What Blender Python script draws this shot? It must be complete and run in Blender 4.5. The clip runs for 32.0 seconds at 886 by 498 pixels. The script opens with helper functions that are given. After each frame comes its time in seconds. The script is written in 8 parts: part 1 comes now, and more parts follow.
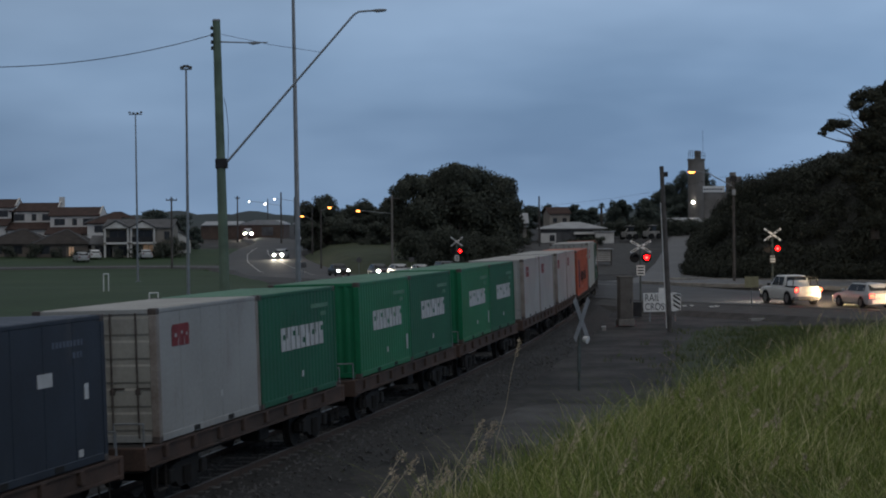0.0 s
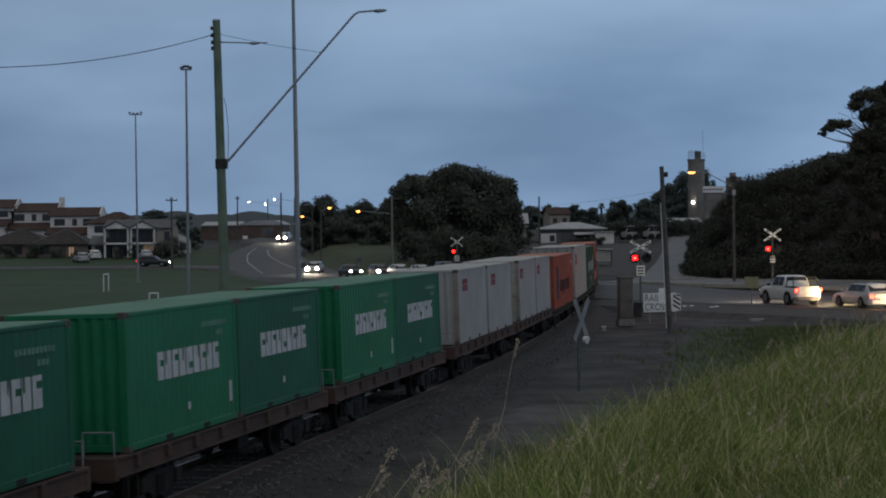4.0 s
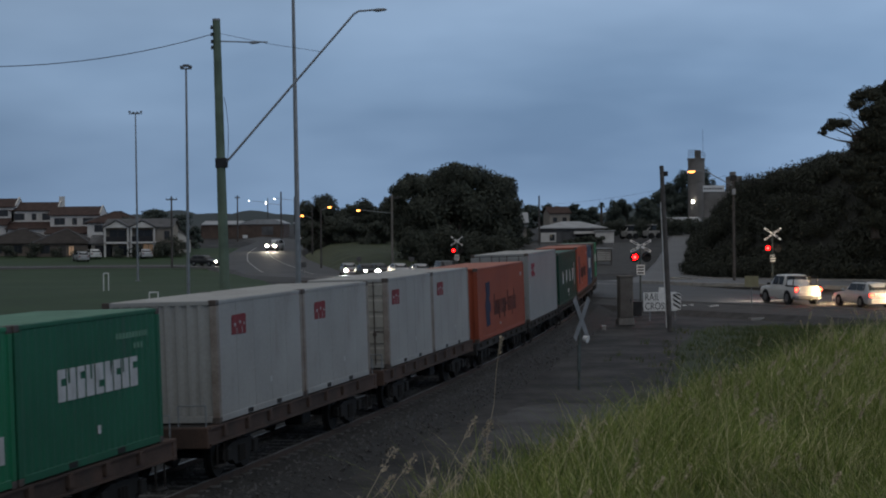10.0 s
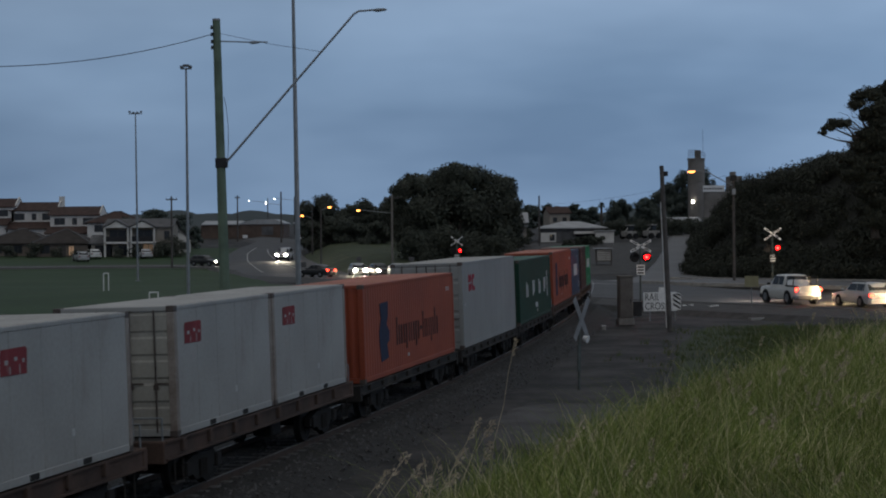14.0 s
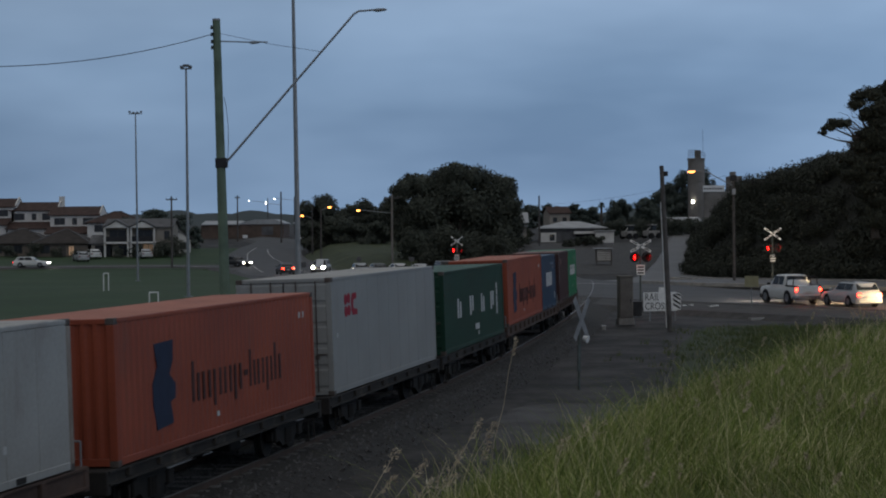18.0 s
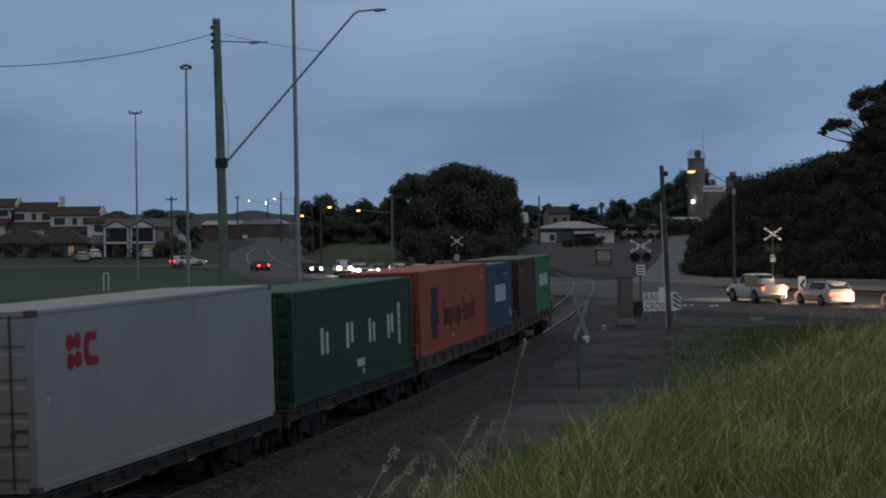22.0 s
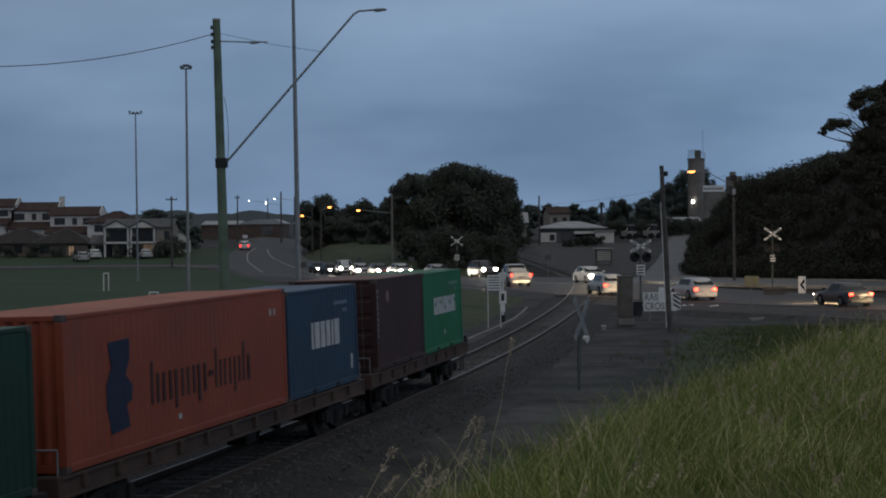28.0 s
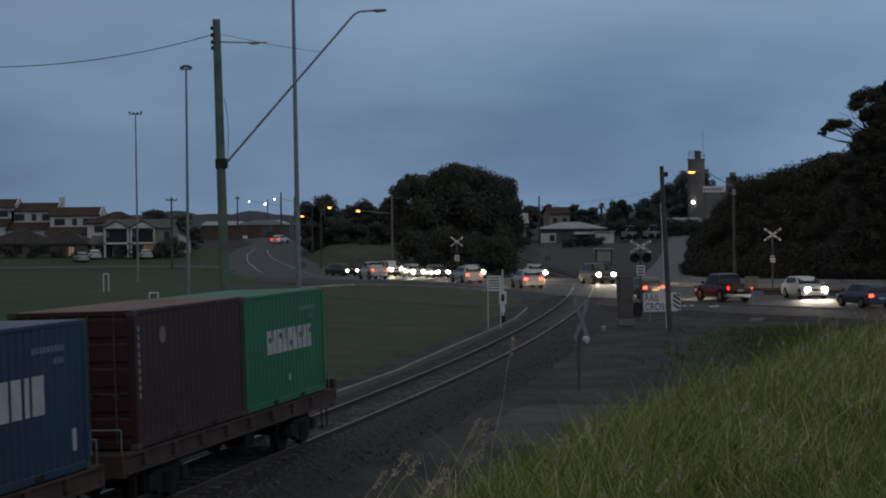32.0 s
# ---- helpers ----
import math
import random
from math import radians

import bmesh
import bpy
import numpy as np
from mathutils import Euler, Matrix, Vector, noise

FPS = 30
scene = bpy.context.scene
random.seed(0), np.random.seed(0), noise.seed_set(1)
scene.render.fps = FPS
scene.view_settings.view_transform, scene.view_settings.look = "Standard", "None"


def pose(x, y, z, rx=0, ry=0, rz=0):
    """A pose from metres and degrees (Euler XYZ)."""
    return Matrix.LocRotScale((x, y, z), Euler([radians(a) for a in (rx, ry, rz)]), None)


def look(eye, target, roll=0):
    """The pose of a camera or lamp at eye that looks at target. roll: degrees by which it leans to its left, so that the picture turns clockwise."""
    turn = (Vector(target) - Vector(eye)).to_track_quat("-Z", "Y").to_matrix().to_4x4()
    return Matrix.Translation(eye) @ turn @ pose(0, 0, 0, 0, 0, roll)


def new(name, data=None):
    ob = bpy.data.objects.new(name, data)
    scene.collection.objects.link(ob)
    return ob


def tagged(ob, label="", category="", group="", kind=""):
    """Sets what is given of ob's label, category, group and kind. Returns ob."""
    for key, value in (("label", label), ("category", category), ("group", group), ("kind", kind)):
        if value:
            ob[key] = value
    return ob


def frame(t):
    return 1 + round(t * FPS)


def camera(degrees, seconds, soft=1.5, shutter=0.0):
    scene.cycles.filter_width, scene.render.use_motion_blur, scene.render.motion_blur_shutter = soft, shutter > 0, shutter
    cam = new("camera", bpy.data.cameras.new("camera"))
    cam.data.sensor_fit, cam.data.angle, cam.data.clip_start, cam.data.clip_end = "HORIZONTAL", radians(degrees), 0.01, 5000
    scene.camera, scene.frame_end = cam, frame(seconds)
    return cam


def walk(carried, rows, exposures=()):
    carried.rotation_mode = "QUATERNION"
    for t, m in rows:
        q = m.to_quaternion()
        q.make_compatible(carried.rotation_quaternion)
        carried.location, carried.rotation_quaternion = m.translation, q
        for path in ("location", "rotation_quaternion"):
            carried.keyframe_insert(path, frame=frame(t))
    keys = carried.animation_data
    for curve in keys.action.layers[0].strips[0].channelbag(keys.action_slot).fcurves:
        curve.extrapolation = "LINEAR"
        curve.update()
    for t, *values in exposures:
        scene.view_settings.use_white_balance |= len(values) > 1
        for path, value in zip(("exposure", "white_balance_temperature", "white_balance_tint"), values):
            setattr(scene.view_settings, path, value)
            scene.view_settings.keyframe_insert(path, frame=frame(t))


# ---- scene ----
# ---------------------------------------------------------------- camera
EYE = (0.0, 0.0, 5.2)


def view(dip):
    """The camera's pose, tipped down by dip degrees."""
    a = radians(dip)
    return look(EYE, (0.0, 100 * math.cos(a), EYE[2] - 100 * math.sin(a)), -0.45)


cam = camera(26.48, 32.0, soft=2.0, shutter=0.4)
walk(cam, [(0.0, view(0.783)), (3.0, view(0.783)), (4.3, view(0.77)), (5.5, view(0.753)), (6.5, view(0.753)), (7.2, view(0.783)), (8.0, view(0.8)),
           (23.4, view(0.8)), (24.0, view(0.815)), (24.5, view(0.815)), (25.0, view(0.8)), (29.4, view(0.8)), (30.2, view(0.783)), (32.0, view(0.783))],
     exposures=[(0.0, 0.17), (10.0, 0.17), (11.0, 0.02), (13.0, 0.0), (14.0, 0.03), (17.0, 0.14), (19.0, 0.13), (22.0, 0.05), (25.0, 0.02), (28.0, -0.05), (32.0, -0.18)])

# ---------------------------------------------------------------- sky and light: an overcast dusk
world = bpy.data.worlds.new("world")
scene.world = world
world.use_nodes = True
wn, wl = world.node_tree.nodes, world.node_tree.links
wn.clear()
w_out = wn.new("ShaderNodeOutputWorld")
w_bg = wn.new("ShaderNodeBackground")
sky = wn.new("ShaderNodeTexSky")
sky.sky_type = "NISHITA"
sky.sun_disc = False
sky.sun_elevation, sky.sun_rotation = radians(3.0), radians(200.0)
sky.air_density, sky.dust_density, sky.ozone_density = 1.0, 2.0, 3.0
w_co = wn.new("ShaderNodeTexCoord")
w_map = wn.new("ShaderNodeMapping")
w_map.inputs["Scale"].default_value = (2.6, 2.6, 8.0)
w_noise = wn.new("ShaderNodeTexNoise")
w_noise.inputs["Scale"].default_value, w_noise.inputs["Detail"].default_value, w_noise.inputs["Roughness"].default_value = 1.5, 4.0, 0.46
w_ramp = wn.new("ShaderNodeValToRGB")
w_ramp.color_ramp.elements[0].position, w_ramp.color_ramp.elements[0].color = 0.36, (0.132, 0.215, 0.349, 1)
w_ramp.color_ramp.elements[1].position, w_ramp.color_ramp.elements[1].color = 0.66, (0.246, 0.364, 0.543, 1)
w_mix = wn.new("ShaderNodeMix")
w_mix.data_type = "RGBA"
w_mix.inputs[0].default_value = 0.93
w_gain = wn.new("ShaderNodeMix")
w_gain.data_type, w_gain.blend_type = "RGBA", "MULTIPLY"
w_gain.inputs[0].default_value = 1.0
w_gain.inputs[7].default_value = (0.1, 0.1, 0.1, 1)
wl.new(w_co.outputs["Generated"], w_map.inputs["Vector"])
wl.new(w_map.outputs["Vector"], w_noise.inputs["Vector"])
wl.new(w_noise.outputs["Fac"], w_ramp.inputs["Fac"])
wl.new(sky.outputs["Color"], w_gain.inputs[6])
wl.new(w_gain.outputs[2], w_mix.inputs[6])
# the cloud deck greys towards the zenith
w_sep = wn.new("ShaderNodeSeparateXYZ")
w_high = wn.new("ShaderNodeValToRGB")
w_high.color_ramp.elements[0].position, w_high.color_ramp.elements[0].color = 0.08, (0, 0, 0, 1)
w_high.color_ramp.elements[1].position, w_high.color_ramp.elements[1].color = 0.55, (1, 1, 1, 1)
w_deck = wn.new("ShaderNodeMix")
w_deck.data_type = "RGBA"
w_deck.inputs[7].default_value = (0.338, 0.346, 0.358, 1)
wl.new(w_co.outputs["Generated"], w_sep.inputs[0])
wl.new(w_sep.outputs[2], w_high.inputs["Fac"])
wl.new(w_high.outputs["Color"], w_deck.inputs[0])
# the cloud is a little brighter towards the side where the sun went down
w_side = wn.new("ShaderNodeMath")
w_side.operation, w_side.inputs[1].default_value, w_side.inputs[2].default_value = "MULTIPLY_ADD", 0.72, 1.0
wl.new(w_sep.outputs[0], w_side.inputs[0])
w_tilt = wn.new("ShaderNodeMix")
w_tilt.data_type, w_tilt.blend_type = "RGBA", "MULTIPLY"
w_tilt.inputs[0].default_value = 1.0
wl.new(w_ramp.outputs["Color"], w_tilt.inputs[6])
wl.new(w_side.outputs[0], w_tilt.inputs[7])
wl.new(w_tilt.outputs[2], w_deck.inputs[6])
wl.new(w_deck.outputs[2], w_mix.inputs[7])
wl.new(w_mix.outputs[2], w_bg.inputs["Color"])
w_bg.inputs["Strength"].default_value = 1.0
wl.new(w_bg.outputs["Background"], w_out.inputs["Surface"])

sun = new("sun", bpy.data.lights.new("sun", "SUN"))
sun.data.energy, sun.data.angle, sun.data.color = 0.18, radians(40), (1.0, 0.97, 0.93)
sun.matrix_basis = look((40, -60, 90), (0, 40, 0))

# ---------------------------------------------------------------- materials


def material(name, base, rough=0.85, metal=0.0, dark=None, scale=2.0, grain=40.0, bump=0.3, depth=0.01, spread=0.15, island=0.0, spec=0.3, dirt=None, dirt_scale=0.6, dirt_at=0.55):
    """A worn surface: two scales of noise between dark and base, fine relief, and patches of dirt with a shape of their own."""
    m = bpy.data.materials.new(name)
    m.use_nodes = True
    n, l = m.node_tree.nodes, m.node_tree.links
    b = n["Principled BSDF"]
    co = n.new("ShaderNodeTexCoord")
    dark = dark or tuple(c * 0.6 for c in base)
    a = n.new("ShaderNodeTexNoise")
    a.inputs["Scale"].default_value, a.inputs["Detail"].default_value = scale, 6.0
    g = n.new("ShaderNodeTexNoise")
    g.inputs["Scale"].default_value, g.inputs["Detail"].default_value = grain, 3.0
    for t in (a, g):
        l.new(co.outputs["Object"], t.inputs["Vector"])
    mix1 = n.new("ShaderNodeMath")
    mix1.operation = "MULTIPLY_ADD"
    l.new(a.outputs["Fac"], mix1.inputs[0])
    mix1.inputs[1].default_value = 0.65
    half = n.new("ShaderNodeMath")
    half.operation = "MULTIPLY"
    half.inputs[1].default_value = 0.35
    l.new(g.outputs["Fac"], half.inputs[0])
    l.new(half.outputs[0], mix1.inputs[2])
    ramp = n.new("ShaderNodeValToRGB")
    ramp.color_ramp.elements[0].position, ramp.color_ramp.elements[1].position = 0.5 - spread, 0.5 + spread
    ramp.color_ramp.elements[0].color, ramp.color_ramp.elements[1].color = (*dark, 1), (*base, 1)
    l.new(mix1.outputs[0], ramp.inputs["Fac"])
    colour = ramp.outputs["Color"]
    if dirt:
        d = n.new("ShaderNodeTexNoise")
        d.inputs["Scale"].default_value, d.inputs["Detail"].default_value, d.inputs["Roughness"].default_value = dirt_scale, 8.0, 0.7
        mp = n.new("ShaderNodeMapping")
        mp.inputs["Scale"].default_value = (1.0, 1.0, 0.35)
        l.new(co.outputs["Object"], mp.inputs["Vector"])
        l.new(mp.outputs["Vector"], d.inputs["Vector"])
        dr = n.new("ShaderNodeValToRGB")
        dr.color_ramp.elements[0].position, dr.color_ramp.elements[1].position = dirt_at, dirt_at + 0.18
        dr.color_ramp.elements[0].color, dr.color_ramp.elements[1].color = (0, 0, 0, 1), (0.7, 0.7, 0.7, 1)
        l.new(d.outputs["Fac"], dr.inputs["Fac"])
        dm = n.new("ShaderNodeMix")
        dm.data_type = "RGBA"
        dm.inputs[7].default_value = (*dirt, 1)
        l.new(dr.outputs["Color"], dm.inputs[0])
        l.new(colour, dm.inputs[6])
        colour = dm.outputs[2]
    if island:
        ge = n.new("ShaderNodeNewGeometry")
        hv = n.new("ShaderNodeHueSaturation")
        mr = n.new("ShaderNodeMapRange")
        mr.inputs["To Min"].default_value, mr.inputs["To Max"].default_value = 1 - island, 1 + island
        l.new(ge.outputs["Random Per Island"], mr.inputs["Value"])
        l.new(mr.outputs["Result"], hv.inputs["Value"])
        l.new(colour, hv.inputs["Color"])
        colour = hv.outputs["Color"]
    l.new(colour, b.inputs["Base Color"])
    b.inputs["Roughness"].default_value, b.inputs["Metallic"].default_value = rough, metal
    b.inputs["Specular IOR Level"].default_value = spec
    if bump:
        bp = n.new("ShaderNodeBump")
        bp.inputs["Strength"].default_value, bp.inputs["Distance"].default_value = bump, depth
        l.new(mix1.outputs[0], bp.inputs["Height"])
        l.new(bp.outputs["Normal"], b.inputs["Normal"])
    return m


def foliage_material(name, low, high, odd=None, odd_share=0.0, rough=0.75, patch=0.35):
    """Leaves: each one takes its own shade between low and high, a share of them the odd, dry colour."""
    m = bpy.data.materials.new(name)
    m.use_nodes = True
    n, l = m.node_tree.nodes, m.node_tree.links
    b = n["Principled BSDF"]
    ge = n.new("ShaderNodeNewGeometry")
    r = n.new("ShaderNodeValToRGB")
    r.color_ramp.elements[0].color, r.color_ramp.elements[1].color = (*low, 1), (*high, 1)
    r.color_ramp.elements[1].position = 1 - odd_share if odd else 1.0
    # whole sprays differ as well as single leaves
    tc, ns, mx = n.new("ShaderNodeTexCoord"), n.new("ShaderNodeTexNoise"), n.new("ShaderNodeMath")
    ns.inputs["Scale"].default_value, ns.inputs["Detail"].default_value = patch, 3.0
    l.new(tc.outputs["Object"], ns.inputs["Vector"])
    tone = n.new("ShaderNodeHueSaturation")
    mx.operation, mx.inputs[1].default_value, mx.inputs[2].default_value = "MULTIPLY_ADD", 1.6, 0.2
    l.new(ns.outputs["Fac"], mx.inputs[0])
    l.new(mx.outputs[0], tone.inputs["Value"])
    if odd:
        e = r.color_ramp.elements.new(min(0.999, 1 - odd_share + 0.01))
        e.color = (*odd, 1)
    l.new(ge.outputs["Random Per Island"], r.inputs["Fac"])
    l.new(r.outputs["Color"], tone.inputs["Color"])
    l.new(tone.outputs["Color"], b.inputs["Base Color"])
    b.inputs["Roughness"].default_value = rough
    b.inputs["Specular IOR Level"].default_value = 0.2
    return m


def glow(name, colour, strength):
    m = bpy.data.materials.new(name)
    m.use_nodes = True
    b = m.node_tree.nodes["Principled BSDF"]
    b.inputs["Base Color"].default_value = (*colour, 1)
    b.inputs["Emission Color"].default_value, b.inputs["Emission Strength"].default_value = (*colour, 1), strength
    b.inputs["Roughness"].default_value = 0.3
    return m


def glass(name, tint=(0.03, 0.035, 0.04)):
    m = bpy.data.materials.new(name)
    m.use_nodes = True
    b = m.node_tree.nodes["Principled BSDF"]
    b.inputs["Base Color"].default_value = (*tint, 1)
    b.inputs["Roughness"].default_value, b.inputs["Specular IOR Level"].default_value = 0.12, 0.3
    return m


DIRT = material("dirt", (0.056, 0.053, 0.0515), dark=(0.015, 0.0145, 0.0148), scale=0.38, grain=3.5, rough=0.8, spec=0.2, bump=0.5, depth=0.06, spread=0.085, dirt=(0.010, 0.0098, 0.010), dirt_scale=0.3, dirt_at=0.49)
ASPHALT = material("asphalt", (0.068, 0.067, 0.068), dark=(0.040, 0.039, 0.040), scale=0.35, grain=60, rough=0.66, spec=0.22, bump=0.3, depth=0.006, dirt=(0.033, 0.032, 0.032), dirt_scale=0.2)
OLD_ASPHALT = material("old_asphalt", (0.125, 0.121, 0.119), dark=(0.08, 0.077, 0.075), rough=0.6, scale=0.3, grain=50, bump=0.4, depth=0.008, dirt=(0.05, 0.048, 0.046), dirt_scale=0.15)
LAWN = material("lawn", (0.026, 0.058, 0.019), dark=(0.015, 0.035, 0.011), scale=0.12, grain=9, bump=0.8, depth=0.05, spread=0.2, dirt=(0.040, 0.056, 0.025), dirt_scale=0.05, dirt_at=0.52)
PALE_PAD = material("pale_broken_asphalt", (0.092, 0.089, 0.091), dark=(0.042, 0.040, 0.041), scale=0.9, grain=16, bump=0.6, depth=0.02, spread=0.15, dirt=(0.028, 0.026, 0.026), dirt_scale=0.55, dirt_at=0.5)
PAD = material("worn_asphalt", (0.070, 0.0675, 0.067), dark=(0.034, 0.0325, 0.032), scale=1.1, grain=14, bump=0.6, depth=0.03, spread=0.12, dirt=(0.02, 0.0195, 0.019), dirt_scale=0.7, dirt_at=0.48)
LOW_GRASS = material("low_dark_grass", (0.040, 0.056, 0.024), dark=(0.018, 0.026, 0.012), scale=0.35, grain=10, bump=0.9, depth=0.06, spread=0.2, dirt=(0.02, 0.019, 0.017), dirt_scale=0.25)
VERGE = material("verge_grass", (0.052, 0.066, 0.027), dark=(0.022, 0.031, 0.013), scale=0.3, grain=12, bump=0.9, depth=0.06, spread=0.2, dirt=(0.10, 0.085, 0.045), dirt_scale=0.16)
BALLAST = material("ballast", (0.12, 0.118, 0.118), dark=(0.055, 0.054, 0.054), scale=4, grain=25, spread=0.15, island=0.3, bump=0.4)
# bed darkened: the shade under the train is put into its colour
BALLAST_BED = material("ballast_bed", (0.038, 0.0365, 0.035), dark=(0.011, 0.0105, 0.010), scale=7, grain=22, spread=0.1, bump=1.0, depth=0.05)
SLEEPER = material("sleeper", (0.14, 0.136, 0.132), dark=(0.055, 0.053, 0.051), scale=3, grain=40)
RAIL_SIDE = material("rail_rust", (0.075, 0.05, 0.038), dark=(0.035, 0.025, 0.02), scale=6, grain=60, rough=0.8)
RAIL_TOP = material("rail_polished", (0.25, 0.24, 0.235), dark=(0.09, 0.08, 0.075), rough=0.45, metal=1.0, scale=0.5, grain=80, bump=0.05)
KERB = material("concrete", (0.34, 0.33, 0.31), dark=(0.2, 0.195, 0.185), scale=1.2, grain=50, dirt=(0.12, 0.115, 0.105))
CONCRETE_DARK = material("weathered_concrete", (0.22, 0.205, 0.19), dark=(0.12, 0.11, 0.10), scale=0.25, grain=8, dirt=(0.08, 0.075, 0.07), dirt_scale=0.3)
PAINT_LINE = material("road_paint", (0.62, 0.62, 0.6), dark=(0.4, 0.4, 0.38), scale=3, grain=30, dirt=(0.15, 0.15, 0.15), dirt_scale=1.5)
POLE_WOOD = material("treated_pole_wood", (0.150, 0.200, 0.150), dark=(0.082, 0.112, 0.084), scale=1.4, grain=30, bump=0.5)
OLD_WOOD = material("grey_wood", (0.11, 0.10, 0.095), dark=(0.05, 0.047, 0.045), scale=2, grain=35, bump=0.5)
GALV = material("galvanised_steel", (0.27, 0.29, 0.31), dark=(0.18, 0.195, 0.21), rough=0.55, metal=0.5, scale=1.5, grain=30)
STEEL_DARK = material("dark_steel", (0.035, 0.036, 0.04), dark=(0.02, 0.02, 0.022), rough=0.6, metal=0.3, scale=3, grain=40)
BLACK = material("black_paint", (0.012, 0.012, 0.013), dark=(0.007, 0.007, 0.008), rough=0.6, scale=4, grain=40)
WHITE = material("white_paint", (0.72, 0.72, 0.71), dark=(0.5, 0.5, 0.49), scale=2, grain=30, dirt=(0.3, 0.29, 0.27), dirt_scale=2.5)
SIGN_WHITE = material("sign_white", (0.8, 0.8, 0.79), dark=(0.6, 0.6, 0.59), scale=5, grain=50, dirt=(0.4, 0.38, 0.35), dirt_scale=4)
YELLOWISH = material("faded_yellow_board", (0.27, 0.25, 0.15), dark=(0.19, 0.175, 0.105), scale=3, grain=40)
CABINET = material("cabinet_paint", (0.15, 0.135, 0.122), dark=(0.09, 0.08, 0.073), scale=2, grain=30, dirt=(0.1, 0.09, 0.08))
WIRE = material("cable_sheath", (0.03, 0.03, 0.033), dark=(0.02, 0.02, 0.022), bump=0)
WAGON_RUST = material("wagon_rust_red", (0.090, 0.056, 0.044), dark=(0.038, 0.027, 0.023), scale=1.2, grain=25, dirt=(0.05, 0.042, 0.036), dirt_scale=0.9, dirt_at=0.5)
# grime, with the shade beneath the wagons put into the colour as well
WAGON_GREY = material("wagon_grime_shaded", (0.032, 0.029, 0.027), dark=(0.013, 0.012, 0.0115), scale=1.5, grain=25, dirt=(0.11, 0.09, 0.07), dirt_scale=0.8)
BOGIE = material("bogie_grime_shaded", (0.015, 0.014, 0.0135), dark=(0.007, 0.0068, 0.0065), scale=3, grain=30, bump=0.5)
RUBBER = material("rubber", (0.018, 0.018, 0.019), dark=(0.01, 0.01, 0.011), rough=0.9, scale=5)
RIM = material("wheel_rim", (0.3, 0.31, 0.32), dark=(0.18, 0.18, 0.19), rough=0.4, metal=0.7, scale=6)
PLATE = material("blank_plate", (0.55, 0.55, 0.5), dark=(0.4, 0.4, 0.37), scale=6)
GLASS = glass("window_glass")
CAR_GLASS = glass("car_glass", (0.015, 0.017, 0.02))
HEAD = glow("headlight", (1.0, 0.88, 0.68), 900.0)
HEAD_WARM = glow("warm_headlight", (1.0, 0.70, 0.38), 1300.0)
HEAD_MID = glow("low_headlight", (1.0, 0.92, 0.78), 30.0)
TAIL = glow("tail_light", (1.0, 0.013, 0.012), 8.0)
BRAKE = glow("brake_light", (1.0, 0.03, 0.014), 18.0)
SODIUM = glow("sodium_lamp", (1.0, 0.33, 0.065), 7.0)
WHITE_LAMP = glow("white_lamp", (1.0, 0.95, 0.85), 40.0)
RED_LAMP = glow("red_signal_lamp", (1.0, 0.0007, 0.0011), 55.0)
RED_CORE = glow("red_signal_bulb", (1.0, 0.016, 0.009), 40.0)
WARM_WINDOW = glow("lit_window", (1.0, 0.62, 0.36), 0.035)
CLINKER = material("clinker_brick_wall", (0.19, 0.16, 0.135), dark=(0.12, 0.10, 0.085), scale=0.8, grain=14)
BRICK = material("brick_wall", (0.12, 0.085, 0.068), dark=(0.07, 0.05, 0.042), scale=0.8, grain=14)
RENDER_WALL = material("rendered_wall", (0.66, 0.645, 0.62), dark=(0.5, 0.485, 0.46), scale=0.5, grain=12, dirt=(0.3, 0.285, 0.26), dirt_scale=0.3)
CREAM_WALL = material("cream_wall", (0.3, 0.27, 0.235), dark=(0.2, 0.18, 0.155), scale=0.5, grain=12)
ROOF_TILE = material("brown_roof_tile", (0.075, 0.045, 0.038), dark=(0.035, 0.022, 0.019), scale=1.0, grain=9, bump=0.5)
ROOF_DARK = material("dark_roof_tile", (0.052, 0.044, 0.040), dark=(0.026, 0.022, 0.020), scale=1.0, grain=9, bump=0.5)
ROOF_GREY = material("grey_roof", (0.13, 0.13, 0.135), dark=(0.07, 0.07, 0.072), scale=0.8, grain=9)
ROOF_METAL = material("pale_metal_roof", (0.36, 0.37, 0.38), dark=(0.25, 0.255, 0.26), rough=0.5, scale=0.5, grain=12, dirt=(0.18, 0.16, 0.15))
# dark leaves lifted a little: veiling glare put into their colour
LEAF_DARK = foliage_material("dark_leaves", (0.040, 0.045, 0.037), (0.068, 0.077, 0.058), patch=0.3)
LEAF_SCRUB = foliage_material("scrub_leaves", (0.020, 0.023, 0.018), (0.046, 0.051, 0.037), (0.10, 0.09, 0.065), 0.02, patch=0.45)
# far leaves paler and bluer: the haze of distance put into the colour
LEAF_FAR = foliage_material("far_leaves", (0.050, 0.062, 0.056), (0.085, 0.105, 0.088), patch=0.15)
BARK = material("bark", (0.09, 0.075, 0.062), dark=(0.035, 0.03, 0.026), scale=2, grain=20, bump=0.6)
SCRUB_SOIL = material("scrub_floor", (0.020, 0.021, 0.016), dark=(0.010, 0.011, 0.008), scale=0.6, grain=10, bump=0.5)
GRASS = foliage_material("grass_blades", (0.064, 0.102, 0.024), (0.252, 0.292, 0.074), (0.58, 0.51, 0.29), 0.17, patch=1.1)
TUFT = foliage_material("tuft_grass", (0.040, 0.060, 0.018), (0.095, 0.115, 0.042), (0.2, 0.17, 0.1), 0.08, patch=0.5)
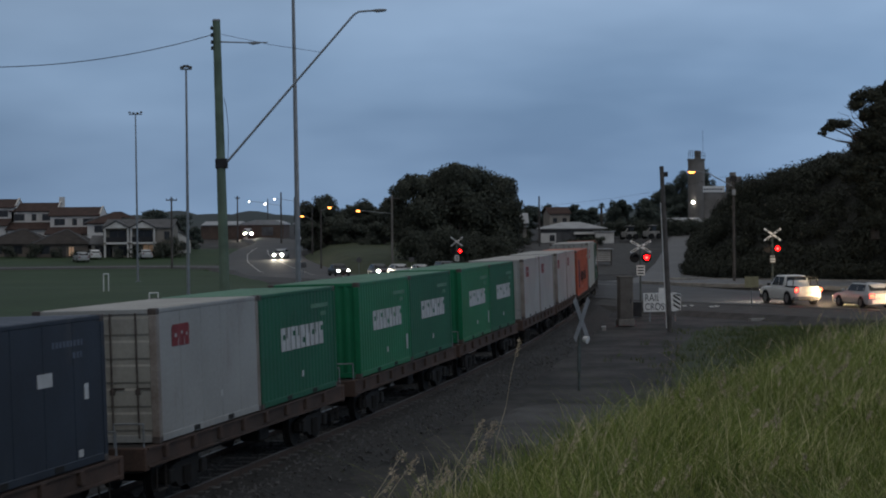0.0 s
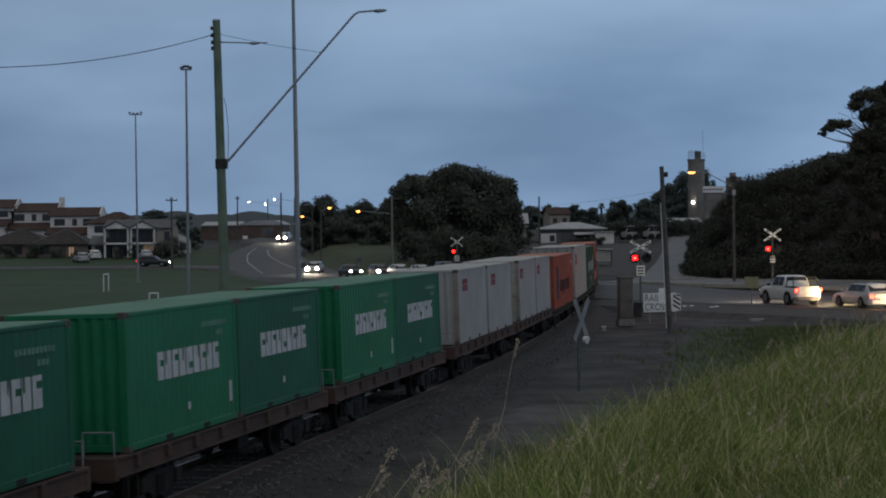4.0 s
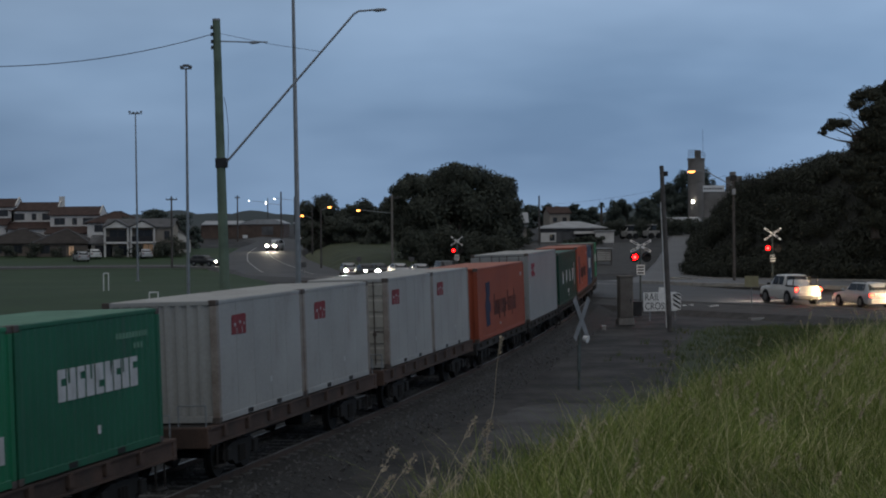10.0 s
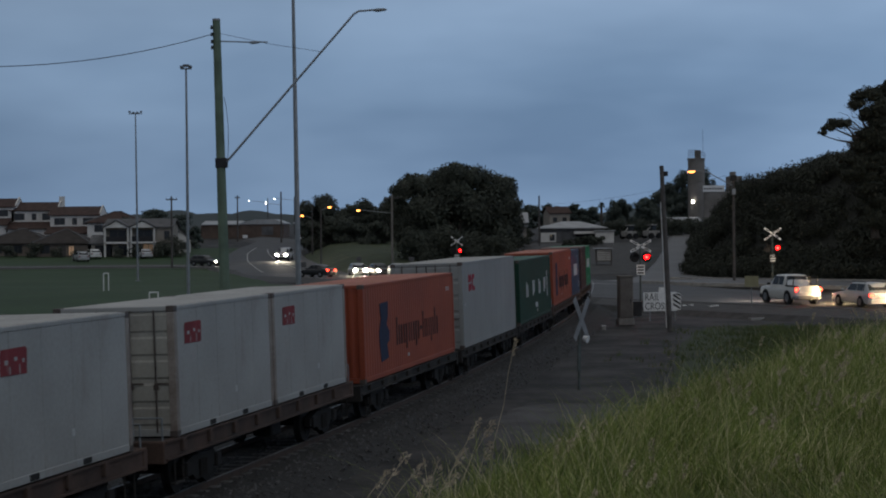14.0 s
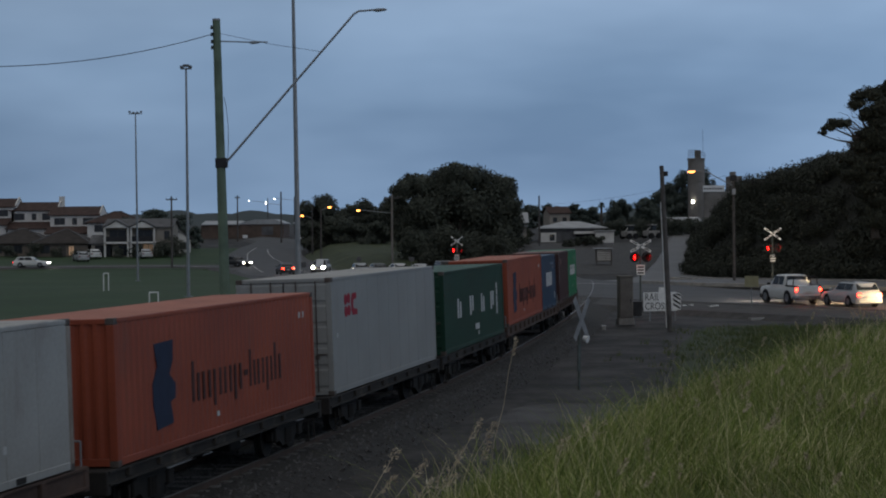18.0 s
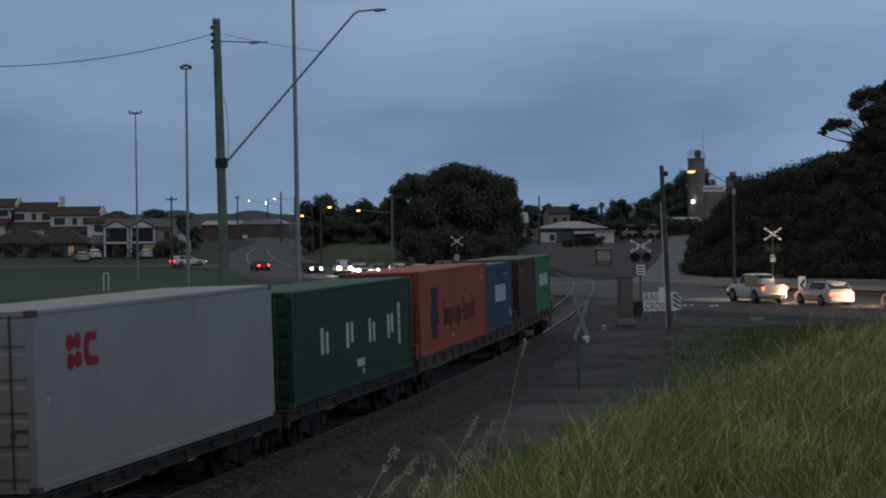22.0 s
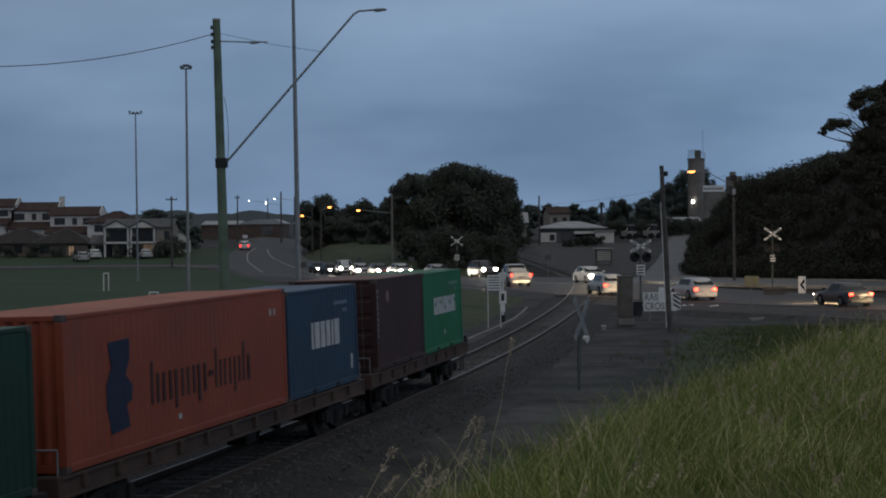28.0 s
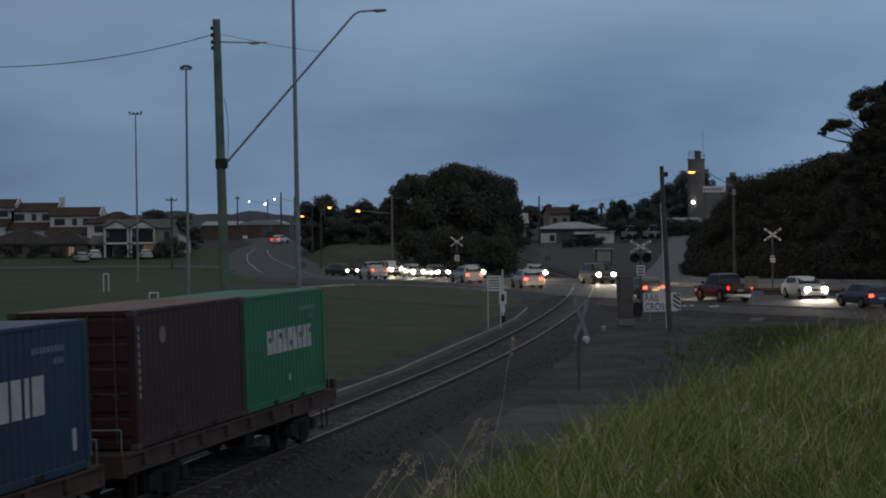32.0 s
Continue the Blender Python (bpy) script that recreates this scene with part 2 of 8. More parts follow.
STRAW = foliage_material("seed_heads", (0.28, 0.22, 0.15), (0.60, 0.50, 0.37), patch=2.5)
FAR_HILL = material("far_hill", (0.045, 0.06, 0.06), dark=(0.03, 0.042, 0.045), scale=0.01, grain=0.1, bump=0)

# ---------------------------------------------------------------- mesh tools


class Mesh:
    """Gathers vertices and faces; boxes with small chamfers, rods and lofts."""

    def __init__(self):
        self.v, self.f = [], []

    def add(self, verts, faces, m=None):
        k = len(self.v)
        self.v += [tuple(m @ Vector(p)) if m else tuple(p) for p in verts]
        self.f += [tuple(k + i for i in f) for f in faces]
        return self

    def box(self, x0, x1, y0, y1, z0, z1, c=0.0, m=None):
        c = min(c, 0.45 * min(x1 - x0, y1 - y0, z1 - z0))
        if c <= 0:
            p = [(x, y, z) for z in (z0, z1) for x, y in ((x0, y0), (x1, y0), (x1, y1), (x0, y1))]
            return self.add(p, [(3, 2, 1, 0), (4, 5, 6, 7), (0, 1, 5, 4), (1, 2, 6, 5), (2, 3, 7, 6), (3, 0, 4, 7)], m)
        ring = lambda d, z: [(x0 + d, y0 + c, z), (x0 + c, y0 + d, z), (x1 - c, y0 + d, z), (x1 - d, y0 + c, z), (x1 - d, y1 - c, z), (x1 - c, y1 - d, z), (x0 + c, y1 - d, z), (x0 + d, y1 - c, z)]
        p = ring(c * 0.6, z0) + ring(0, z0 + c) + ring(0, z1 - c) + ring(c * 0.6, z1)
        f = [tuple(range(7, -1, -1)), tuple(range(24, 32))]
        for r in range(3):
            f += [(8 * r + i, 8 * r + (i + 1) % 8, 8 * r + 8 + (i + 1) % 8, 8 * r + 8 + i) for i in range(8)]
        return self.add(p, f, m)

    def tube(self, pts, r0, r1=None, n=6):
        """One bent tube through points."""
        pts = [Vector(p) for p in pts]
        r1 = r0 if r1 is None else r1
        rings = []
        for i, p in enumerate(pts):
            w = (pts[min(i + 1, len(pts) - 1)] - pts[max(i - 1, 0)]).normalized()
            u = w.cross(Vector((0.31, 0.92, 0.24))).normalized()
            v = w.cross(u)
            r = r0 + (r1 - r0) * i / (len(pts) - 1)
            rings.append([p + (u * math.cos(2 * math.pi * k / n) + v * math.sin(2 * math.pi * k / n)) * r for k in range(n)])
        return self.loft(rings)

    def rod(self, a, b, r0, r1=None, n=8, m=None):
        a, b = Vector(a), Vector(b)
        r1 = r0 if r1 is None else r1
        w = (b - a).normalized()
        u = w.orthogonal().normalized()
        v = w.cross(u)
        p = [a + (u * math.cos(2 * math.pi * i / n) + v * math.sin(2 * math.pi * i / n)) * r0 for i in range(n)]
        p += [b + (u * math.cos(2 * math.pi * i / n) + v * math.sin(2 * math.pi * i / n)) * r1 for i in range(n)]
        f = [(i, (i + 1) % n, n + (i + 1) % n, n + i) for i in range(n)] + [tuple(range(n - 1, -1, -1)), tuple(range(n, 2 * n))]
        return self.add(p, f, m)

    def loft(self, rings, m=None, close=True):
        n = len(rings[0])
        p = [q for r in rings for q in r]
        f = []
        for k in range(len(rings) - 1):
            f += [(k * n + i, k * n + (i + 1) % n, k * n + n + (i + 1) % n, k * n + n + i) for i in range(n)]
        if close:
            f += [tuple(range(n - 1, -1, -1)), tuple(range((len(rings) - 1) * n, len(rings) * n))]
        return self.add(p, f, m)

    def prism(self, poly, axis, a, b, m=None):
        """A closed outline of (u, w) drawn out along axis ('x' or 'y') from a to b."""
        put = (lambda t, q: (t, q[0], q[1])) if axis == "x" else (lambda t, q: (q[0], t, q[1]))
        n = len(poly)
        p = [put(a, q) for q in poly] + [put(b, q) for q in poly]
        f = [(i, (i + 1) % n, n + (i + 1) % n, n + i) for i in range(n)] + [tuple(range(n - 1, -1, -1)), tuple(range(n, 2 * n))]
        return self.add(p, f, m)

    def data(self, name, mat):
        me = bpy.data.meshes.new(name)
        me.from_pydata(self.v, [], self.f)
        me.materials.append(mat)
        bm = bmesh.new()
        bm.from_mesh(me)
        bmesh.ops.recalc_face_normals(bm, faces=bm.faces)
        bm.to_mesh(me)
        bm.free()
        return me


def part(name, mesh, mat, parent=None, label="", m=None):
    """Links a mesh as one object, under a thing or a part."""
    ob = new(name, mesh if isinstance(mesh, bpy.types.Mesh) else mesh.data(name, mat))
    if parent is not None:
        ob.parent = parent
    if m is not None:
        ob.matrix_basis = m
    return tagged(ob, label)


def thing(name, label, category, group="", m=None, kind=""):
    ob = new(name)
    ob.empty_display_size = 0.3
    if m is not None:
        ob.matrix_basis = m
    return tagged(ob, label, category, group, kind)


ZK, ZV = (0, 150, 175, 205, 240, 275, 315, 360, 420, 600, 3000), (0, 0, -.25, -1.05, -1.15, -.5, .8, 2.3, 3.6, 4.6, 5.0)


def gz(y):
    """The lie of the land: a shallow dip behind the crossing, then a rise."""
    return float(np.interp(y, ZK, ZV))


def swell(y):
    """The road beyond the crossing lies on a low bed."""
    return float(np.interp(y, (166, 190, 212, 238), (0, 0.28, 0.28, 0)))


def smooth(points, n=500, passes=40):
    p = np.array(points, float)
    d = np.r_[0, np.cumsum(np.hypot(*np.diff(p, axis=0).T))]
    q = np.linspace(0, d[-1], n)
    x, y = np.interp(q, d, p[:, 0]), np.interp(q, d, p[:, 1])
    for _ in range(passes):
        x[1:-1] = (x[:-2] + 2 * x[1:-1] + x[2:]) / 4
        y[1:-1] = (y[:-2] + 2 * y[1:-1] + y[2:]) / 4
    return x, y, np.r_[0, np.cumsum(np.hypot(np.diff(x), np.diff(y)))]


def sheet(name, left, right, mat, dz, across=6, step=4.0, label="", skirt=1.2):
    """A strip of ground between two lines of plan points, laid dz above the land."""
    def even(line, n):
        line = np.array(line, float)
        d = np.r_[0, np.cumsum(np.hypot(*np.diff(line, axis=0).T))]
        q = np.linspace(0, d[-1], n)
        return np.c_[np.interp(q, d, line[:, 0]), np.interp(q, d, line[:, 1])]
    length = max(np.hypot(*np.diff(np.array(e, float), axis=0).T).sum() for e in (left, right))
    n = max(2, int(length / step) + 1)
    a, b = even(left, n), even(right, n)
    v, f = [], []
    bed = swell if name in ("road_main", "road_side", "junction_apron") else lambda y: 0.0
    for i in range(n):
        for j in range(across + 1):
            x, y = a[i] + (b[i] - a[i]) * j / across
            # the grass slope climbs away from the road, and eases off at its ends
            up = 1.9 * min(1.0, max(0.0, (y - 231) / 36)) * min(1.0, 0.8 * j, 0.8 * (across - j)) if name == "far_lawn" else 0.0
            v.append((x, y, gz(y) + dz + bed(y) + up))
    # a skirt slopes from the rim down into the land
    rim = [i * (across + 1) for i in range(n)] + [(n - 1) * (across + 1) + j for j in range(1, across + 1)] + [i * (across + 1) + across for i in range(n - 2, -1, -1)] + [j for j in range(across - 1, 0, -1)]
    cx, cy = np.mean([v[i][0] for i in rim]), np.mean([v[i][1] for i in rim])
    k0 = len(v)
    area = sum(v[rim[i]][0] * v[rim[(i + 1) % len(rim)]][1] - v[rim[(i + 1) % len(rim)]][0] * v[rim[i]][1] for i in range(len(rim)))
    sg = 1.0 if area > 0 else -1.0
    drop = max(0.15, dz + 0.62)
    for i in range(len(rim)):
        a0, b0, c0 = v[rim[i - 1]], v[rim[i]], v[rim[(i + 1) % len(rim)]]
        tx, ty = c0[0] - a0[0], c0[1] - a0[1]
        q = math.hypot(tx, ty) or 1.0
        v.append((b0[0] + sg * ty / q * skirt, b0[1] - sg * tx / q * skirt, b0[2] - drop))
    f += [(rim[i], rim[(i + 1) % len(rim)], k0 + (i + 1) % len(rim), k0 + i) for i in range(len(rim))]
    w = across + 1
    for i in range(n - 1):
        for j in range(across):
            f.append((i * w + j, i * w + j + 1, (i + 1) * w + j + 1, (i + 1) * w + j))
    me = bpy.data.meshes.new(name)
    me.from_pydata(v, [], f)
    me.materials.append(mat)
    me.update()
    bm = bmesh.new()
    bm.from_mesh(me)
    bmesh.ops.recalc_face_normals(bm, faces=bm.faces)
    bm.to_mesh(me)
    bm.free()
    me.update()
    if sum(p.normal.z for p in me.polygons) < 0:
        me.flip_normals()
    ob = new(name, me)
    return tagged(ob, label, kind="structure")

# ---------------------------------------------------------------- the line of the track
BEND_AT = (0, 25, 50, 75, 100, 125, 150, 180, 210, 250, 400)
BEND = (-9.65e-05, -9.51e-04, -1.639e-03, -1.056e-03, -1.147e-03, -9.74e-04, -9.65e-04, -1.321e-03, -1.564e-03, -1.791e-03, -2.0e-03)
CANT = 1.6
GAUGE = 1.6


def track_line():
    s = np.arange(0, 360.01, 0.25)
    k = np.interp(s, BEND_AT, BEND)
    t = 0.2222 + np.r_[0, np.cumsum((k[1:] + k[:-1]) / 2 * 0.25)]
    x = -9.214 + np.r_[0, np.cumsum((np.sin(t[1:]) + np.sin(t[:-1])) / 2 * 0.25)]
    y = 22.0 + np.r_[0, np.cumsum((np.cos(t[1:]) + np.cos(t[:-1])) / 2 * 0.25)]
    return s, x, y, t


TS, TX, TY, TT = track_line()


def on_track(s):
    """x, y and heading of the track s metres along; it runs on straight behind the camera."""
    if s < 0:
        return TX[0] + s * math.sin(TT[0]), TY[0] + s * math.cos(TT[0]), TT[0]
    return float(np.interp(s, TS, TX)), float(np.interp(s, TS, TY)), float(np.interp(s, TS, TT))


def track_z(y):
    return gz(y)


def track_pose(s, half=4.5):
    """The pose of a vehicle whose bogies stand half a base before and behind s."""
    x0, y0, _ = on_track(s - half)
    x1, y1, _ = on_track(s + half)
    a = math.atan2(x1 - x0, y1 - y0)
    zz = (track_z(y0) + track_z(y1)) / 2
    pitch = math.atan2(track_z(y1) - track_z(y0), 2 * half)
    return Matrix.Translation(((x0 + x1) / 2, (y0 + y1) / 2, zz)) @ Matrix.Rotation(-a, 4, "Z") @ Matrix.Rotation(pitch, 4, "X") @ Matrix.Rotation(-radians(CANT), 4, "Y")


SPEED_AT, SPEED = (0, 6, 12, 18, 24, 32), (3.953, 4.083, 4.202, 4.244, 4.306, 4.368)


def travelled(t):
    g = np.linspace(0, t, 80)
    v = np.interp(g, SPEED_AT, SPEED)
    return float(((v[1:] + v[:-1]) / 2 * np.diff(g)).sum()) if t > 0 else 0.0


# ---------------------------------------------------------------- ground
def ground_sheet():
    xs = np.r_[-1500, -900, -500, np.arange(-300, -100, 25), np.arange(-100, 101, 8), np.arange(125, 300, 25), 500, 900, 1500]
    ys = np.r_[-60, -30, np.arange(0, 130, 6), np.arange(130, 440, 10), 480, 540, 600, 800, 1200, 2000, 3500]
    v, f = [], []
    for y in ys:
        for x in xs:
            v.append((x, y, gz(y) - 0.42 + 0.05 * noise.noise((x * 0.13, y * 0.13, 0.0))))
    w = len(xs)
    for i in range(len(ys) - 1):
        for j in range(w - 1):
            f.append((i * w + j, i * w + j + 1, (i + 1) * w + j + 1, (i + 1) * w + j))
    me = bpy.data.meshes.new("ground")
    me.from_pydata(v, [], f)
    me.materials.append(DIRT)
    return tagged(new("ground", me), "dark gravelly dirt ground beside the railway", kind="structure")


ground_sheet()


def offset(s0, s1, d, step=3.0):
    return [(on_track(s)[0] + math.cos(on_track(s)[2]) * d, on_track(s)[1] - math.sin(on_track(s)[2]) * d) for s in np.arange(s0, s1 + 0.01, step)]


# the playing field and the verge between track and road
sheet("sports_field", [(-14, 60), (-9.5, 90), (-7, 110), (-7, 140), (-11, 168), (-19, 205), (-24, 238), (-34, 263)], [(-130, 60), (-130, 90), (-130, 110), (-130, 140), (-130, 168), (-130, 205), (-130, 238), (-130, 264)], LAWN, -0.30, across=26, step=5, label="dark green mown playing field")
sheet("verge_track", offset(-60, 118, -4.6), [(-14.5, -40), (-13, 30), (-10.5, 58), (-9.4, 90), (-7, 110), (-7, 140), (-1.0, 154)], VERGE, -0.27, across=6, step=3, label="rough green grass verge beside the track")
sheet("verge_junction", [(-7.5, 138), (-3, 130), (0.5, 124), (2.2, 121)], [(-12.3, 160), (-8, 169.8), (-3.8, 166), (0.3, 156.5), (3.0, 147), (3.8, 134)], VERGE, -0.20, across=8, step=3, label="grass island by the junction", skirt=2.0)
sheet("verge_road", [(8.8, 66), (11.5, 86), (14.8, 100), (24, 99), (60, 60)], [(40, 20), (40, 30), (40, 40), (45, 45), (60, 50)], LOW_GRASS, -0.36, across=10, step=3, label="dark weedy ground below the embankment", skirt=3.0)
sheet("far_lawn", [(-9.6, 226), (-13.6, 245), (-18.5, 275), (-22, 305)], [(6, 228), (6, 248), (4, 275), (0, 305)], VERGE, -0.24, across=6, step=5, label="grass slope under the trees beyond the road")
sheet("house_lawn", [(-130, 262), (-95, 264), (-60, 264), (-33, 262)], [(-130, 330), (-95, 330), (-60, 330), (-36, 330)], LAWN, -0.26, across=8, step=5, label="front lawns of the houses")
sheet("yard_grass", [(9, 238), (13, 262), (16, 300), (15, 340)], [(23, 238), (28, 262), (32, 300), (37, 340)], PAD, -0.3, across=6, step=5, label="dark gravelly ground beside the yard tracks")
# the gravel yard and service track beside the rails
sheet("asphalt_pad", [(1.6, 47.0), (1.15, 49.5), (1.75, 51.0), (1.35, 53.5), (2.3, 55.2), (2.1, 56.4), (3.2, 57.4)], [(6.2, 46.5), (6.6, 49), (6.8, 50.5), (7.1, 52), (7.3, 54.5), (7.4, 56.3), (7.6, 57)], PALE_PAD, -0.345, across=5, step=1, label="broken pale asphalt patch in the dirt")

# ---------------------------------------------------------------- roads
OUT_LINE = [(50, 77.2), (31.7, 104.0), (26.3, 111.9), (21.9, 118.3), (17.0, 124.5), (13.5, 129.9), (10.9, 136.8), (9.2, 142.3), (7.2, 149.5), (4.7, 162.2), (1.3, 173.9), (-3.3, 185.2), (-7.4, 198.1), (-13.0, 211.1), (-19.3, 226.0), (-24.6, 248.9), (-29.6, 281.8), (-31.9, 304.1), (-32.6, 324.6), (-32.0, 337.8), (-32.0, 352.0), (-36.0, 366.0)]
IN_LINE = [(50, 73), (32.7, 107.2), (27.8, 118.0), (25.0, 124.8), (18.2, 143.9), (13.3, 162.4), (10.4, 174.2), (8.4, 191.3), (4.6, 199.8), (1.1, 205.4), (-4.0, 213.0), (-8.9, 220.2), (-13.4, 229.0), (-17.6, 249.4), (-21.5, 271.2), (-25.0, 289.9), (-27.2, 305.4), (-28.6, 319.9), (-28.7, 334.7), (-28.3, 343.8), (-30.4, 356.3), (-36.1, 370.8), (-40.3, 379.6)]
LOOP_LINE = [(-21, 262), (-17.6, 249.4), (-14.6, 233), (-12.4, 225), (-10.4, 219.0), (-8.6, 215.4), (-8.3, 213.2), (-9.4, 211.8), (-11.5, 211.6), (-14.0, 212.3), (-16.2, 214.6), (-17.3, 219.0), (-18.0, 229.0), (-20.0, 237.6), (-22.4, 244.9), (-25.4, 254.0), (-27.0, 261.0), (-26.6, 266.0), (-24.6, 267.0), (-22.6, 262.5), (-20.0, 254.7), (-16.4, 243.8), (-13.2, 233), (-9.8, 222), (-5.4, 213)]
RISE_LINE = [(-120, 270), (-62, 268), (-44, 267), (-36, 267.5), (-32.6, 273.5), (-31.6, 283), (-31.8, 296), (-33.3, 314.6), (-34.3, 329.2), (-33.4, 336.6), (-31.4, 341.0), (-29.5, 346.4)]
SIDE_LINE = [(-120, 272), (-62, 269.5), (-46, 271.4), (-36, 269.8), (-31, 266.4), (-25.5, 260.5), (-20.0, 252.2), (-16.8, 243.0), (-14.6, 233.5), (-13.0, 228.0), (-8.9, 220.2), (-4.0, 213.0), (1.1, 205.4)]
OUT, IN, SIDE = smooth(OUT_LINE, passes=25), smooth(IN_LINE, passes=25), smooth(SIDE_LINE, passes=25)
LOOP, RISE = smooth(LOOP_LINE, passes=8), smooth(RISE_LINE, passes=8)


def lane_edge(lane, d, s0=0.0, s1=None):
    x, y, s = lane
    tx, ty = np.gradient(x), np.gradient(y)
    n = np.hypot(tx, ty)
    keep = (s >= s0) & (s <= (s1 or s[-1]))
    return [(float(a), float(b)) for a, b in zip((x - ty / n * d)[keep][::6], (y + tx / n * d)[keep][::6])]


sheet("road_main", lane_edge(OUT, 2.6), lane_edge(IN, -3.6), ASPHALT, -0.03, across=8, step=3, label="dark asphalt main road with a level crossing")
sheet("road_side", lane_edge(SIDE, 3.2, 0, 108), lane_edge(SIDE, -3.2, 0, 108), ASPHALT, -0.06, across=3, step=4, label="asphalt side street in front of the houses")
sheet("junction_apron", [(-31, 262), (-24, 240), (-16.5, 220), (-11, 206)], [(-21, 268), (-17, 247), (-13, 226), (-8, 213)], ASPHALT, -0.015, across=4, step=3, label="asphalt where the streets join")
sheet("yard_road", [(12.8, 168), (17, 188), (24, 225), (34, 290), (44, 360), (50, 430)], [(29.0, 160), (28.5, 188), (31, 225), (43, 290), (56, 360), (66, 430)], OLD_ASPHALT, -0.05, across=5, step=5, label="pale asphalt yard road leading to the wharf")
sheet("crossing_shoulder", [(9.5, 121), (14.2, 112), (22, 101), (36, 84)], [(11.5, 133), (15.5, 125), (23.4, 113.5), (40, 88)], PAD, -0.10, across=4, step=3, label="pale gravelly road shoulder")


def strip(name, line, width, mat, dz, label, height=0.0):
    """A narrow band along plan points; with a height it is a kerb standing on the land."""
    me = Mesh()
    p = [Vector(q) for q in line]
    for i in range(len(p) - 1):
        d = (p[i + 1] - p[i]).normalized()
        nrm = Vector((-d.y, d.x)) * width / 2
        a, b = p[i] - nrm, p[i] + nrm
        c, e = p[i + 1] + nrm, p[i + 1] - nrm
        bed = swell if name.startswith("line") else lambda y: 0.0
        z0, z1 = gz(p[i].y) + dz + bed(p[i].y), gz(p[i + 1].y) + dz + bed(p[i + 1].y)
        if height:
            lo = [(a.x, a.y, z0), (b.x, b.y, z0), (c.x, c.y, z1), (e.x, e.y, z1)]
            me.add(lo + [(x, y, z + height) for x, y, z in lo], [(4, 5, 6, 7), (0, 1, 5, 4), (1, 2, 6, 5), (2, 3, 7, 6), (3, 0, 4, 7)])
        else:
            me.add([(a.x, a.y, z0), (b.x, b.y, z0), (c.x, c.y, z1), (e.x, e.y, z1)], [(0, 1, 2, 3)])
    return tagged(part(name, me, mat), label, kind="structure")


# kerbs and painted lines
strip("kerb_right", [(17.4, 165), (20.0, 157.5), (27.4, 147.3), (33.0, 141.0), (60, 112)], 0.45, KERB, -0.15, "pale concrete kerb along the road", 0.30)
strip("kerb_right_back", [(22.5, 188), (24.5, 178), (30, 168), (37.5, 159.5), (70, 125)], 0.5, KERB, -0.15, "pale concrete kerb behind the road", 0.32)
sheet("footpath", [(20.3, 158.0), (27.6, 147.9), (33.2, 141.6), (60, 113)], [(24.0, 177.5), (29.7, 167.4), (37.2, 159), (69.5, 125)], OLD_ASPHALT, 0.06, across=3, step=3, label="asphalt footpath between two kerbs")
sheet("track_path", [(-12.9, 22.0), (-8.2, 40.0), (-5.0, 54.0), (-3.28, 62.45), (-1.69, 70.45), (0.19, 82.6), (2.49, 96.8), (3.99, 106.8), (4.8, 114.6)], [(-11.6, 22.0), (-7.2, 40.0), (-4.2, 54.0), (-2.2, 62.45), (-0.75, 70.45), (0.98, 82.6), (3.25, 96.8), (4.72, 106.8), (5.75, 114.0)], PAD, -0.29, across=2, step=2, label="worn grey path beside the rails", skirt=0.5)
strip("kerb_track_outer", [(-12.9, 22.0), (-8.2, 40.0), (-5.0, 54.0), (-3.28, 62.45), (-1.69, 70.45), (0.19, 82.6), (2.49, 96.8), (3.99, 106.8), (4.6, 112.6), (5.37, 120.75)], 0.09, KERB, -0.31, "thin pale concrete edging beside the path", 0.07)
strip("kerb_track_inner", [(-11.6, 22.0), (-7.2, 40.0), (-4.2, 54.0), (-3.08, 58.57), (-1.6, 66.36), (0.41, 79.04), (2.31, 90.13), (4.59, 106.08), (5.87, 114.57), (6.65, 122.98)], 0.07, KERB, -0.31, "thin pale concrete edging beside the rails", 0.07)
strip("kerb_island", [(-12.3, 160.5), (-8, 170.3), (-3.6, 166.3), (0.5, 156.5), (3.2, 148)], 0.3, KERB, -0.16, "pale concrete kerb round the grass island", 0.16)
strip("line_stop", [(7.8, 166.0), (14.6, 159.2)], 0.35, PAINT_LINE, 0.012, "worn white stop line on the road")
strip("kerb_remnant", [(17.2, 105.6), (18.2, 106.0)], 0.3, KERB, -0.42, "pale broken piece of kerb in the dirt", 0.14)
for d0 in range(70, 205, 9):
    strip("line_dash", lane_edge(IN, 2.0, d0, d0 + 3.4), 0.16, PAINT_LINE, 0.013, "white centre line dash")
strip("line_bend_outer", lane_edge(OUT, -0.3, 185, 268), 0.11, PAINT_LINE, 0.014, "white curved edge line on the bend")
strip("line_bend_inner", lane_edge(IN, 1.2, 175, 262), 0.10, PAINT_LINE, 0.014, "white curved edge line on the bend")
strip("line_side", lane_edge(SIDE, -2.6, 52, 92), 0.2, PAINT_LINE, -0.04, "white edge line on the side street")

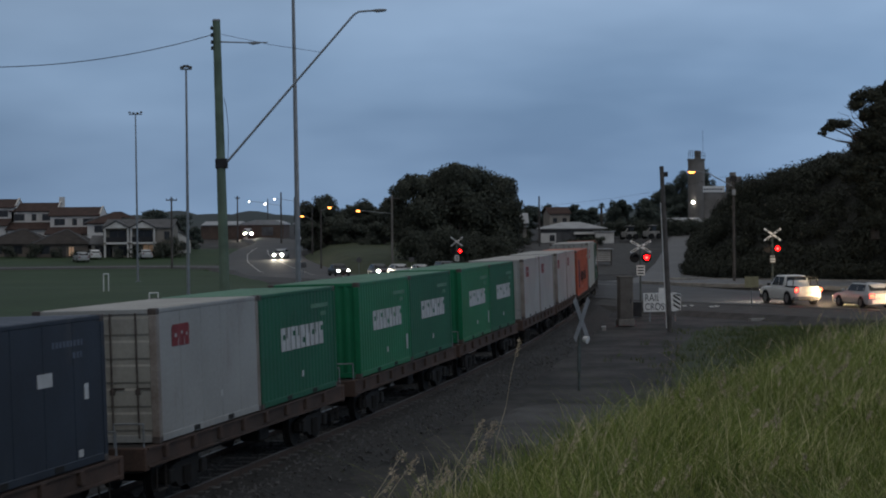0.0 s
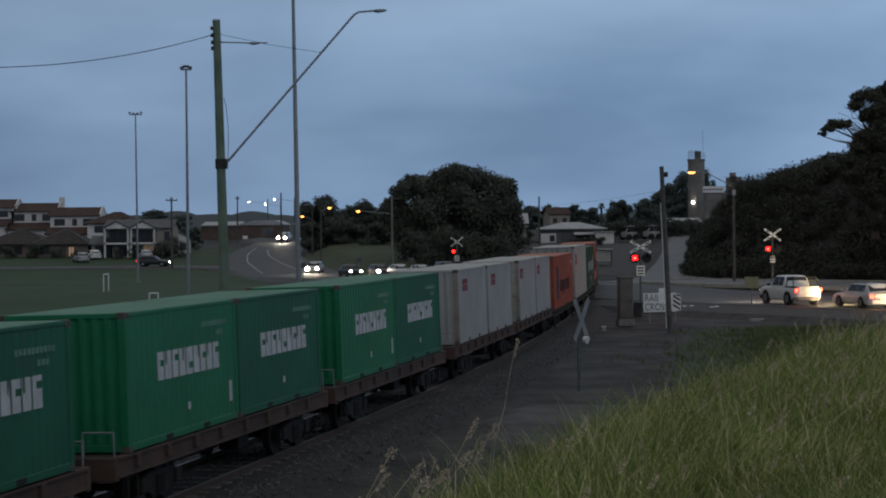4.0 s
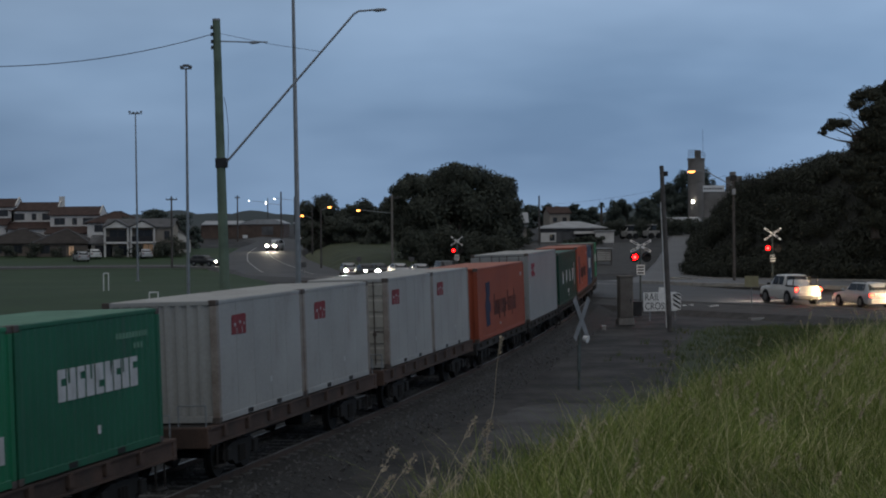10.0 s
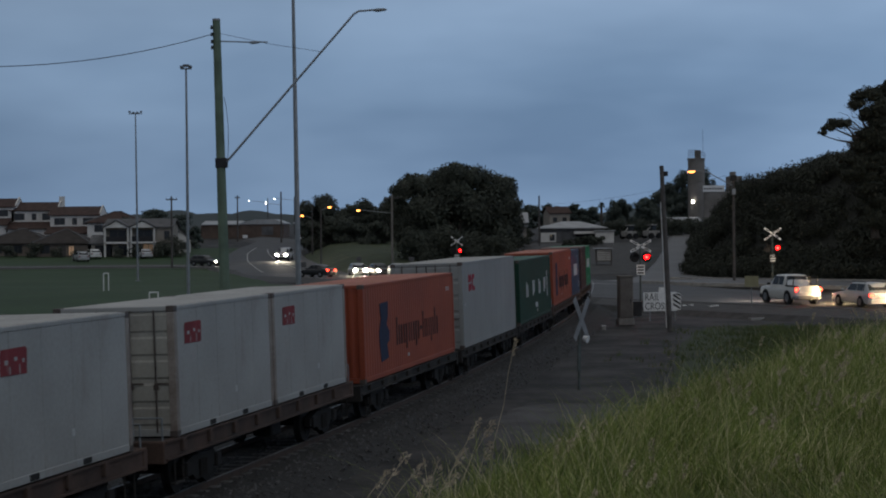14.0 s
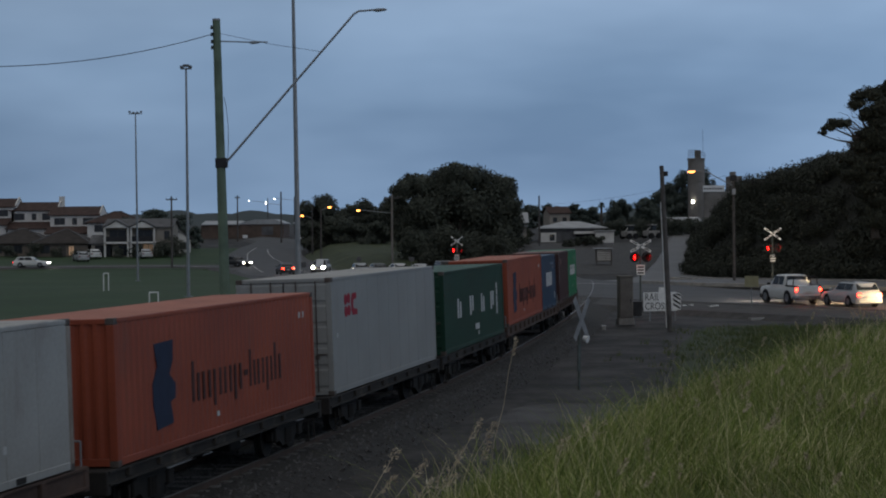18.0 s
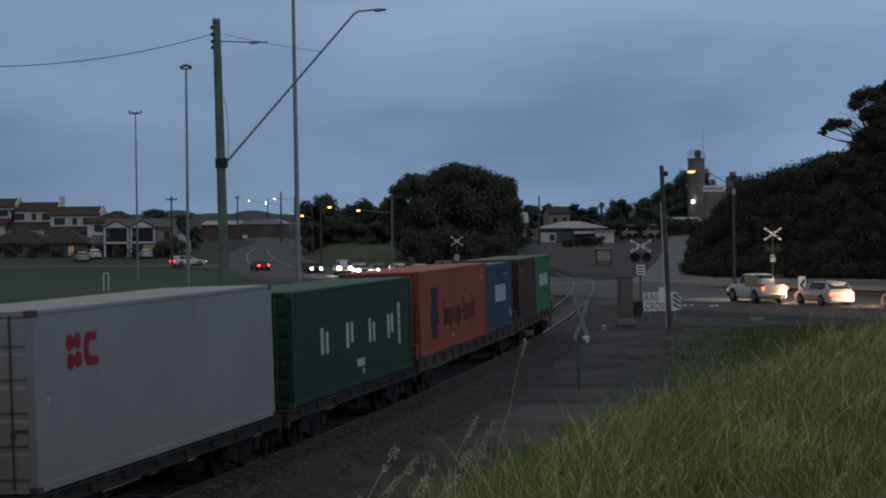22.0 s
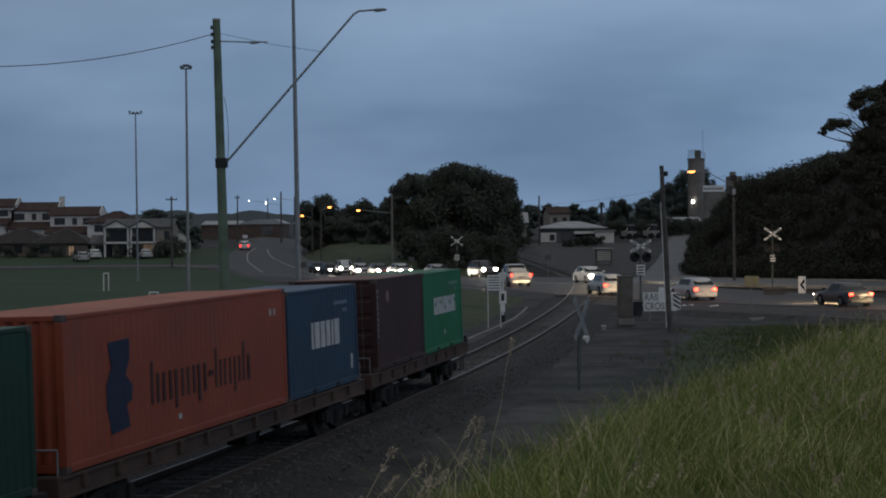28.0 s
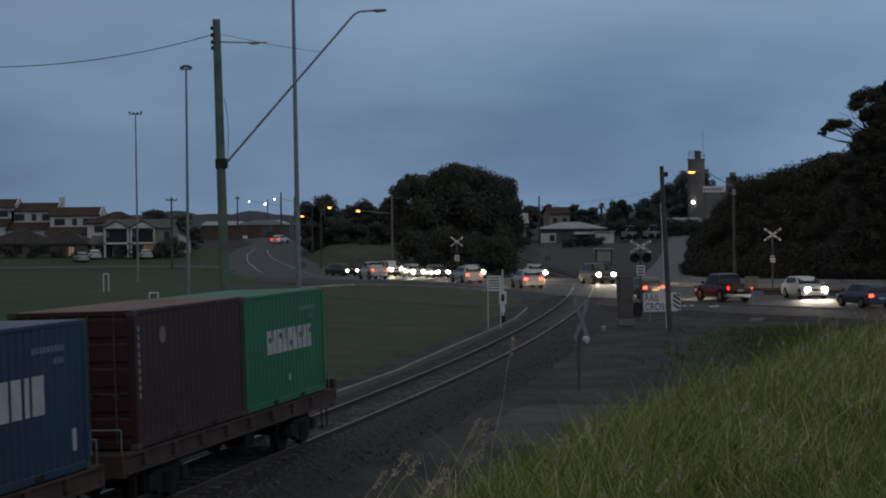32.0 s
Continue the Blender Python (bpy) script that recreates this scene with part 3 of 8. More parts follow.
# ---------------------------------------------------------------- track
def build_track():
    root = thing("railway_track", "single railway track with worn rails on sleepers and grey ballast", "railway track", kind="structure")
    bed = Mesh()
    ss = np.arange(-60, 340, 3.0)
    rings = []
    for s in ss:
        x, y, t = on_track(s)
        c, sn = math.cos(t), math.sin(t)
        rings.append([(x + c * d, y - sn * d, track_z(y) + z) for d, z in ((-2.7, -0.44), (-1.75, -0.165), (-0.6, -0.142), (0.6, -0.132), (1.75, -0.105), (2.8, -0.44))])
    v = [p for r in rings for p in r]
    f = [(i * 6 + j, i * 6 + j + 1, i * 6 + 7 + j, i * 6 + 6 + j) for i in range(len(rings) - 1) for j in range(5)]
    bed.add(v, f)
    part("ballast_bed", bed, BALLAST_BED, root)
    for side, name in ((-1, "rail"), (1, "rail")):
        web, head = Mesh(), Mesh()
        r1, r2 = [], []
        for s in np.arange(-60, 340, 2.0):
            x, y, t = on_track(s)
            c, sn = math.cos(t), math.sin(t)
            zz = track_z(y) + side * 0.022
            put = lambda d, z: (x + c * (side * GAUGE / 2 + d), y - sn * (side * GAUGE / 2 + d), zz + z)
            r1.append([put(-0.07, -0.17), put(0.07, -0.17), put(0.02, -0.14), put(0.02, -0.045), put(0.036, -0.035), put(0.036, -0.008), put(-0.036, -0.008), put(-0.036, -0.035), put(-0.02, -0.045), put(-0.02, -0.14)])
            r2.append([put(-0.034, -0.008), put(0.034, -0.008), put(0.026, 0.0), put(-0.026, 0.0)])
        web.loft(r1)
        head.loft(r2)
        rail = part(name, web, RAIL_SIDE, root)
        part("railhead", head, RAIL_TOP, rail, "polished running surface")
    sl = Mesh().box(-1.02, 1.02, -0.125, 0.125, -0.30, -0.125, 0.02).data("sleeper", SLEEPER)
    far = Mesh()
    for i, s in enumerate(np.arange(12, 330, 0.68)):
        x, y, t = on_track(s)
        m = Matrix.Translation((x, y, track_z(y) + random.uniform(-0.02, 0.0))) @ Matrix.Rotation(-t + random.uniform(-0.02, 0.02), 4, "Z") @ Matrix.Rotation(-radians(CANT), 4, "Y")
        if s < 130:
            part("sleeper", sl, SLEEPER, root, m=m)
        else:
            far.box(-1.02, 1.02, -0.125, 0.125, -0.30, -0.125, 0, m)
    tagged(part("far_sleepers", far, SLEEPER, root), kind="stuff")
    # loose ballast stones
    rng = np.random.default_rng(5)
    st = Mesh()
    for _ in range(9000):
        s = rng.uniform(14, 75)
        x, y, t = on_track(s)
        d = rng.uniform(-1, 1) ** 3 * 1.5 + rng.choice([-1.9, 1.9, 0]) + rng.normal() * 0.25
        r = rng.uniform(0.025, 0.06)
        z = track_z(y) - 0.135 + d * 0.017 - max(0, abs(d) - 1.75) * 0.29
        a = rng.uniform(0, 6.28, 3)
        q = [(r, 0, 0), (-r * .8, r * .6, 0), (-r * .5, -r * .9, 0), (0, 0, r * .9), (0, 0, -r * .6)]
        m = Matrix.Translation((x + math.cos(t) * d, y - math.sin(t) * d, z)) @ Euler(a).to_matrix().to_4x4()
        st.add(q, [(0, 1, 3), (1, 2, 3), (2, 0, 3), (1, 0, 4), (2, 1, 4), (0, 2, 4)], m)
    tagged(part("ballast_stones", st, BALLAST, root), kind="stuff")
    # road panels of the level crossing
    deck = Mesh()
    for d0, d1 in ((-0.70, -0.02), (0.02, 0.70), (-1.75, -0.90), (0.90, 1.75)):
        for s in np.arange(114, 152, 2.0):
            x, y, t = on_track(s + 1)
            m = Matrix.Translation((x, y, track_z(y))) @ Matrix.Rotation(-t, 4, "Z")
            deck.box(d0, d1, -0.99, 0.99, -0.25, -0.018, 0.01, m)
    part("crossing_deck", deck, ASPHALT, root, "asphalt panels between the rails")


build_track()

# ---------------------------------------------------------------- the train
PAINT = {
    "blue_black": material("container_navy", (0.024, 0.034, 0.050), dark=(0.015, 0.020, 0.030), rough=0.55, scale=0.9, grain=18, dirt=(0.07, 0.065, 0.06), dirt_scale=0.5, dirt_at=0.6),
    "white": material("container_white", (0.345, 0.352, 0.342), dark=(0.235, 0.235, 0.225), rough=0.55, scale=0.5, grain=14, spread=0.2, dirt=(0.19, 0.165, 0.145), dirt_scale=0.8, dirt_at=0.57),
    "white_door": material("container_white_door", (0.35, 0.345, 0.31), dark=(0.23, 0.22, 0.195), rough=0.6, scale=0.7, grain=14, spread=0.2, dirt=(0.13, 0.12, 0.11), dirt_scale=0.7, dirt_at=0.48),
    "white_post": material("container_white_post", (0.30, 0.275, 0.25), dark=(0.15, 0.12, 0.10), rough=0.6, scale=1.6, grain=20, spread=0.2, dirt=(0.10, 0.06, 0.045), dirt_scale=1.6, dirt_at=0.46),
    "grey": material("container_grey", (0.262, 0.272, 0.268), dark=(0.214, 0.222, 0.218), rough=0.55, scale=0.5, grain=18, dirt=(0.2, 0.19, 0.18), dirt_scale=0.6, dirt_at=0.62),
    "green": material("container_green", (0.009, 0.158, 0.070), dark=(0.007, 0.118, 0.052), rough=0.5, scale=0.8, grain=18, dirt=(0.05, 0.09, 0.06), dirt_scale=0.6, dirt_at=0.6),
    "dull_green": material("container_dull_green", (0.009, 0.108, 0.056), dark=(0.007, 0.080, 0.042), rough=0.6, scale=0.8, grain=18, dirt=(0.04, 0.06, 0.05), dirt_scale=0.6, dirt_at=0.58),
    "dark_green": material("container_dark_green", (0.006, 0.041, 0.023), dark=(0.005, 0.029, 0.017), rough=0.6, scale=0.6, grain=18, dirt=(0.05, 0.06, 0.05), dirt_scale=0.6, dirt_at=0.62),
    "orange": material("container_orange", (0.285, 0.062, 0.029), dark=(0.20, 0.043, 0.022), rough=0.55, scale=0.6, grain=18, dirt=(0.13, 0.06, 0.04), dirt_scale=0.6, dirt_at=0.6),
    "blue": material("container_blue", (0.020, 0.052, 0.095), dark=(0.014, 0.035, 0.066), rough=0.55, scale=0.8, grain=18, dirt=(0.06, 0.07, 0.09), dirt_scale=0.6, dirt_at=0.6),
    "maroon": material("container_maroon", (0.050, 0.020, 0.020), dark=(0.032, 0.014, 0.015), rough=0.6, scale=0.8, grain=18, dirt=(0.06, 0.04, 0.035), dirt_scale=0.6, dirt_at=0.58),
}
# roof sheets: each a paler tone than the sides of its container
ROOF_PALE = material("container_roof_pale", (0.43, 0.43, 0.415), dark=(0.31, 0.305, 0.295), scale=0.8, grain=14, dirt=(0.25, 0.22, 0.2), dirt_scale=0.7)
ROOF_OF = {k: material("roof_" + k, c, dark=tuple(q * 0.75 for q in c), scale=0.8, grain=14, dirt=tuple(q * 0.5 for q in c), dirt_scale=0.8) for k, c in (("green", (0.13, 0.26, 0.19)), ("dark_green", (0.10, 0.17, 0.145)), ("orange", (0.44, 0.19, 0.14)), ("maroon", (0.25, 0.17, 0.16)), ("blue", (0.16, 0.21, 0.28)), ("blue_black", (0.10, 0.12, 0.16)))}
MARK_WHITE = material("marking_white", (0.50, 0.51, 0.52), dark=(0.36, 0.365, 0.37), scale=3, grain=30, dirt=(0.25, 0.25, 0.25), dirt_scale=2)
MARK_RED = material("marking_red", (0.22, 0.036, 0.044), dark=(0.14, 0.03, 0.036), scale=3, grain=30, dirt=(0.3, 0.2, 0.2), dirt_scale=2.5)
MARK_CRIMSON = material("marking_crimson", (0.30, 0.022, 0.045), dark=(0.22, 0.018, 0.036), scale=3, grain=30)
MARK_NAVY = material("marking_navy", (0.020, 0.032, 0.068), dark=(0.012, 0.020, 0.045), scale=3, grain=30)
MARK_DARK = material("marking_dark", (0.06, 0.028, 0.028), dark=(0.04, 0.02, 0.022), scale=3, grain=30)
HARDWARE = material("lock_hardware", (0.12, 0.10, 0.09), dark=(0.055, 0.045, 0.04), rough=0.6, metal=0.4, scale=5)
SEAL = material("door_seal", (0.02, 0.02, 0.02), dark=(0.012, 0.012, 0.012), scale=5)
MESHES = {}


def shared(key, build, mat):
    if (key, mat.name) not in MESHES:
        MESHES[key, mat.name] = build().data(key[0], mat)
    return MESHES[key, mat.name]


def side_mesh(length, height, ribbed):
    """A side panel in the plane x = 0, outer face towards +x, drawn back in trapezoid waves."""
    me = Mesh()
    y0, y1, z0, z1 = -length / 2 + 0.13, length / 2 - 0.13, 0.15, height - 0.07
    if not ribbed:
        # flat sheets with a thin pressed seam between them
        n = max(2, round((y1 - y0) / 1.15))
        shape = ((0.0, -0.012), (0.975, -0.012), (0.983, -0.022), (0.992, -0.022))
    else:
        n = round((y1 - y0) / 0.28)
        shape = ((0.0, -0.012), (0.26, -0.012), (0.5, -0.025), (0.76, -0.025))
    w = (y1 - y0) / n
    v = []
    for i in range(n):
        for d, x in shape:
            v.append((y0 + (i + d) * w, x))
    v.append((y1, -0.012))
    p = [(x, y, z0) for y, x in v] + [(x, y, z1) for y, x in v] + [(-0.07, y0, z0), (-0.07, y1, z0), (-0.07, y1, z1), (-0.07, y0, z1)]
    k = len(v)
    f = [(i, i + 1, k + i + 1, k + i) for i in range(k - 1)] + [(2 * k, 2 * k + 1, 2 * k + 2, 2 * k + 3)]
    me.add(p, f)
    return me


def end_mesh(height):
    me = Mesh()
    n = 9
    w = (2.438 - 0.3) / n
    v = []
    for i in range(n):
        for d, y in ((0.0, 0.012), (0.26, 0.012), (0.5, 0.055), (0.76, 0.055)):
            v.append((-1.069 + (i + d) * w, y))
    v.append((1.069, 0.012))
    k = len(v)
    z0, z1 = 0.16, height - 0.09
    me.add([(x, y, z0) for x, y in v] + [(x, y, z1) for x, y in v], [(i, i + 1, k + i + 1, k + i) for i in range(k - 1)])
    return me


def door_mesh(height):
    rows = 5
    h = (height - 0.28) / rows
    pr = [(0.07, 0.15), (0.034, 0.15)]
    for i in range(rows):
        z = 0.16 + i * h
        pr += [(0.034, z + 0.06), (0.012, z + 0.10), (0.012, z + h - 0.06), (0.034, z + h - 0.02)]
    pr += [(0.034, height - 0.11), (0.07, height - 0.11)]
    return Mesh().prism(pr, "x", 0.02, 1.08)


def bars(parent, mat, boxes, x=1.2125, name="marking"):
    """Plain blocks of paint on the side that faces +x; boxes of (y, z, wide, tall)."""
    for y, z, w, h in boxes:
        part(name, Mesh().box(x - 0.010, x + 0.006, y - w / 2, y + w / 2, z - h / 2, z + h / 2), mat, parent)


def word(y, z, widths, tall, gap):
    """Letter-sized blocks in a row that starts at y."""
    out = []
    for w in widths:
        out.append((y + w / 2, z, w, tall))
        y += w + gap
    return out


def container(colour, length, height, label, ribbed=True, doors=True, roof=None, group="containers on the train"):
    paint = PAINT[colour]
    door_paint, post_paint = PAINT.get(colour + "_door", paint), PAINT.get(colour + "_post", paint)
    c = thing("shipping_container", label, "shipping container", group)
    L, H = length, height
    sm = shared(("side_panel", L, H, ribbed), lambda: side_mesh(L, H, ribbed), paint)
    part("side_panel", sm, paint, c, m=pose(1.219, 0, 0))
    part("side_panel", sm, paint, c, m=pose(-1.219, 0, 0, 0, 0, 180))
    roof_mat = roof or ROOF_OF.get(colour, ROOF_PALE)
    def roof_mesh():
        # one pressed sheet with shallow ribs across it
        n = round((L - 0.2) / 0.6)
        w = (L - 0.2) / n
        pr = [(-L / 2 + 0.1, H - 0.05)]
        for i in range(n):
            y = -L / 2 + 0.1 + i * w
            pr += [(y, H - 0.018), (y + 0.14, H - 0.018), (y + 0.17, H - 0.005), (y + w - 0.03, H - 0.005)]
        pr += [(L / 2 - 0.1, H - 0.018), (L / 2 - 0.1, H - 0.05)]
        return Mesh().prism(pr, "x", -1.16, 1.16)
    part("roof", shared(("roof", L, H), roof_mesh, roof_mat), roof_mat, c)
    part("floor", shared(("floor", L), lambda: Mesh().box(-1.15, 1.15, -L / 2 + 0.08, L / 2 - 0.08, 0.06, 0.16), STEEL_DARK), STEEL_DARK, c)
    post = shared(("corner_post", H), lambda: Mesh().box(-0.075, 0.075, -0.08, 0.08, 0.118, H - 0.118, 0.012), post_paint)
    cast = shared(("corner_casting",), lambda: Mesh().box(-0.083, 0.083, -0.092, 0.092, 0.0, 0.118, 0.014).box(0.06, 0.084, -0.04, 0.04, 0.03, 0.09, 0.01), HARDWARE)
    rail = shared(("bottom_rail", L), lambda: Mesh().box(-0.035, 0.035, -L / 2 + 0.17, L / 2 - 0.17, 0.025, 0.155, 0.01), paint)
    top = shared(("top_rail", L, H), lambda: Mesh().box(-0.03, 0.03, -L / 2 + 0.17, L / 2 - 0.17, H - 0.085, H - 0.012, 0.01), paint)
    for sx in (-1, 1):
        for sy in (-1, 1):
            part("corner_post", post, post_paint, c, m=pose(sx * 1.144, sy * (L / 2 - 0.08), 0))
            part("corner_casting", cast, HARDWARE, c, m=pose(sx * 1.136, sy * (L / 2 - 0.0925), 0, 0, 0, 0 if sx > 0 else 180))
            part("corner_casting", cast, HARDWARE, c, m=pose(sx * 1.136, sy * (L / 2 - 0.0925), H - 0.118, 0, 0, 0 if sx > 0 else 180))
        part("bottom_rail", rail, paint, c, m=pose(sx * 1.183, 0, 0))
        part("top_rail", top, paint, c, m=pose(sx * 1.187, 0, 0))
    # fork pockets as dark slabs on the side sill, their hollow's shade put in colour
    if L < 8:
        for y in (-1.02, 1.02):
            part("fork_pocket", shared(("fork_pocket",), lambda: Mesh().box(-0.02, 0.02, -0.18, 0.18, 0.035, 0.145, 0.012), SEAL), SEAL, c, m=pose(1.204, y, 0))
    for end in (-1, 1):
        spin = 0 if end < 0 else 180
        header = part("end_header", shared(("end_header", H), lambda: Mesh().box(-1.06, 1.06, 0.01, 0.13, H - 0.10, H - 0.01, 0.01), paint), paint, c, m=pose(0, end * L / 2, 0, 0, 0, spin))
        part("end_sill", shared(("end_sill",), lambda: Mesh().box(-1.06, 1.06, 0.01, 0.13, 0.02, 0.155, 0.01), paint), paint, c, m=pose(0, end * L / 2, 0, 0, 0, spin))
        if (end < 0) == doors:
            for side in (0, 1):
                d = part("door", shared(("door", H), lambda: door_mesh(H), door_paint), door_paint, c, m=pose(0, end * L / 2, 0, 0, 0, spin) @ Matrix.Diagonal((1 if side else -1, 1, 1, 1)))
                for x in (0.32, 0.82):
                    part("locking_bar", shared(("locking_bar", H), lambda: Mesh().rod((0, -0.008, 0.1), (0, -0.008, H - 0.08), 0.019, n=6).box(-0.05, 0.05, -0.02, 0.02, 0.9, 1.0, 0.01).box(-0.02, 0.25, -0.018, 0.0, 1.0, 1.03), HARDWARE), HARDWARE, d, m=pose(x, 0, 0))
            part("door_seal", shared(("door_seal", H), lambda: Mesh().box(-0.014, 0.014, 0.02, 0.06, 0.16, H - 0.11), SEAL), SEAL, c, m=pose(0, end * L / 2, 0, 0, 0, spin))
        else:
            part("end_panel", shared(("end_panel", H), lambda: end_mesh(H), paint), paint, c, m=pose(0, end * L / 2, 0, 0, 0, spin))
    return c


LEADING = (0.29, 0.33, 0.29, 0.31, 0.33, 0.31, 0.29, 0.29, 0.33)


def green_marks(c, H):
    # notched white blocks in a row
    for i, (y, z, w, h) in enumerate(word(-1.50, 1.41, LEADING, 0.52, 0.075)):
        # a notch in one edge of each, now here and now there
        a, q, e = w / 2, h / 2, (0.05, -0.09, 0.11)[i % 3]
        if i % 2:
            pr = [(-a, -q), (a, -q), (a, q), (a * 0.3 + e, q), (a * 0.3 + e, 0.02), (e - a * 0.3, 0.02), (e - a * 0.3, q), (-a, q)]
        else:
            pr = [(-a, -q), (a, -q), (a, e - 0.06), (-a * 0.25, e - 0.06), (-a * 0.25, e + 0.06), (a, e + 0.06), (a, q), (-a, q)]
        part("marking", Mesh().prism([(y + u, z + v) for u, v in pr], "x", 1.2025, 1.2185), MARK_WHITE, c)
    bars(c, ROOF_OF["green"], word(0.95, H - 0.42, (0.1,) * 10, 0.10, 0.05))
    bars(c, ROOF_OF["green"], word(1.75, H - 0.62, (0.1,) * 3, 0.10, 0.06))
    bars(c, MARK_WHITE, [(0.1, 0.55, 0.12, 0.14)])


def small_code(c, H, y, mat):
    bars(c, mat, word(y, H - 0.42, (0.09,) * 9, 0.10, 0.05))
    bars(c, mat, word(y + 0.8, H - 0.62, (0.09,) * 3, 0.10, 0.05))


# near end, length, sill height, height, colour, maker
LOADS = []


def load(s, length, sill, c):
    LOADS.append((s + length / 2, sill, c, length))


TEU, FEU = 6.058, 12.19
c = container("blue_black", TEU, 2.50, "dark navy steel shipping container on a flat wagon", ribbed=False)
bars(c, MARK_WHITE, [(0.6, 1.55, 0.55, 0.22), (2.2, 1.25, 0.16, 0.26), (1.9, 0.25, 0.18, 0.12)])
small_code(c, 2.5, 0.9, ROOF_OF["blue_black"])
load(4.55, TEU, 1.17, c)
c = container("blue_black", TEU, 2.50, "dark navy steel shipping container on a flat wagon", ribbed=False)
load(-1.6, TEU, 1.17, c)


def disc_shape(y, z, w, h):
    """A plain eight-cornered patch."""
    return [(y + w / 2 * a, z + h / 2 * b) for a, b in ((-0.45, -1), (0.45, -1), (1, -0.45), (1, 0.45), (0.45, 1), (-0.45, 1), (-1, 0.45), (-1, -0.45))]


def red_logo(c, y, z):
    """A faded red block with a few pale slits."""
    part("marking", Mesh().prism([(y - 0.47, z - 0.2), (y + 0.44, z - 0.21), (y + 0.47, z + 0.17), (y + 0.41, z + 0.21), (y - 0.42, z + 0.2), (y - 0.47, z + 0.14)], "x", 1.2025, 1.2185), MARK_RED, c)
    for u, v, w, h in ((-0.27, 0.0, 0.12, 0.07), (-0.15, -0.13, 0.03, 0.12), (0.06, 0.04, 0.10, 0.06), (0.19, -0.12, 0.03, 0.14), (0.33, 0.0, 0.08, 0.06)):
        part("marking", Mesh().box(1.206, 1.2205, y + u - w / 2, y + u + w / 2, z + v - h / 2, z + v + h / 2), PAINT["white"], c)


for s, lab, door, dy in ((13.0, "grey-white steel container with barred doors and red logo", True, -1.75), (56.9, "grey-white steel container with corrugated end and red logo", False, -1.6),
                         (63.05, "grey-white steel container with a small red logo", False, -1.6), (71.3, "grey-white steel container with barred doors and red logo", True, -2.0), (77.45, "grey-white steel container with a small red logo", True, -1.8)):
    c = container("white", TEU, 2.48, lab, ribbed=False, doors=door)
    red_logo(c, dy, 1.93)
    bars(c, MARK_WHITE, [(0.5, 0.62, 0.12, 0.12)])
    load(s, TEU, 1.17, c)
for s, col, lab in ((19.14, "dull_green", "green corrugated container with white block marking"), (27.5, "green", "bright green corrugated container with white marking"), (33.64, "dull_green", "dull green corrugated container with white marking"),
                    (41.6, "green", "bright green corrugated container with white marking"), (47.74, "dull_green", "dull green corrugated container with white marking"), (152.75, "green", "bright green container at the train's tail")):
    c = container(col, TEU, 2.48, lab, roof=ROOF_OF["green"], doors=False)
    green_marks(c, 2.48)
    if s == 27.5 or s == 41.6:
        part("emblem", Mesh().rod((0, 0.002, 0), (0, 0.014, 0), 0.27, n=20), MARK_WHITE, c, "round white emblem on the end", m=pose(-0.62, -TEU / 2, 1.7))
        for x in (-0.62, -0.5, -0.3, -0.18, 0.02, 0.14):
            part("marking", Mesh().box(x - 0.045, x + 0.045, -TEU / 2 + 0.002, -TEU / 2 + 0.014, 2.14, 2.26), MARK_WHITE, c)
        bars(c, MARK_WHITE, [(2.55, 0.62, 0.16, 0.42)])
    load(s, TEU, 1.17, c)


def orange_marks(c):
    # the notched navy patch
    shape = [(-4.22, 2.02), (-3.24, 2.05), (-3.28, 1.66), (-3.48, 1.42), (-3.16, 1.22), (-3.2, 0.96), (-3.46, 0.9), (-3.32, 0.5), (-4.16, 0.44), (-4.32, 0.86), (-4.34, 1.3), (-4.08, 1.6)]
    part("marking", Mesh().prism(shape, "x", 1.2025, 1.2185), MARK_NAVY, c)
    # thin bars of dark paint, with tall and hanging ones among them
    base, st = 1.18, 0.12
    for y, w, lo, hi in (((-2.05, 0.42, -0.4, 0.38), (-1.42, 0.46, -0.4, 0.14), (-0.78, 0.46, -0.58, 0.14), (-0.14, 0.46, -0.4, 0.14), (0.5, 0.46, -0.58, 0.14), (1.02, 0.24, -0.14, -0.03), (1.45, 0.40, -0.4, 0.38), (2.02, 0.44, -0.4, 0.14), (2.62, 0.42, -0.58, 0.14), (3.22, 0.46, -0.4, 0.42))):
        a, b, lo, hi = y - w / 2, y + w / 2, base + lo, base + hi
        if hi - lo < 0.2:
            bars(c, MARK_DARK, [(y, (lo + hi) / 2, w, hi - lo)])
            continue
        bars(c, MARK_DARK, [(a + st / 2, (lo + hi) / 2, st, hi - lo), (b - st / 2, base - 0.13, st, 0.54)])
    bars(c, MARK_WHITE, [(5.0, 2.1, 0.10, 0.14), (5.3, 2.1, 0.06, 0.14), (-0.8, 0.42, 0.14, 0.10)])


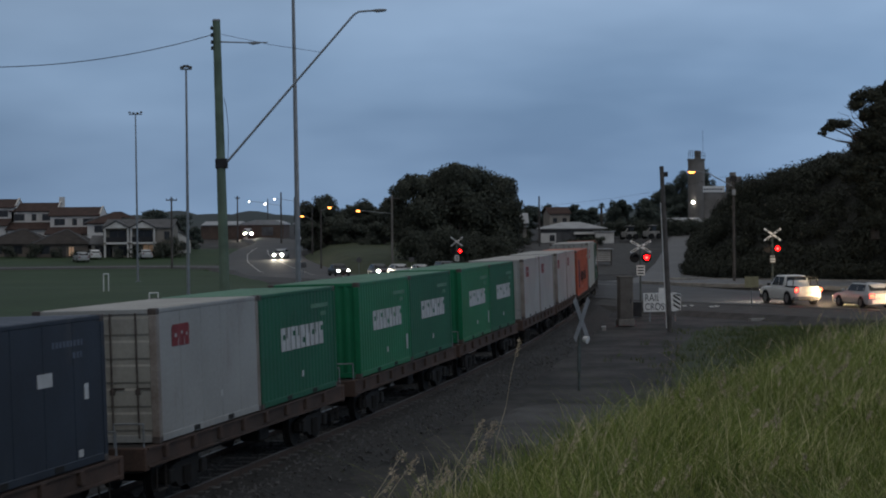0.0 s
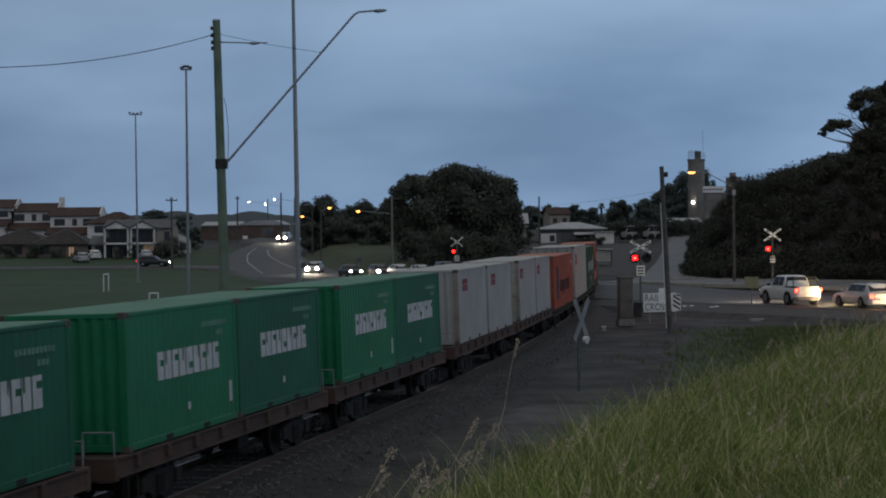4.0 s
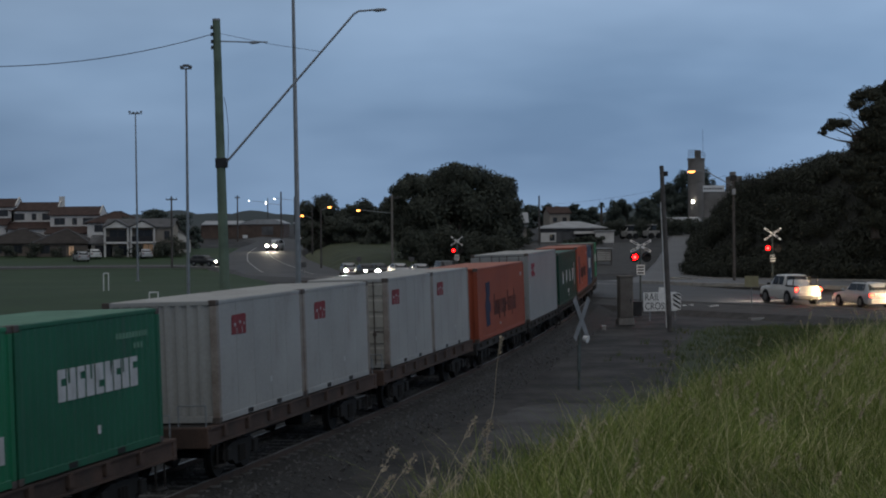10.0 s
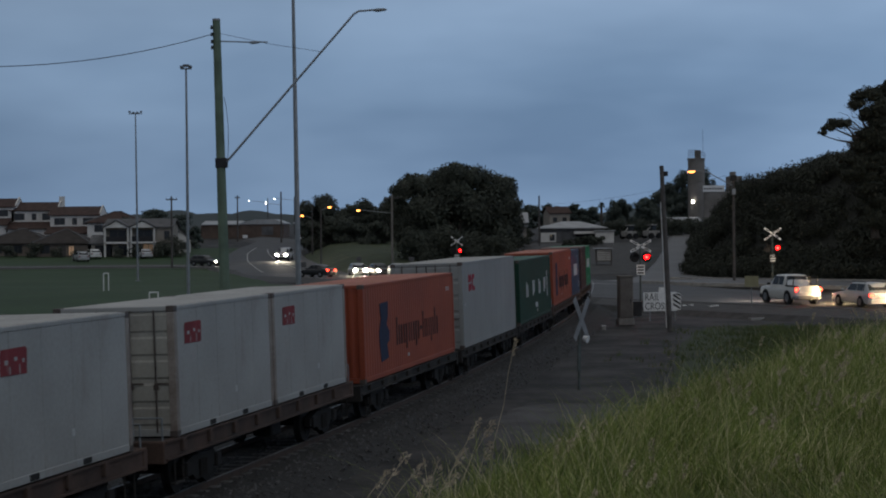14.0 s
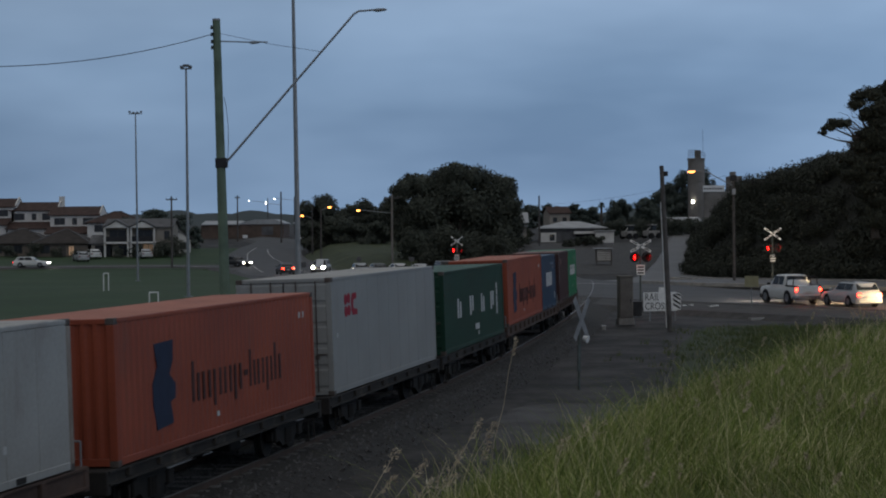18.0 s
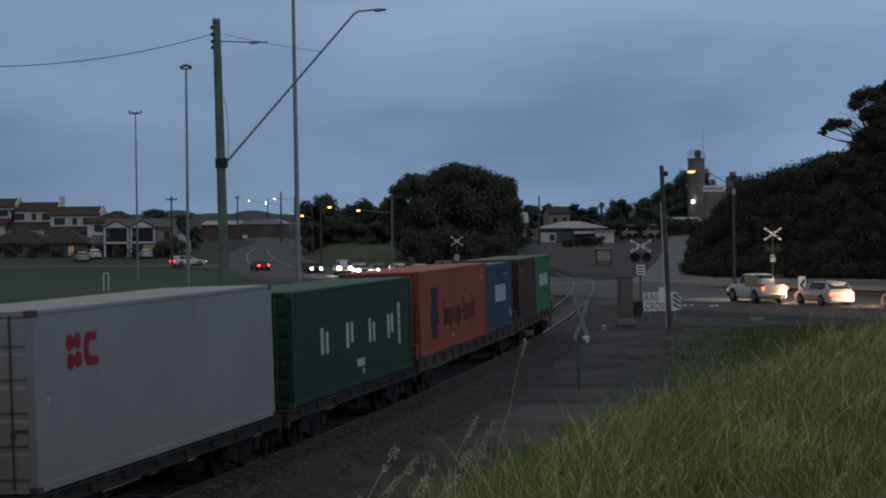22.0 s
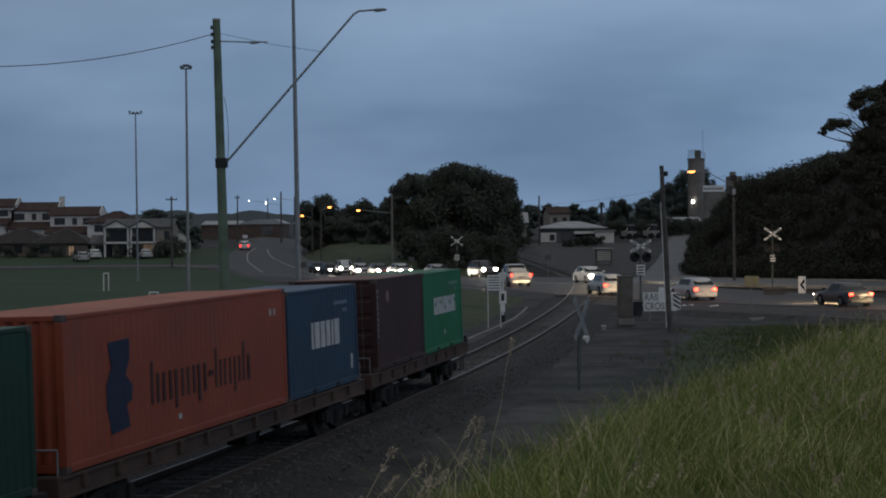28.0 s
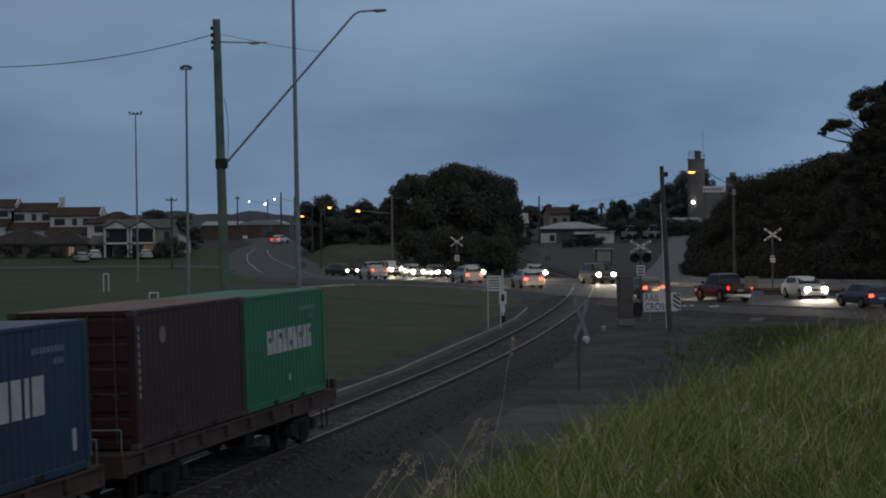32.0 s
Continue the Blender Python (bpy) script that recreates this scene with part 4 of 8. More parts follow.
for s, sill in ((85.3, 0.97), (126.1, 1.12)):
    c = container("orange", FEU, 2.591, "long orange corrugated container with navy logo", doors=False)
    orange_marks(c)
    load(s, FEU, sill, c)
c = container("grey", FEU, 2.896, "tall smooth pale grey container with red logo", ribbed=False, doors=True)
for dy, dz in ((-0.19, 0.17), (0.17, 0.19), (-0.17, -0.19), (0.19, -0.17)):
    part("marking", Mesh().prism(disc_shape(-4.55 + dy * 0.85, 2.16 + dz * 0.85, 0.28, 0.26), "x", 1.2025, 1.2185), MARK_CRIMSON, c)
part("marking", Mesh().prism([(-3.62, 2.44), (-4.02, 2.44), (-4.14, 2.3), (-4.14, 2.02), (-4.02, 1.88), (-3.56, 1.88), (-3.56, 2.02), (-3.9, 2.04), (-3.96, 2.1), (-3.96, 2.22), (-3.9, 2.28), (-3.62, 2.3)], "x", 1.2025, 1.2185), MARK_CRIMSON, c)
bars(c, MARK_WHITE, [(-5.6, 1.45, 0.10, 0.10)])
load(99.15, FEU, 0.95, c)
c = container("dark_green", FEU, 2.65, "long dark green container with large white block marking", ribbed=True, doors=True)
for y, s in ((-3.35, 1), (-0.95, -1), (1.35, 1), (3.45, -1)):
    # broad bars in pairs, one shorter
    bars(c, MARK_WHITE, [(y - 0.22, 1.37, 0.24, 0.64), (y + 0.22, 1.37 - 0.06 * s, 0.22, 0.52)])
bars(c, MARK_WHITE, [(4.5, 0.92 + k * 0.235, 0.26, 0.21) for k in range(5)])
bars(c, MARK_WHITE, [(0.10, 0.60, 0.75, 0.20), (0.35, 0.36, 0.14, 0.14)])
load(112.8, FEU, 0.97, c)
c = container("blue", TEU, 2.50, "mid-blue corrugated container with white marking", ribbed=True)
for y, w in ((-1.05, 0.15), (-0.66, 0.40), (-0.16, 0.36), (0.30, 0.34), (0.68, 0.15), (1.08, 0.42)):
    bars(c, MARK_WHITE, [(y, 1.38, w, 0.62)])
bars(c, MARK_WHITE, [(2.4, 0.55, 0.14, 0.36)])
small_code(c, 2.5, 0.9, ROOF_OF["blue"])
load(138.45, TEU, 1.15, c)
c = container("maroon", TEU, 2.50, "dark maroon corrugated container with small round emblem", ribbed=True)
disc = Mesh().rod((1.204, 0, 0), (1.218, 0, 0), 0.16, n=20)
part("emblem", disc, ROOF_OF["maroon"], c, "faded white round emblem", m=pose(0, -1.65, 1.98))
for i in range(9):
    bars(c, MARK_WHITE, [(-2.86, 2.15 - i * 0.15, 0.08, 0.09)])
load(146.6, TEU, 1.17, c)


def wheelset_mesh():
    me = Mesh()
    for sx in (-1, 1):
        x = sx * GAUGE / 2
        me.rod((x - 0.065, 0, 0), (x + 0.065, 0, 0), 0.45, n=20)
        me.rod((x - sx * 0.085, 0, 0), (x - sx * 0.055, 0, 0), 0.478, n=20)
        for k in range(3):
            me.box(x + sx * 0.06 - 0.012, x + sx * 0.06 + 0.012, -0.03, 0.03, 0.1, 0.36, m=Matrix.Rotation(k * 2.094, 4, "X"))
    return me.rod((-1.05, 0, 0), (1.05, 0, 0), 0.075, n=8)


def bogie_mesh():
    me = Mesh()
    for sx in (-1, 1):
        x = sx * 1.0
        me.prism([(-1.15, 0.38), (-0.62, 0.36), (-0.36, 0.20), (0.36, 0.20), (0.62, 0.36), (1.15, 0.38), (1.15, 0.56), (0.5, 0.68), (-0.5, 0.68), (-1.15, 0.56)], "x", x - 0.07, x + 0.07)
        for y in (-0.875, 0.875):
            me.box(x - 0.11, x + 0.13, y - 0.15, y + 0.15, 0.33, 0.60, 0.03)
        for y in (-0.14, 0.0, 0.14):
            me.rod((x + sx * 0.075, y, 0.24), (x + sx * 0.075, y, 0.58), 0.055, n=8)
    return me.box(-1.05, 1.05, -0.2, 0.2, 0.45, 0.72, 0.03)


def wagon(length, deck, base, label, heavy=True, tail=False):
    """A container flat wagon: sills, deck, bogies on turning wheelsets, couplers and end rails."""
    wg = thing("flat_wagon", label, "railway wagon", "wagons of the train")
    h = length / 2
    sill_lo = deck - (0.35 if heavy else 0.24)
    mat = WAGON_RUST if heavy else WAGON_GREY
    for sx in (-1, 1):
        c0 = sx * 1.15
        me = Mesh().prism([(c0 - 0.08, sill_lo - 0.02), (c0 + 0.08, sill_lo - 0.02), (c0 + 0.08, sill_lo + 0.02), (c0 + 0.03, sill_lo + 0.025), (c0 + 0.03, deck - 0.055), (c0 + 0.08, deck - 0.05), (c0 + 0.08, deck - 0.004), (c0 - 0.08, deck - 0.004)], "y", -h, h)
        part("side_sill", me, mat, wg)
        for y in np.arange(-h + 0.9, h - 0.5, 1.52):
            part("stake_pocket", shared(("stake_pocket", heavy), lambda: Mesh().box(-0.05, 0.05, -0.09, 0.09, -0.27 if heavy else -0.18, -0.03, 0.015), mat), mat, wg, m=pose(sx * 1.205, y, deck))
    part("centre_sill", Mesh().box(-0.28, 0.28, -h + 0.05, h - 0.05, deck - 0.55, deck - 0.12, 0.02), WAGON_GREY, wg)
    for y in np.arange(-h + 0.25, h, (length - 0.5) / 6):
        part("cross_beam", shared(("cross_beam", heavy), lambda: Mesh().box(-1.1, 1.1, -0.12, 0.12, -0.3, -0.03, 0.01), WAGON_GREY), WAGON_GREY, wg, m=pose(0, y, deck))
    part("deck_plate", Mesh().box(-1.08, 1.08, -h + 0.02, h - 0.02, deck - 0.05, deck - 0.012, 0.005), WAGON_GREY, wg)
    for e in (-1, 1):
        part("end_beam", Mesh().box(-1.2, 1.2, e * h - 0.1, e * h + 0.1, deck - 0.42, deck - 0.006, 0.02), mat, wg)
        part("coupler", Mesh().box(-0.11, 0.11, min(e * h, e * (h + 0.5)), max(e * h, e * (h + 0.5)), 0.62, 0.86, 0.03).box(-0.17, 0.17, e * (h + 0.42) - 0.13, e * (h + 0.42) + 0.13, 0.56, 0.92, 0.04), BOGIE, wg)
        rail = Mesh().rod((1.12, e * (h - 0.04), deck), (1.12, e * (h - 0.04), deck + 0.42), 0.018, n=6).rod((1.12, e * (h - 0.04), deck + 0.42), (0.55, e * (h - 0.04), deck + 0.42), 0.018, n=6).rod((0.55, e * (h - 0.04), deck), (0.55, e * (h - 0.04), deck + 0.42), 0.018, n=6)
        if heavy:
            part("handrail", rail, GALV, wg, "pale steel handrail")
        step = Mesh().rod((1.17, e * (h - 0.5), deck - 0.4), (1.17, e * (h - 0.5), deck - 0.85), 0.02, n=6).rod((1.17, e * (h - 0.95), deck - 0.4), (1.17, e * (h - 0.95), deck - 0.85), 0.02, n=6).box(1.08, 1.2, e * (h - 0.725) - 0.25, e * (h - 0.725) + 0.25, deck - 0.88, deck - 0.84, 0.01)
        part("step_iron", step, WAGON_GREY, wg)
        bg = part("bogie", shared(("bogie",), bogie_mesh, BOGIE), BOGIE, wg, m=pose(0, e * base, 0))
        for y in (-0.875, 0.875):
            ws = part("wheelset", shared(("wheelset",), wheelset_mesh, BOGIE), BOGIE, bg, m=pose(0, y, 0.46))
            WHEELSETS.append(ws)
    part("brake_gear", Mesh().rod((-0.4, -1.0, 0.55), (-0.4, 0.6, 0.55), 0.16, n=12).rod((0.35, -base + 1.2, 0.5), (0.35, base - 1.2, 0.5), 0.025, n=6).box(0.5, 0.95, 0.6, 1.3, 0.45, 0.8, 0.03), BOGIE, wg)
    if tail:
        part("tail_marker", Mesh().box(-1.05, -0.75, h + 0.06, h + 0.14, deck + 0.05, deck + 0.4, 0.02), BLACK, wg)
        part("buffer_stand", Mesh().box(0.75, 1.2, h + 0.05, h + 0.35, deck - 0.30, deck + 0.22, 0.03), BLACK, wg, "black end equipment box")
    return wg


WHEELSETS = []
WAGONS = []
for s0, s1, deck, heavy, lab in ((-2.1, 11.2, 1.17, True, "rusty container flat wagon with navy containers"), (12.4, 25.75, 1.17, True, "rusty container flat wagon with white and green containers"), (27.0, 40.2, 1.17, True, "rusty container flat wagon with two green containers"),
                                (41.1, 54.4, 1.17, True, "rusty container flat wagon with two green containers"), (56.3, 69.7, 1.17, True, "rusty container flat wagon with two white containers"), (70.7, 84.0, 1.17, True, "rusty container flat wagon with two white containers"),
                                (84.9, 97.9, 0.97, False, "low dark skeletal wagon under an orange container"), (98.8, 111.7, 0.95, False, "low dark skeletal wagon under a grey container"), (112.4, 125.3, 0.97, False, "low dark skeletal wagon under a dark green container"),
                                (125.9, 145.0, 1.13, True, "long rusty flat wagon with orange and blue containers"), (146.0, 159.4, 1.17, True, "last rusty flat wagon with maroon and green containers")):
    wl_ = s1 - s0
    WAGONS.append(((s0 + s1) / 2, wagon(wl_, deck, wl_ / 2 - 2.3, lab, heavy, tail=s0 == 146.0), wl_ / 2 - 2.3))

# ---------------------------------------------------------------- vehicles on the road
def car_paint(name, base, rough=0.3):
    return material(name, base, dark=tuple(c * 0.85 for c in base), rough=rough, scale=2, grain=40, bump=0.02, spec=0.5, dirt=tuple(c * 0.6 + 0.03 for c in base), dirt_scale=1.5, dirt_at=0.62)


CP = {k: car_paint("car_" + k, v) for k, v in {"white": (0.62, 0.62, 0.60), "silver": (0.34, 0.35, 0.36), "pale": (0.45, 0.46, 0.47), "black": (0.015, 0.016, 0.018), "charcoal": (0.05, 0.055, 0.06), "red": (0.034, 0.006, 0.007), "blue": (0.04, 0.06, 0.10)}.items()}
TRIM = material("car_trim", (0.02, 0.02, 0.021), dark=(0.012, 0.012, 0.013), rough=0.7, scale=4)
CHROME = material("car_chrome", (0.5, 0.5, 0.5), dark=(0.35, 0.35, 0.35), rough=0.25, metal=0.9, scale=5)
ROLLING = []


def ring(y, w, z0, z1, c=0.12):
    return [(-w + c, y, z0), (w - c, y, z0), (w, y, z0 + c), (w, y, z1 - c), (w - c, y, z1), (-w + c, y, z1), (-w, y, z1 - c), (-w, y, z0 + c)]


def shell(y, w, z0, z1):
    """One rounded cross-section of a car body."""
    half = [(w - 0.14, z0), (w - 0.04, z0 + 0.06), (w, z0 + (z1 - z0) * 0.45), (w - 0.012, z1 - 0.13), (w - 0.06, z1 - 0.04), (w - 0.16, z1 - 0.008), (w * 0.4, z1 + 0.014)]
    return [(x, y, z) for x, z in half] + [(-x, y, z) for x, z in reversed(half)]


def hood(y, wb, wr, zb, zr):
    """One cross-section of a cabin: straight sides, rounded roof edges."""
    half = [(wb, zb), (wb + (wr - wb) * 0.5, zb + (zr - zb) * 0.5), (wr, zr - 0.075), (wr - 0.035, zr - 0.028), (wr - 0.11, zr - 0.004), (wr * 0.45, zr + 0.012)]
    return [(x, y, z) for x, z in half] + [(-x, y, z) for x, z in reversed(half)]


def smooth_part(ob):
    for p in ob.data.polygons:
        p.use_smooth = True
    ob.data.set_sharp_from_angle(angle=radians(38))
    return ob


# stations along the body: y, half width, underside, top; cabin: y of windscreen foot, roof front, roof back, rear foot
SHAPES = {
    "sedan": dict(L=4.7, W=0.89, belt=0.93, roof=1.43, cab=(0.85, 0.15, -1.05, -1.75), bonnet=0.88, boot=0.98, wheel=0.32, base=(1.38, -1.38)),
    "hatch": dict(L=4.3, W=0.89, belt=0.95, roof=1.46, cab=(1.0, 0.3, -1.45, -2.02), bonnet=0.90, boot=0.95, wheel=0.33, base=(1.32, -1.30)),
    "wagon": dict(L=4.9, W=0.90, belt=0.95, roof=1.48, cab=(0.85, 0.15, -1.85, -2.30), bonnet=0.88, boot=0.95, wheel=0.33, base=(1.42, -1.42)),
    "suv": dict(L=4.8, W=0.94, belt=1.15, roof=1.82, cab=(0.95, 0.35, -1.95, -2.30), bonnet=1.12, boot=1.15, wheel=0.39, base=(1.42, -1.40)),
    "ute": dict(L=5.1, W=0.92, belt=1.15, roof=1.82, cab=(1.05, 0.5, -0.90, -1.08), bonnet=1.12, boot=1.14, wheel=0.41, base=(1.52, -1.45)),
}


def vehicle(shape, colour, label, name="car", lights=True, brake=False, group="traffic on the road", dim=False, canopy=False):
    S = SHAPES[shape]
    paint, L, W = CP[colour], S["L"], S["W"]
    h = L / 2
    v = thing(name, label, name.replace("_", " "), group)
    under = S["wheel"] * 0.75
    mid = (S["cab"][0] + S["cab"][3]) / 2
    low = Mesh().loft([shell(h - 0.02, W - 0.20, under + 0.12, S["bonnet"] - 0.27), shell(h - 0.07, W - 0.12, under + 0.05, S["bonnet"] - 0.17), shell(h - 0.18, W - 0.05, under, S["bonnet"] - 0.11), shell(h - 0.45, W - 0.015, under, S["bonnet"] - 0.06), shell(h - 0.8, W, under, S["bonnet"] - 0.03), shell(S["cab"][0] + 0.05, W, under, S["belt"] - 0.015),
                       shell(mid, W + 0.012, under, S["belt"]), shell(S["cab"][3] - 0.05, W, under, S["boot"]), shell(-h + 0.35, W - 0.015, under, S["boot"] - 0.005), shell(-h + 0.15, W - 0.045, under, S["boot"] - 0.025), shell(-h + 0.06, W - 0.09, under + 0.05, S["boot"] - 0.06), shell(-h + 0.02, W - 0.15, under + 0.1, S["boot"] - 0.13)])
    smooth_part(part("body", low, paint, v))
    a, b, c, d = S["cab"]
    rw, zb, zr = W - 0.20, S["belt"] - 0.03, S["roof"]
    cab = Mesh().loft([hood(a, W - 0.06, W - 0.09, zb - 0.09, zb + 0.012), hood(b + (a - b) * 0.08, W - 0.05, rw + 0.012, zb, zr - 0.065), hood(b - 0.06, W - 0.05, rw, zb, zr - 0.025), hood((b + c) / 2, W - 0.05, rw, zb, zr),
                       hood(c + 0.08, W - 0.05, rw, zb, zr - 0.03), hood(c + (d - c) * 0.06, W - 0.05, rw + 0.01, zb, zr - 0.065), hood(d, W - 0.08, W - 0.12, zb - 0.09, zb + 0.012)])
    smooth_part(part("cabin", cab, paint, v))

    def pane(nm, quad, out):
        o = Vector(out) * 0.012
        q = [Vector(p) + o for p in quad]
        i = [Vector(p) - o for p in quad]
        part(nm, Mesh().add(q + i, [(0, 1, 2, 3), (7, 6, 5, 4), (0, 4, 5, 1), (1, 5, 6, 2), (2, 6, 7, 3), (3, 7, 4, 0)]), CAR_GLASS, v)
    pane("windscreen", [(-W + 0.14, a - 0.06, zb + 0.07), (W - 0.14, a - 0.06, zb + 0.07), (rw - 0.05, b + 0.05, zr - 0.08), (-rw + 0.05, b + 0.05, zr - 0.08)], (0, 0.7, 0.7))
    pane("rear_window", [(W - 0.2, d + 0.07, zb + 0.1), (-W + 0.2, d + 0.07, zb + 0.1), (-rw + 0.06, c - 0.04, zr - 0.10), (rw - 0.06, c - 0.04, zr - 0.10)], (0, -0.8, 0.6))
    cuts = [b - 0.03, (b + c) / 2 + 0.05, c + 0.10] if shape in ("sedan", "ute", "hatch") else [b - 0.03, b - 0.95, b - 1.75, c + 0.06]
    for k in range(len(cuts) - 1):
        y0, y1 = cuts[k] - 0.04, cuts[k + 1] + 0.04
        for sx in (-1, 1):
            lean = (W - 0.05 - rw) / (zr - zb)
            x0, x1 = W - 0.05 - lean * 0.08, W - 0.05 - lean * (zr - zb - 0.09)
            y00 = y0 + (0.3 if k == 0 else 0)
            pane("side_window", [(sx * x0, y00, zb + 0.08), (sx * x0, y1, zb + 0.08), (sx * x1, y1, zr - 0.09), (sx * x1, y0, zr - 0.09)], (sx, 0, 0.2))
    for sx in (-1, 1):
        for y in S["base"]:
            part("wheel_arch", Mesh().rod((sx * (W - 0.10), y, S["wheel"]), (sx * (W + 0.006), y, S["wheel"]), S["wheel"] * 1.16, n=18), TRIM, v)
            r = S["wheel"]
            tyre = Mesh().rod((-0.10, 0, 0), (0.10, 0, 0), r, n=18)
            wh = part("wheel", shared(("tyre", r), lambda: tyre, RUBBER), RUBBER, v, m=pose(sx * (W - 0.075), y, r))
            rim = Mesh().rod((-0.112, 0, 0), (0.112, 0, 0), r * 0.6, n=14)
            for q in range(5):
                rim.box(-0.118, 0.118, -0.03, 0.03, 0.03, r * 0.58, m=Matrix.Rotation(q * 1.2566, 4, "X"))
            part("rim", shared(("rim", r), lambda: rim, RIM), RIM, wh)
            ROLLING.append((v, wh, sx * (W - 0.075), y, r))
        zl = S["bonnet"] - 0.24
        xc = sx * (W - 0.27)
        lamp = part("headlight", Mesh().box(xc - 0.19, xc + 0.19, h - 0.15, h + 0.022, zl - 0.12, zl + 0.12, 0.05), TRIM, v)
        lens = [(xc + 0.185 * math.cos(q) * (1.0 if abs(math.cos(q)) < 0.8 else 0.92), h + 0.026, zl + 0.118 * math.sin(q)) for q in [2 * math.pi * k / 12 for k in range(12)]]
        part("lens", Mesh().add(lens, [tuple(range(12))]), HEAD_WARM if dim == "warm" else HEAD_MID if dim else (HEAD if lights else CAR_GLASS), lamp)
        zt = S["boot"] - 0.20
        if shape == "ute":
            part("tail_light", Mesh().box(sx * (W - 0.10) - 0.065, sx * (W - 0.10) + 0.065, -h - 0.03, -h + 0.10, zt - 0.09, zt + 0.10, 0.03), BRAKE if brake else TAIL, v)
        else:
            part("tail_light", Mesh().box(sx * (W - 0.24) - 0.13, sx * (W - 0.24) + 0.13, -h - 0.012, -h + 0.10, zt - 0.09, zt + 0.07, 0.02), BRAKE if brake else TAIL, v)
        part("wing_mirror", Mesh().box(sx * (W + 0.1) - 0.1, sx * (W + 0.1) + 0.1, a - 0.25, a - 0.12, zb + 0.04, zb + 0.18, 0.03), TRIM if shape == "ute" else paint, v)
    part("front_bumper", Mesh().loft([ring(h + 0.02, W - 0.3, under + 0.04, under + 0.26, 0.05), ring(h - 0.12, W - 0.04, under - 0.02, under + 0.3, 0.05), ring(h - 0.5, W + 0.01, under - 0.02, under + 0.26, 0.05)]), paint if shape not in ("ute", "suv") else TRIM, v)
    part("rear_bumper", Mesh().loft([ring(-h - 0.03, W - 0.2, under + 0.04, under + 0.24, 0.05), ring(-h + 0.1, W - 0.02, under - 0.02, under + 0.28, 0.05), ring(-h + 0.4, W + 0.01, under - 0.02, under + 0.24, 0.05)]), CHROME if shape == "ute" else paint, v)
    part("grille", Mesh().box(-0.42, 0.42, h - 0.06, h - 0.005, S["bonnet"] - 0.36, S["bonnet"] - 0.2, 0.02), TRIM, v)
    part("number_plate", Mesh().box(-0.19, 0.19, -h - 0.05, -h + 0.02, S["boot"] - 0.42, S["boot"] - 0.30), PLATE, v)
    if shape == "ute":
        zt = S["boot"]
        part("tray", Mesh().box(-W + 0.03, W - 0.03, -h + 0.04, S["cab"][3] - 0.06, zt - 0.03, zt + 0.006).box(-W + 0.02, -W + 0.09, -h + 0.04, S["cab"][3] - 0.05, zt, zt + 0.05, 0.01).box(W - 0.09, W - 0.02, -h + 0.04, S["cab"][3] - 0.05, zt, zt + 0.05, 0.01), TRIM, v)
        part("tailgate", Mesh().box(-W + 0.24, W - 0.24, -h - 0.01, -h + 0.05, zt - 0.45, zt + 0.04, 0.02), paint, v)
        if canopy:
            y0, y1, zq = S["cab"][3] - 0.15, -h + 0.45, zt + 0.58
            for sx in (-1, 1):
                for y in (y0, y1):
                    part("rack_post", Mesh().rod((sx * (W - 0.08), y, zt), (sx * (W - 0.14), y, zq), 0.03, n=6), TRIM, v)
                part("rack_rail", Mesh().rod((sx * (W - 0.14), y0, zq), (sx * (W - 0.14), y1, zq), 0.03, n=6), TRIM, v)
            for y in (y0, y1):
                part("rack_rail", Mesh().rod((-W + 0.14, y, zq), (W - 0.14, y, zq), 0.03, n=6), TRIM, v)
    if shape in ("wagon", "suv"):
        for sx in (-1, 1):
            part("roof_rail", Mesh().rod((sx * (rw - 0.06), b - 0.1, zr + 0.03), (sx * (rw - 0.06), c + 0.1, zr + 0.02), 0.02, n=6), TRIM, v)
    return v


def lane_pose(lane, s, way):
    """The pose on a lane s metres along; way is +1 to face along it, -1 against."""
    x, y, d = lane
    def at(q):
        if q < 0:
            u = Vector((x[0] - x[8], y[0] - y[8])).normalized()
            return x[0] - u.x * q, y[0] - u.y * q
        return float(np.interp(q, d, x)), float(np.interp(q, d, y))
    (ax, ay), (bx, by) = at(s - 1.3), at(s + 1.3)
    dx, dy = (bx - ax) * way, (by - ay) * way
    # cars in the queue stand turned a little more along the old road
    toe = -radians(17) * min(1.0, max(0.0, ((ay + by) / 2 - 193) / 10)) if way < 0 else 0.0
    toe -= radians(10) * min(1.0, max(0.0, (165 - (ay + by) / 2) / 25)) if way < 0 else 0.0
    # those on the approach stand square to the crossing
    toe -= radians(20) * min(1.0, max(0.0, (142 - (ay + by) / 2) / 14)) if way > 0 and lane is OUT else 0.0
    za, zb = gz(ay) + swell(ay) - 0.03, gz(by) + swell(by) - 0.03
    p = math.atan2((zb - za) * way, 2.6)
    return Matrix.Translation(((ax + bx) / 2, (ay + by) / 2, (za + zb) / 2)) @ Matrix.Rotation(math.atan2(-dx, dy) + toe, 4, "Z") @ Matrix.Rotation(p, 4, "X")


TRAFFIC = []


def drive(v, lane, way, rows):
    TRAFFIC.append((v, lane, way, rows))



# ---------------------------------------------------------------- level crossing: signals and signs
POST_DARK = material("weathered_post_paint", (0.10, 0.115, 0.11), dark=(0.05, 0.06, 0.058), scale=3, grain=30)
BLADE = material("weathered_blade", (0.25, 0.258, 0.27), dark=(0.13, 0.135, 0.14), scale=3, grain=30, dirt=(0.2, 0.19, 0.18), dirt_scale=3)


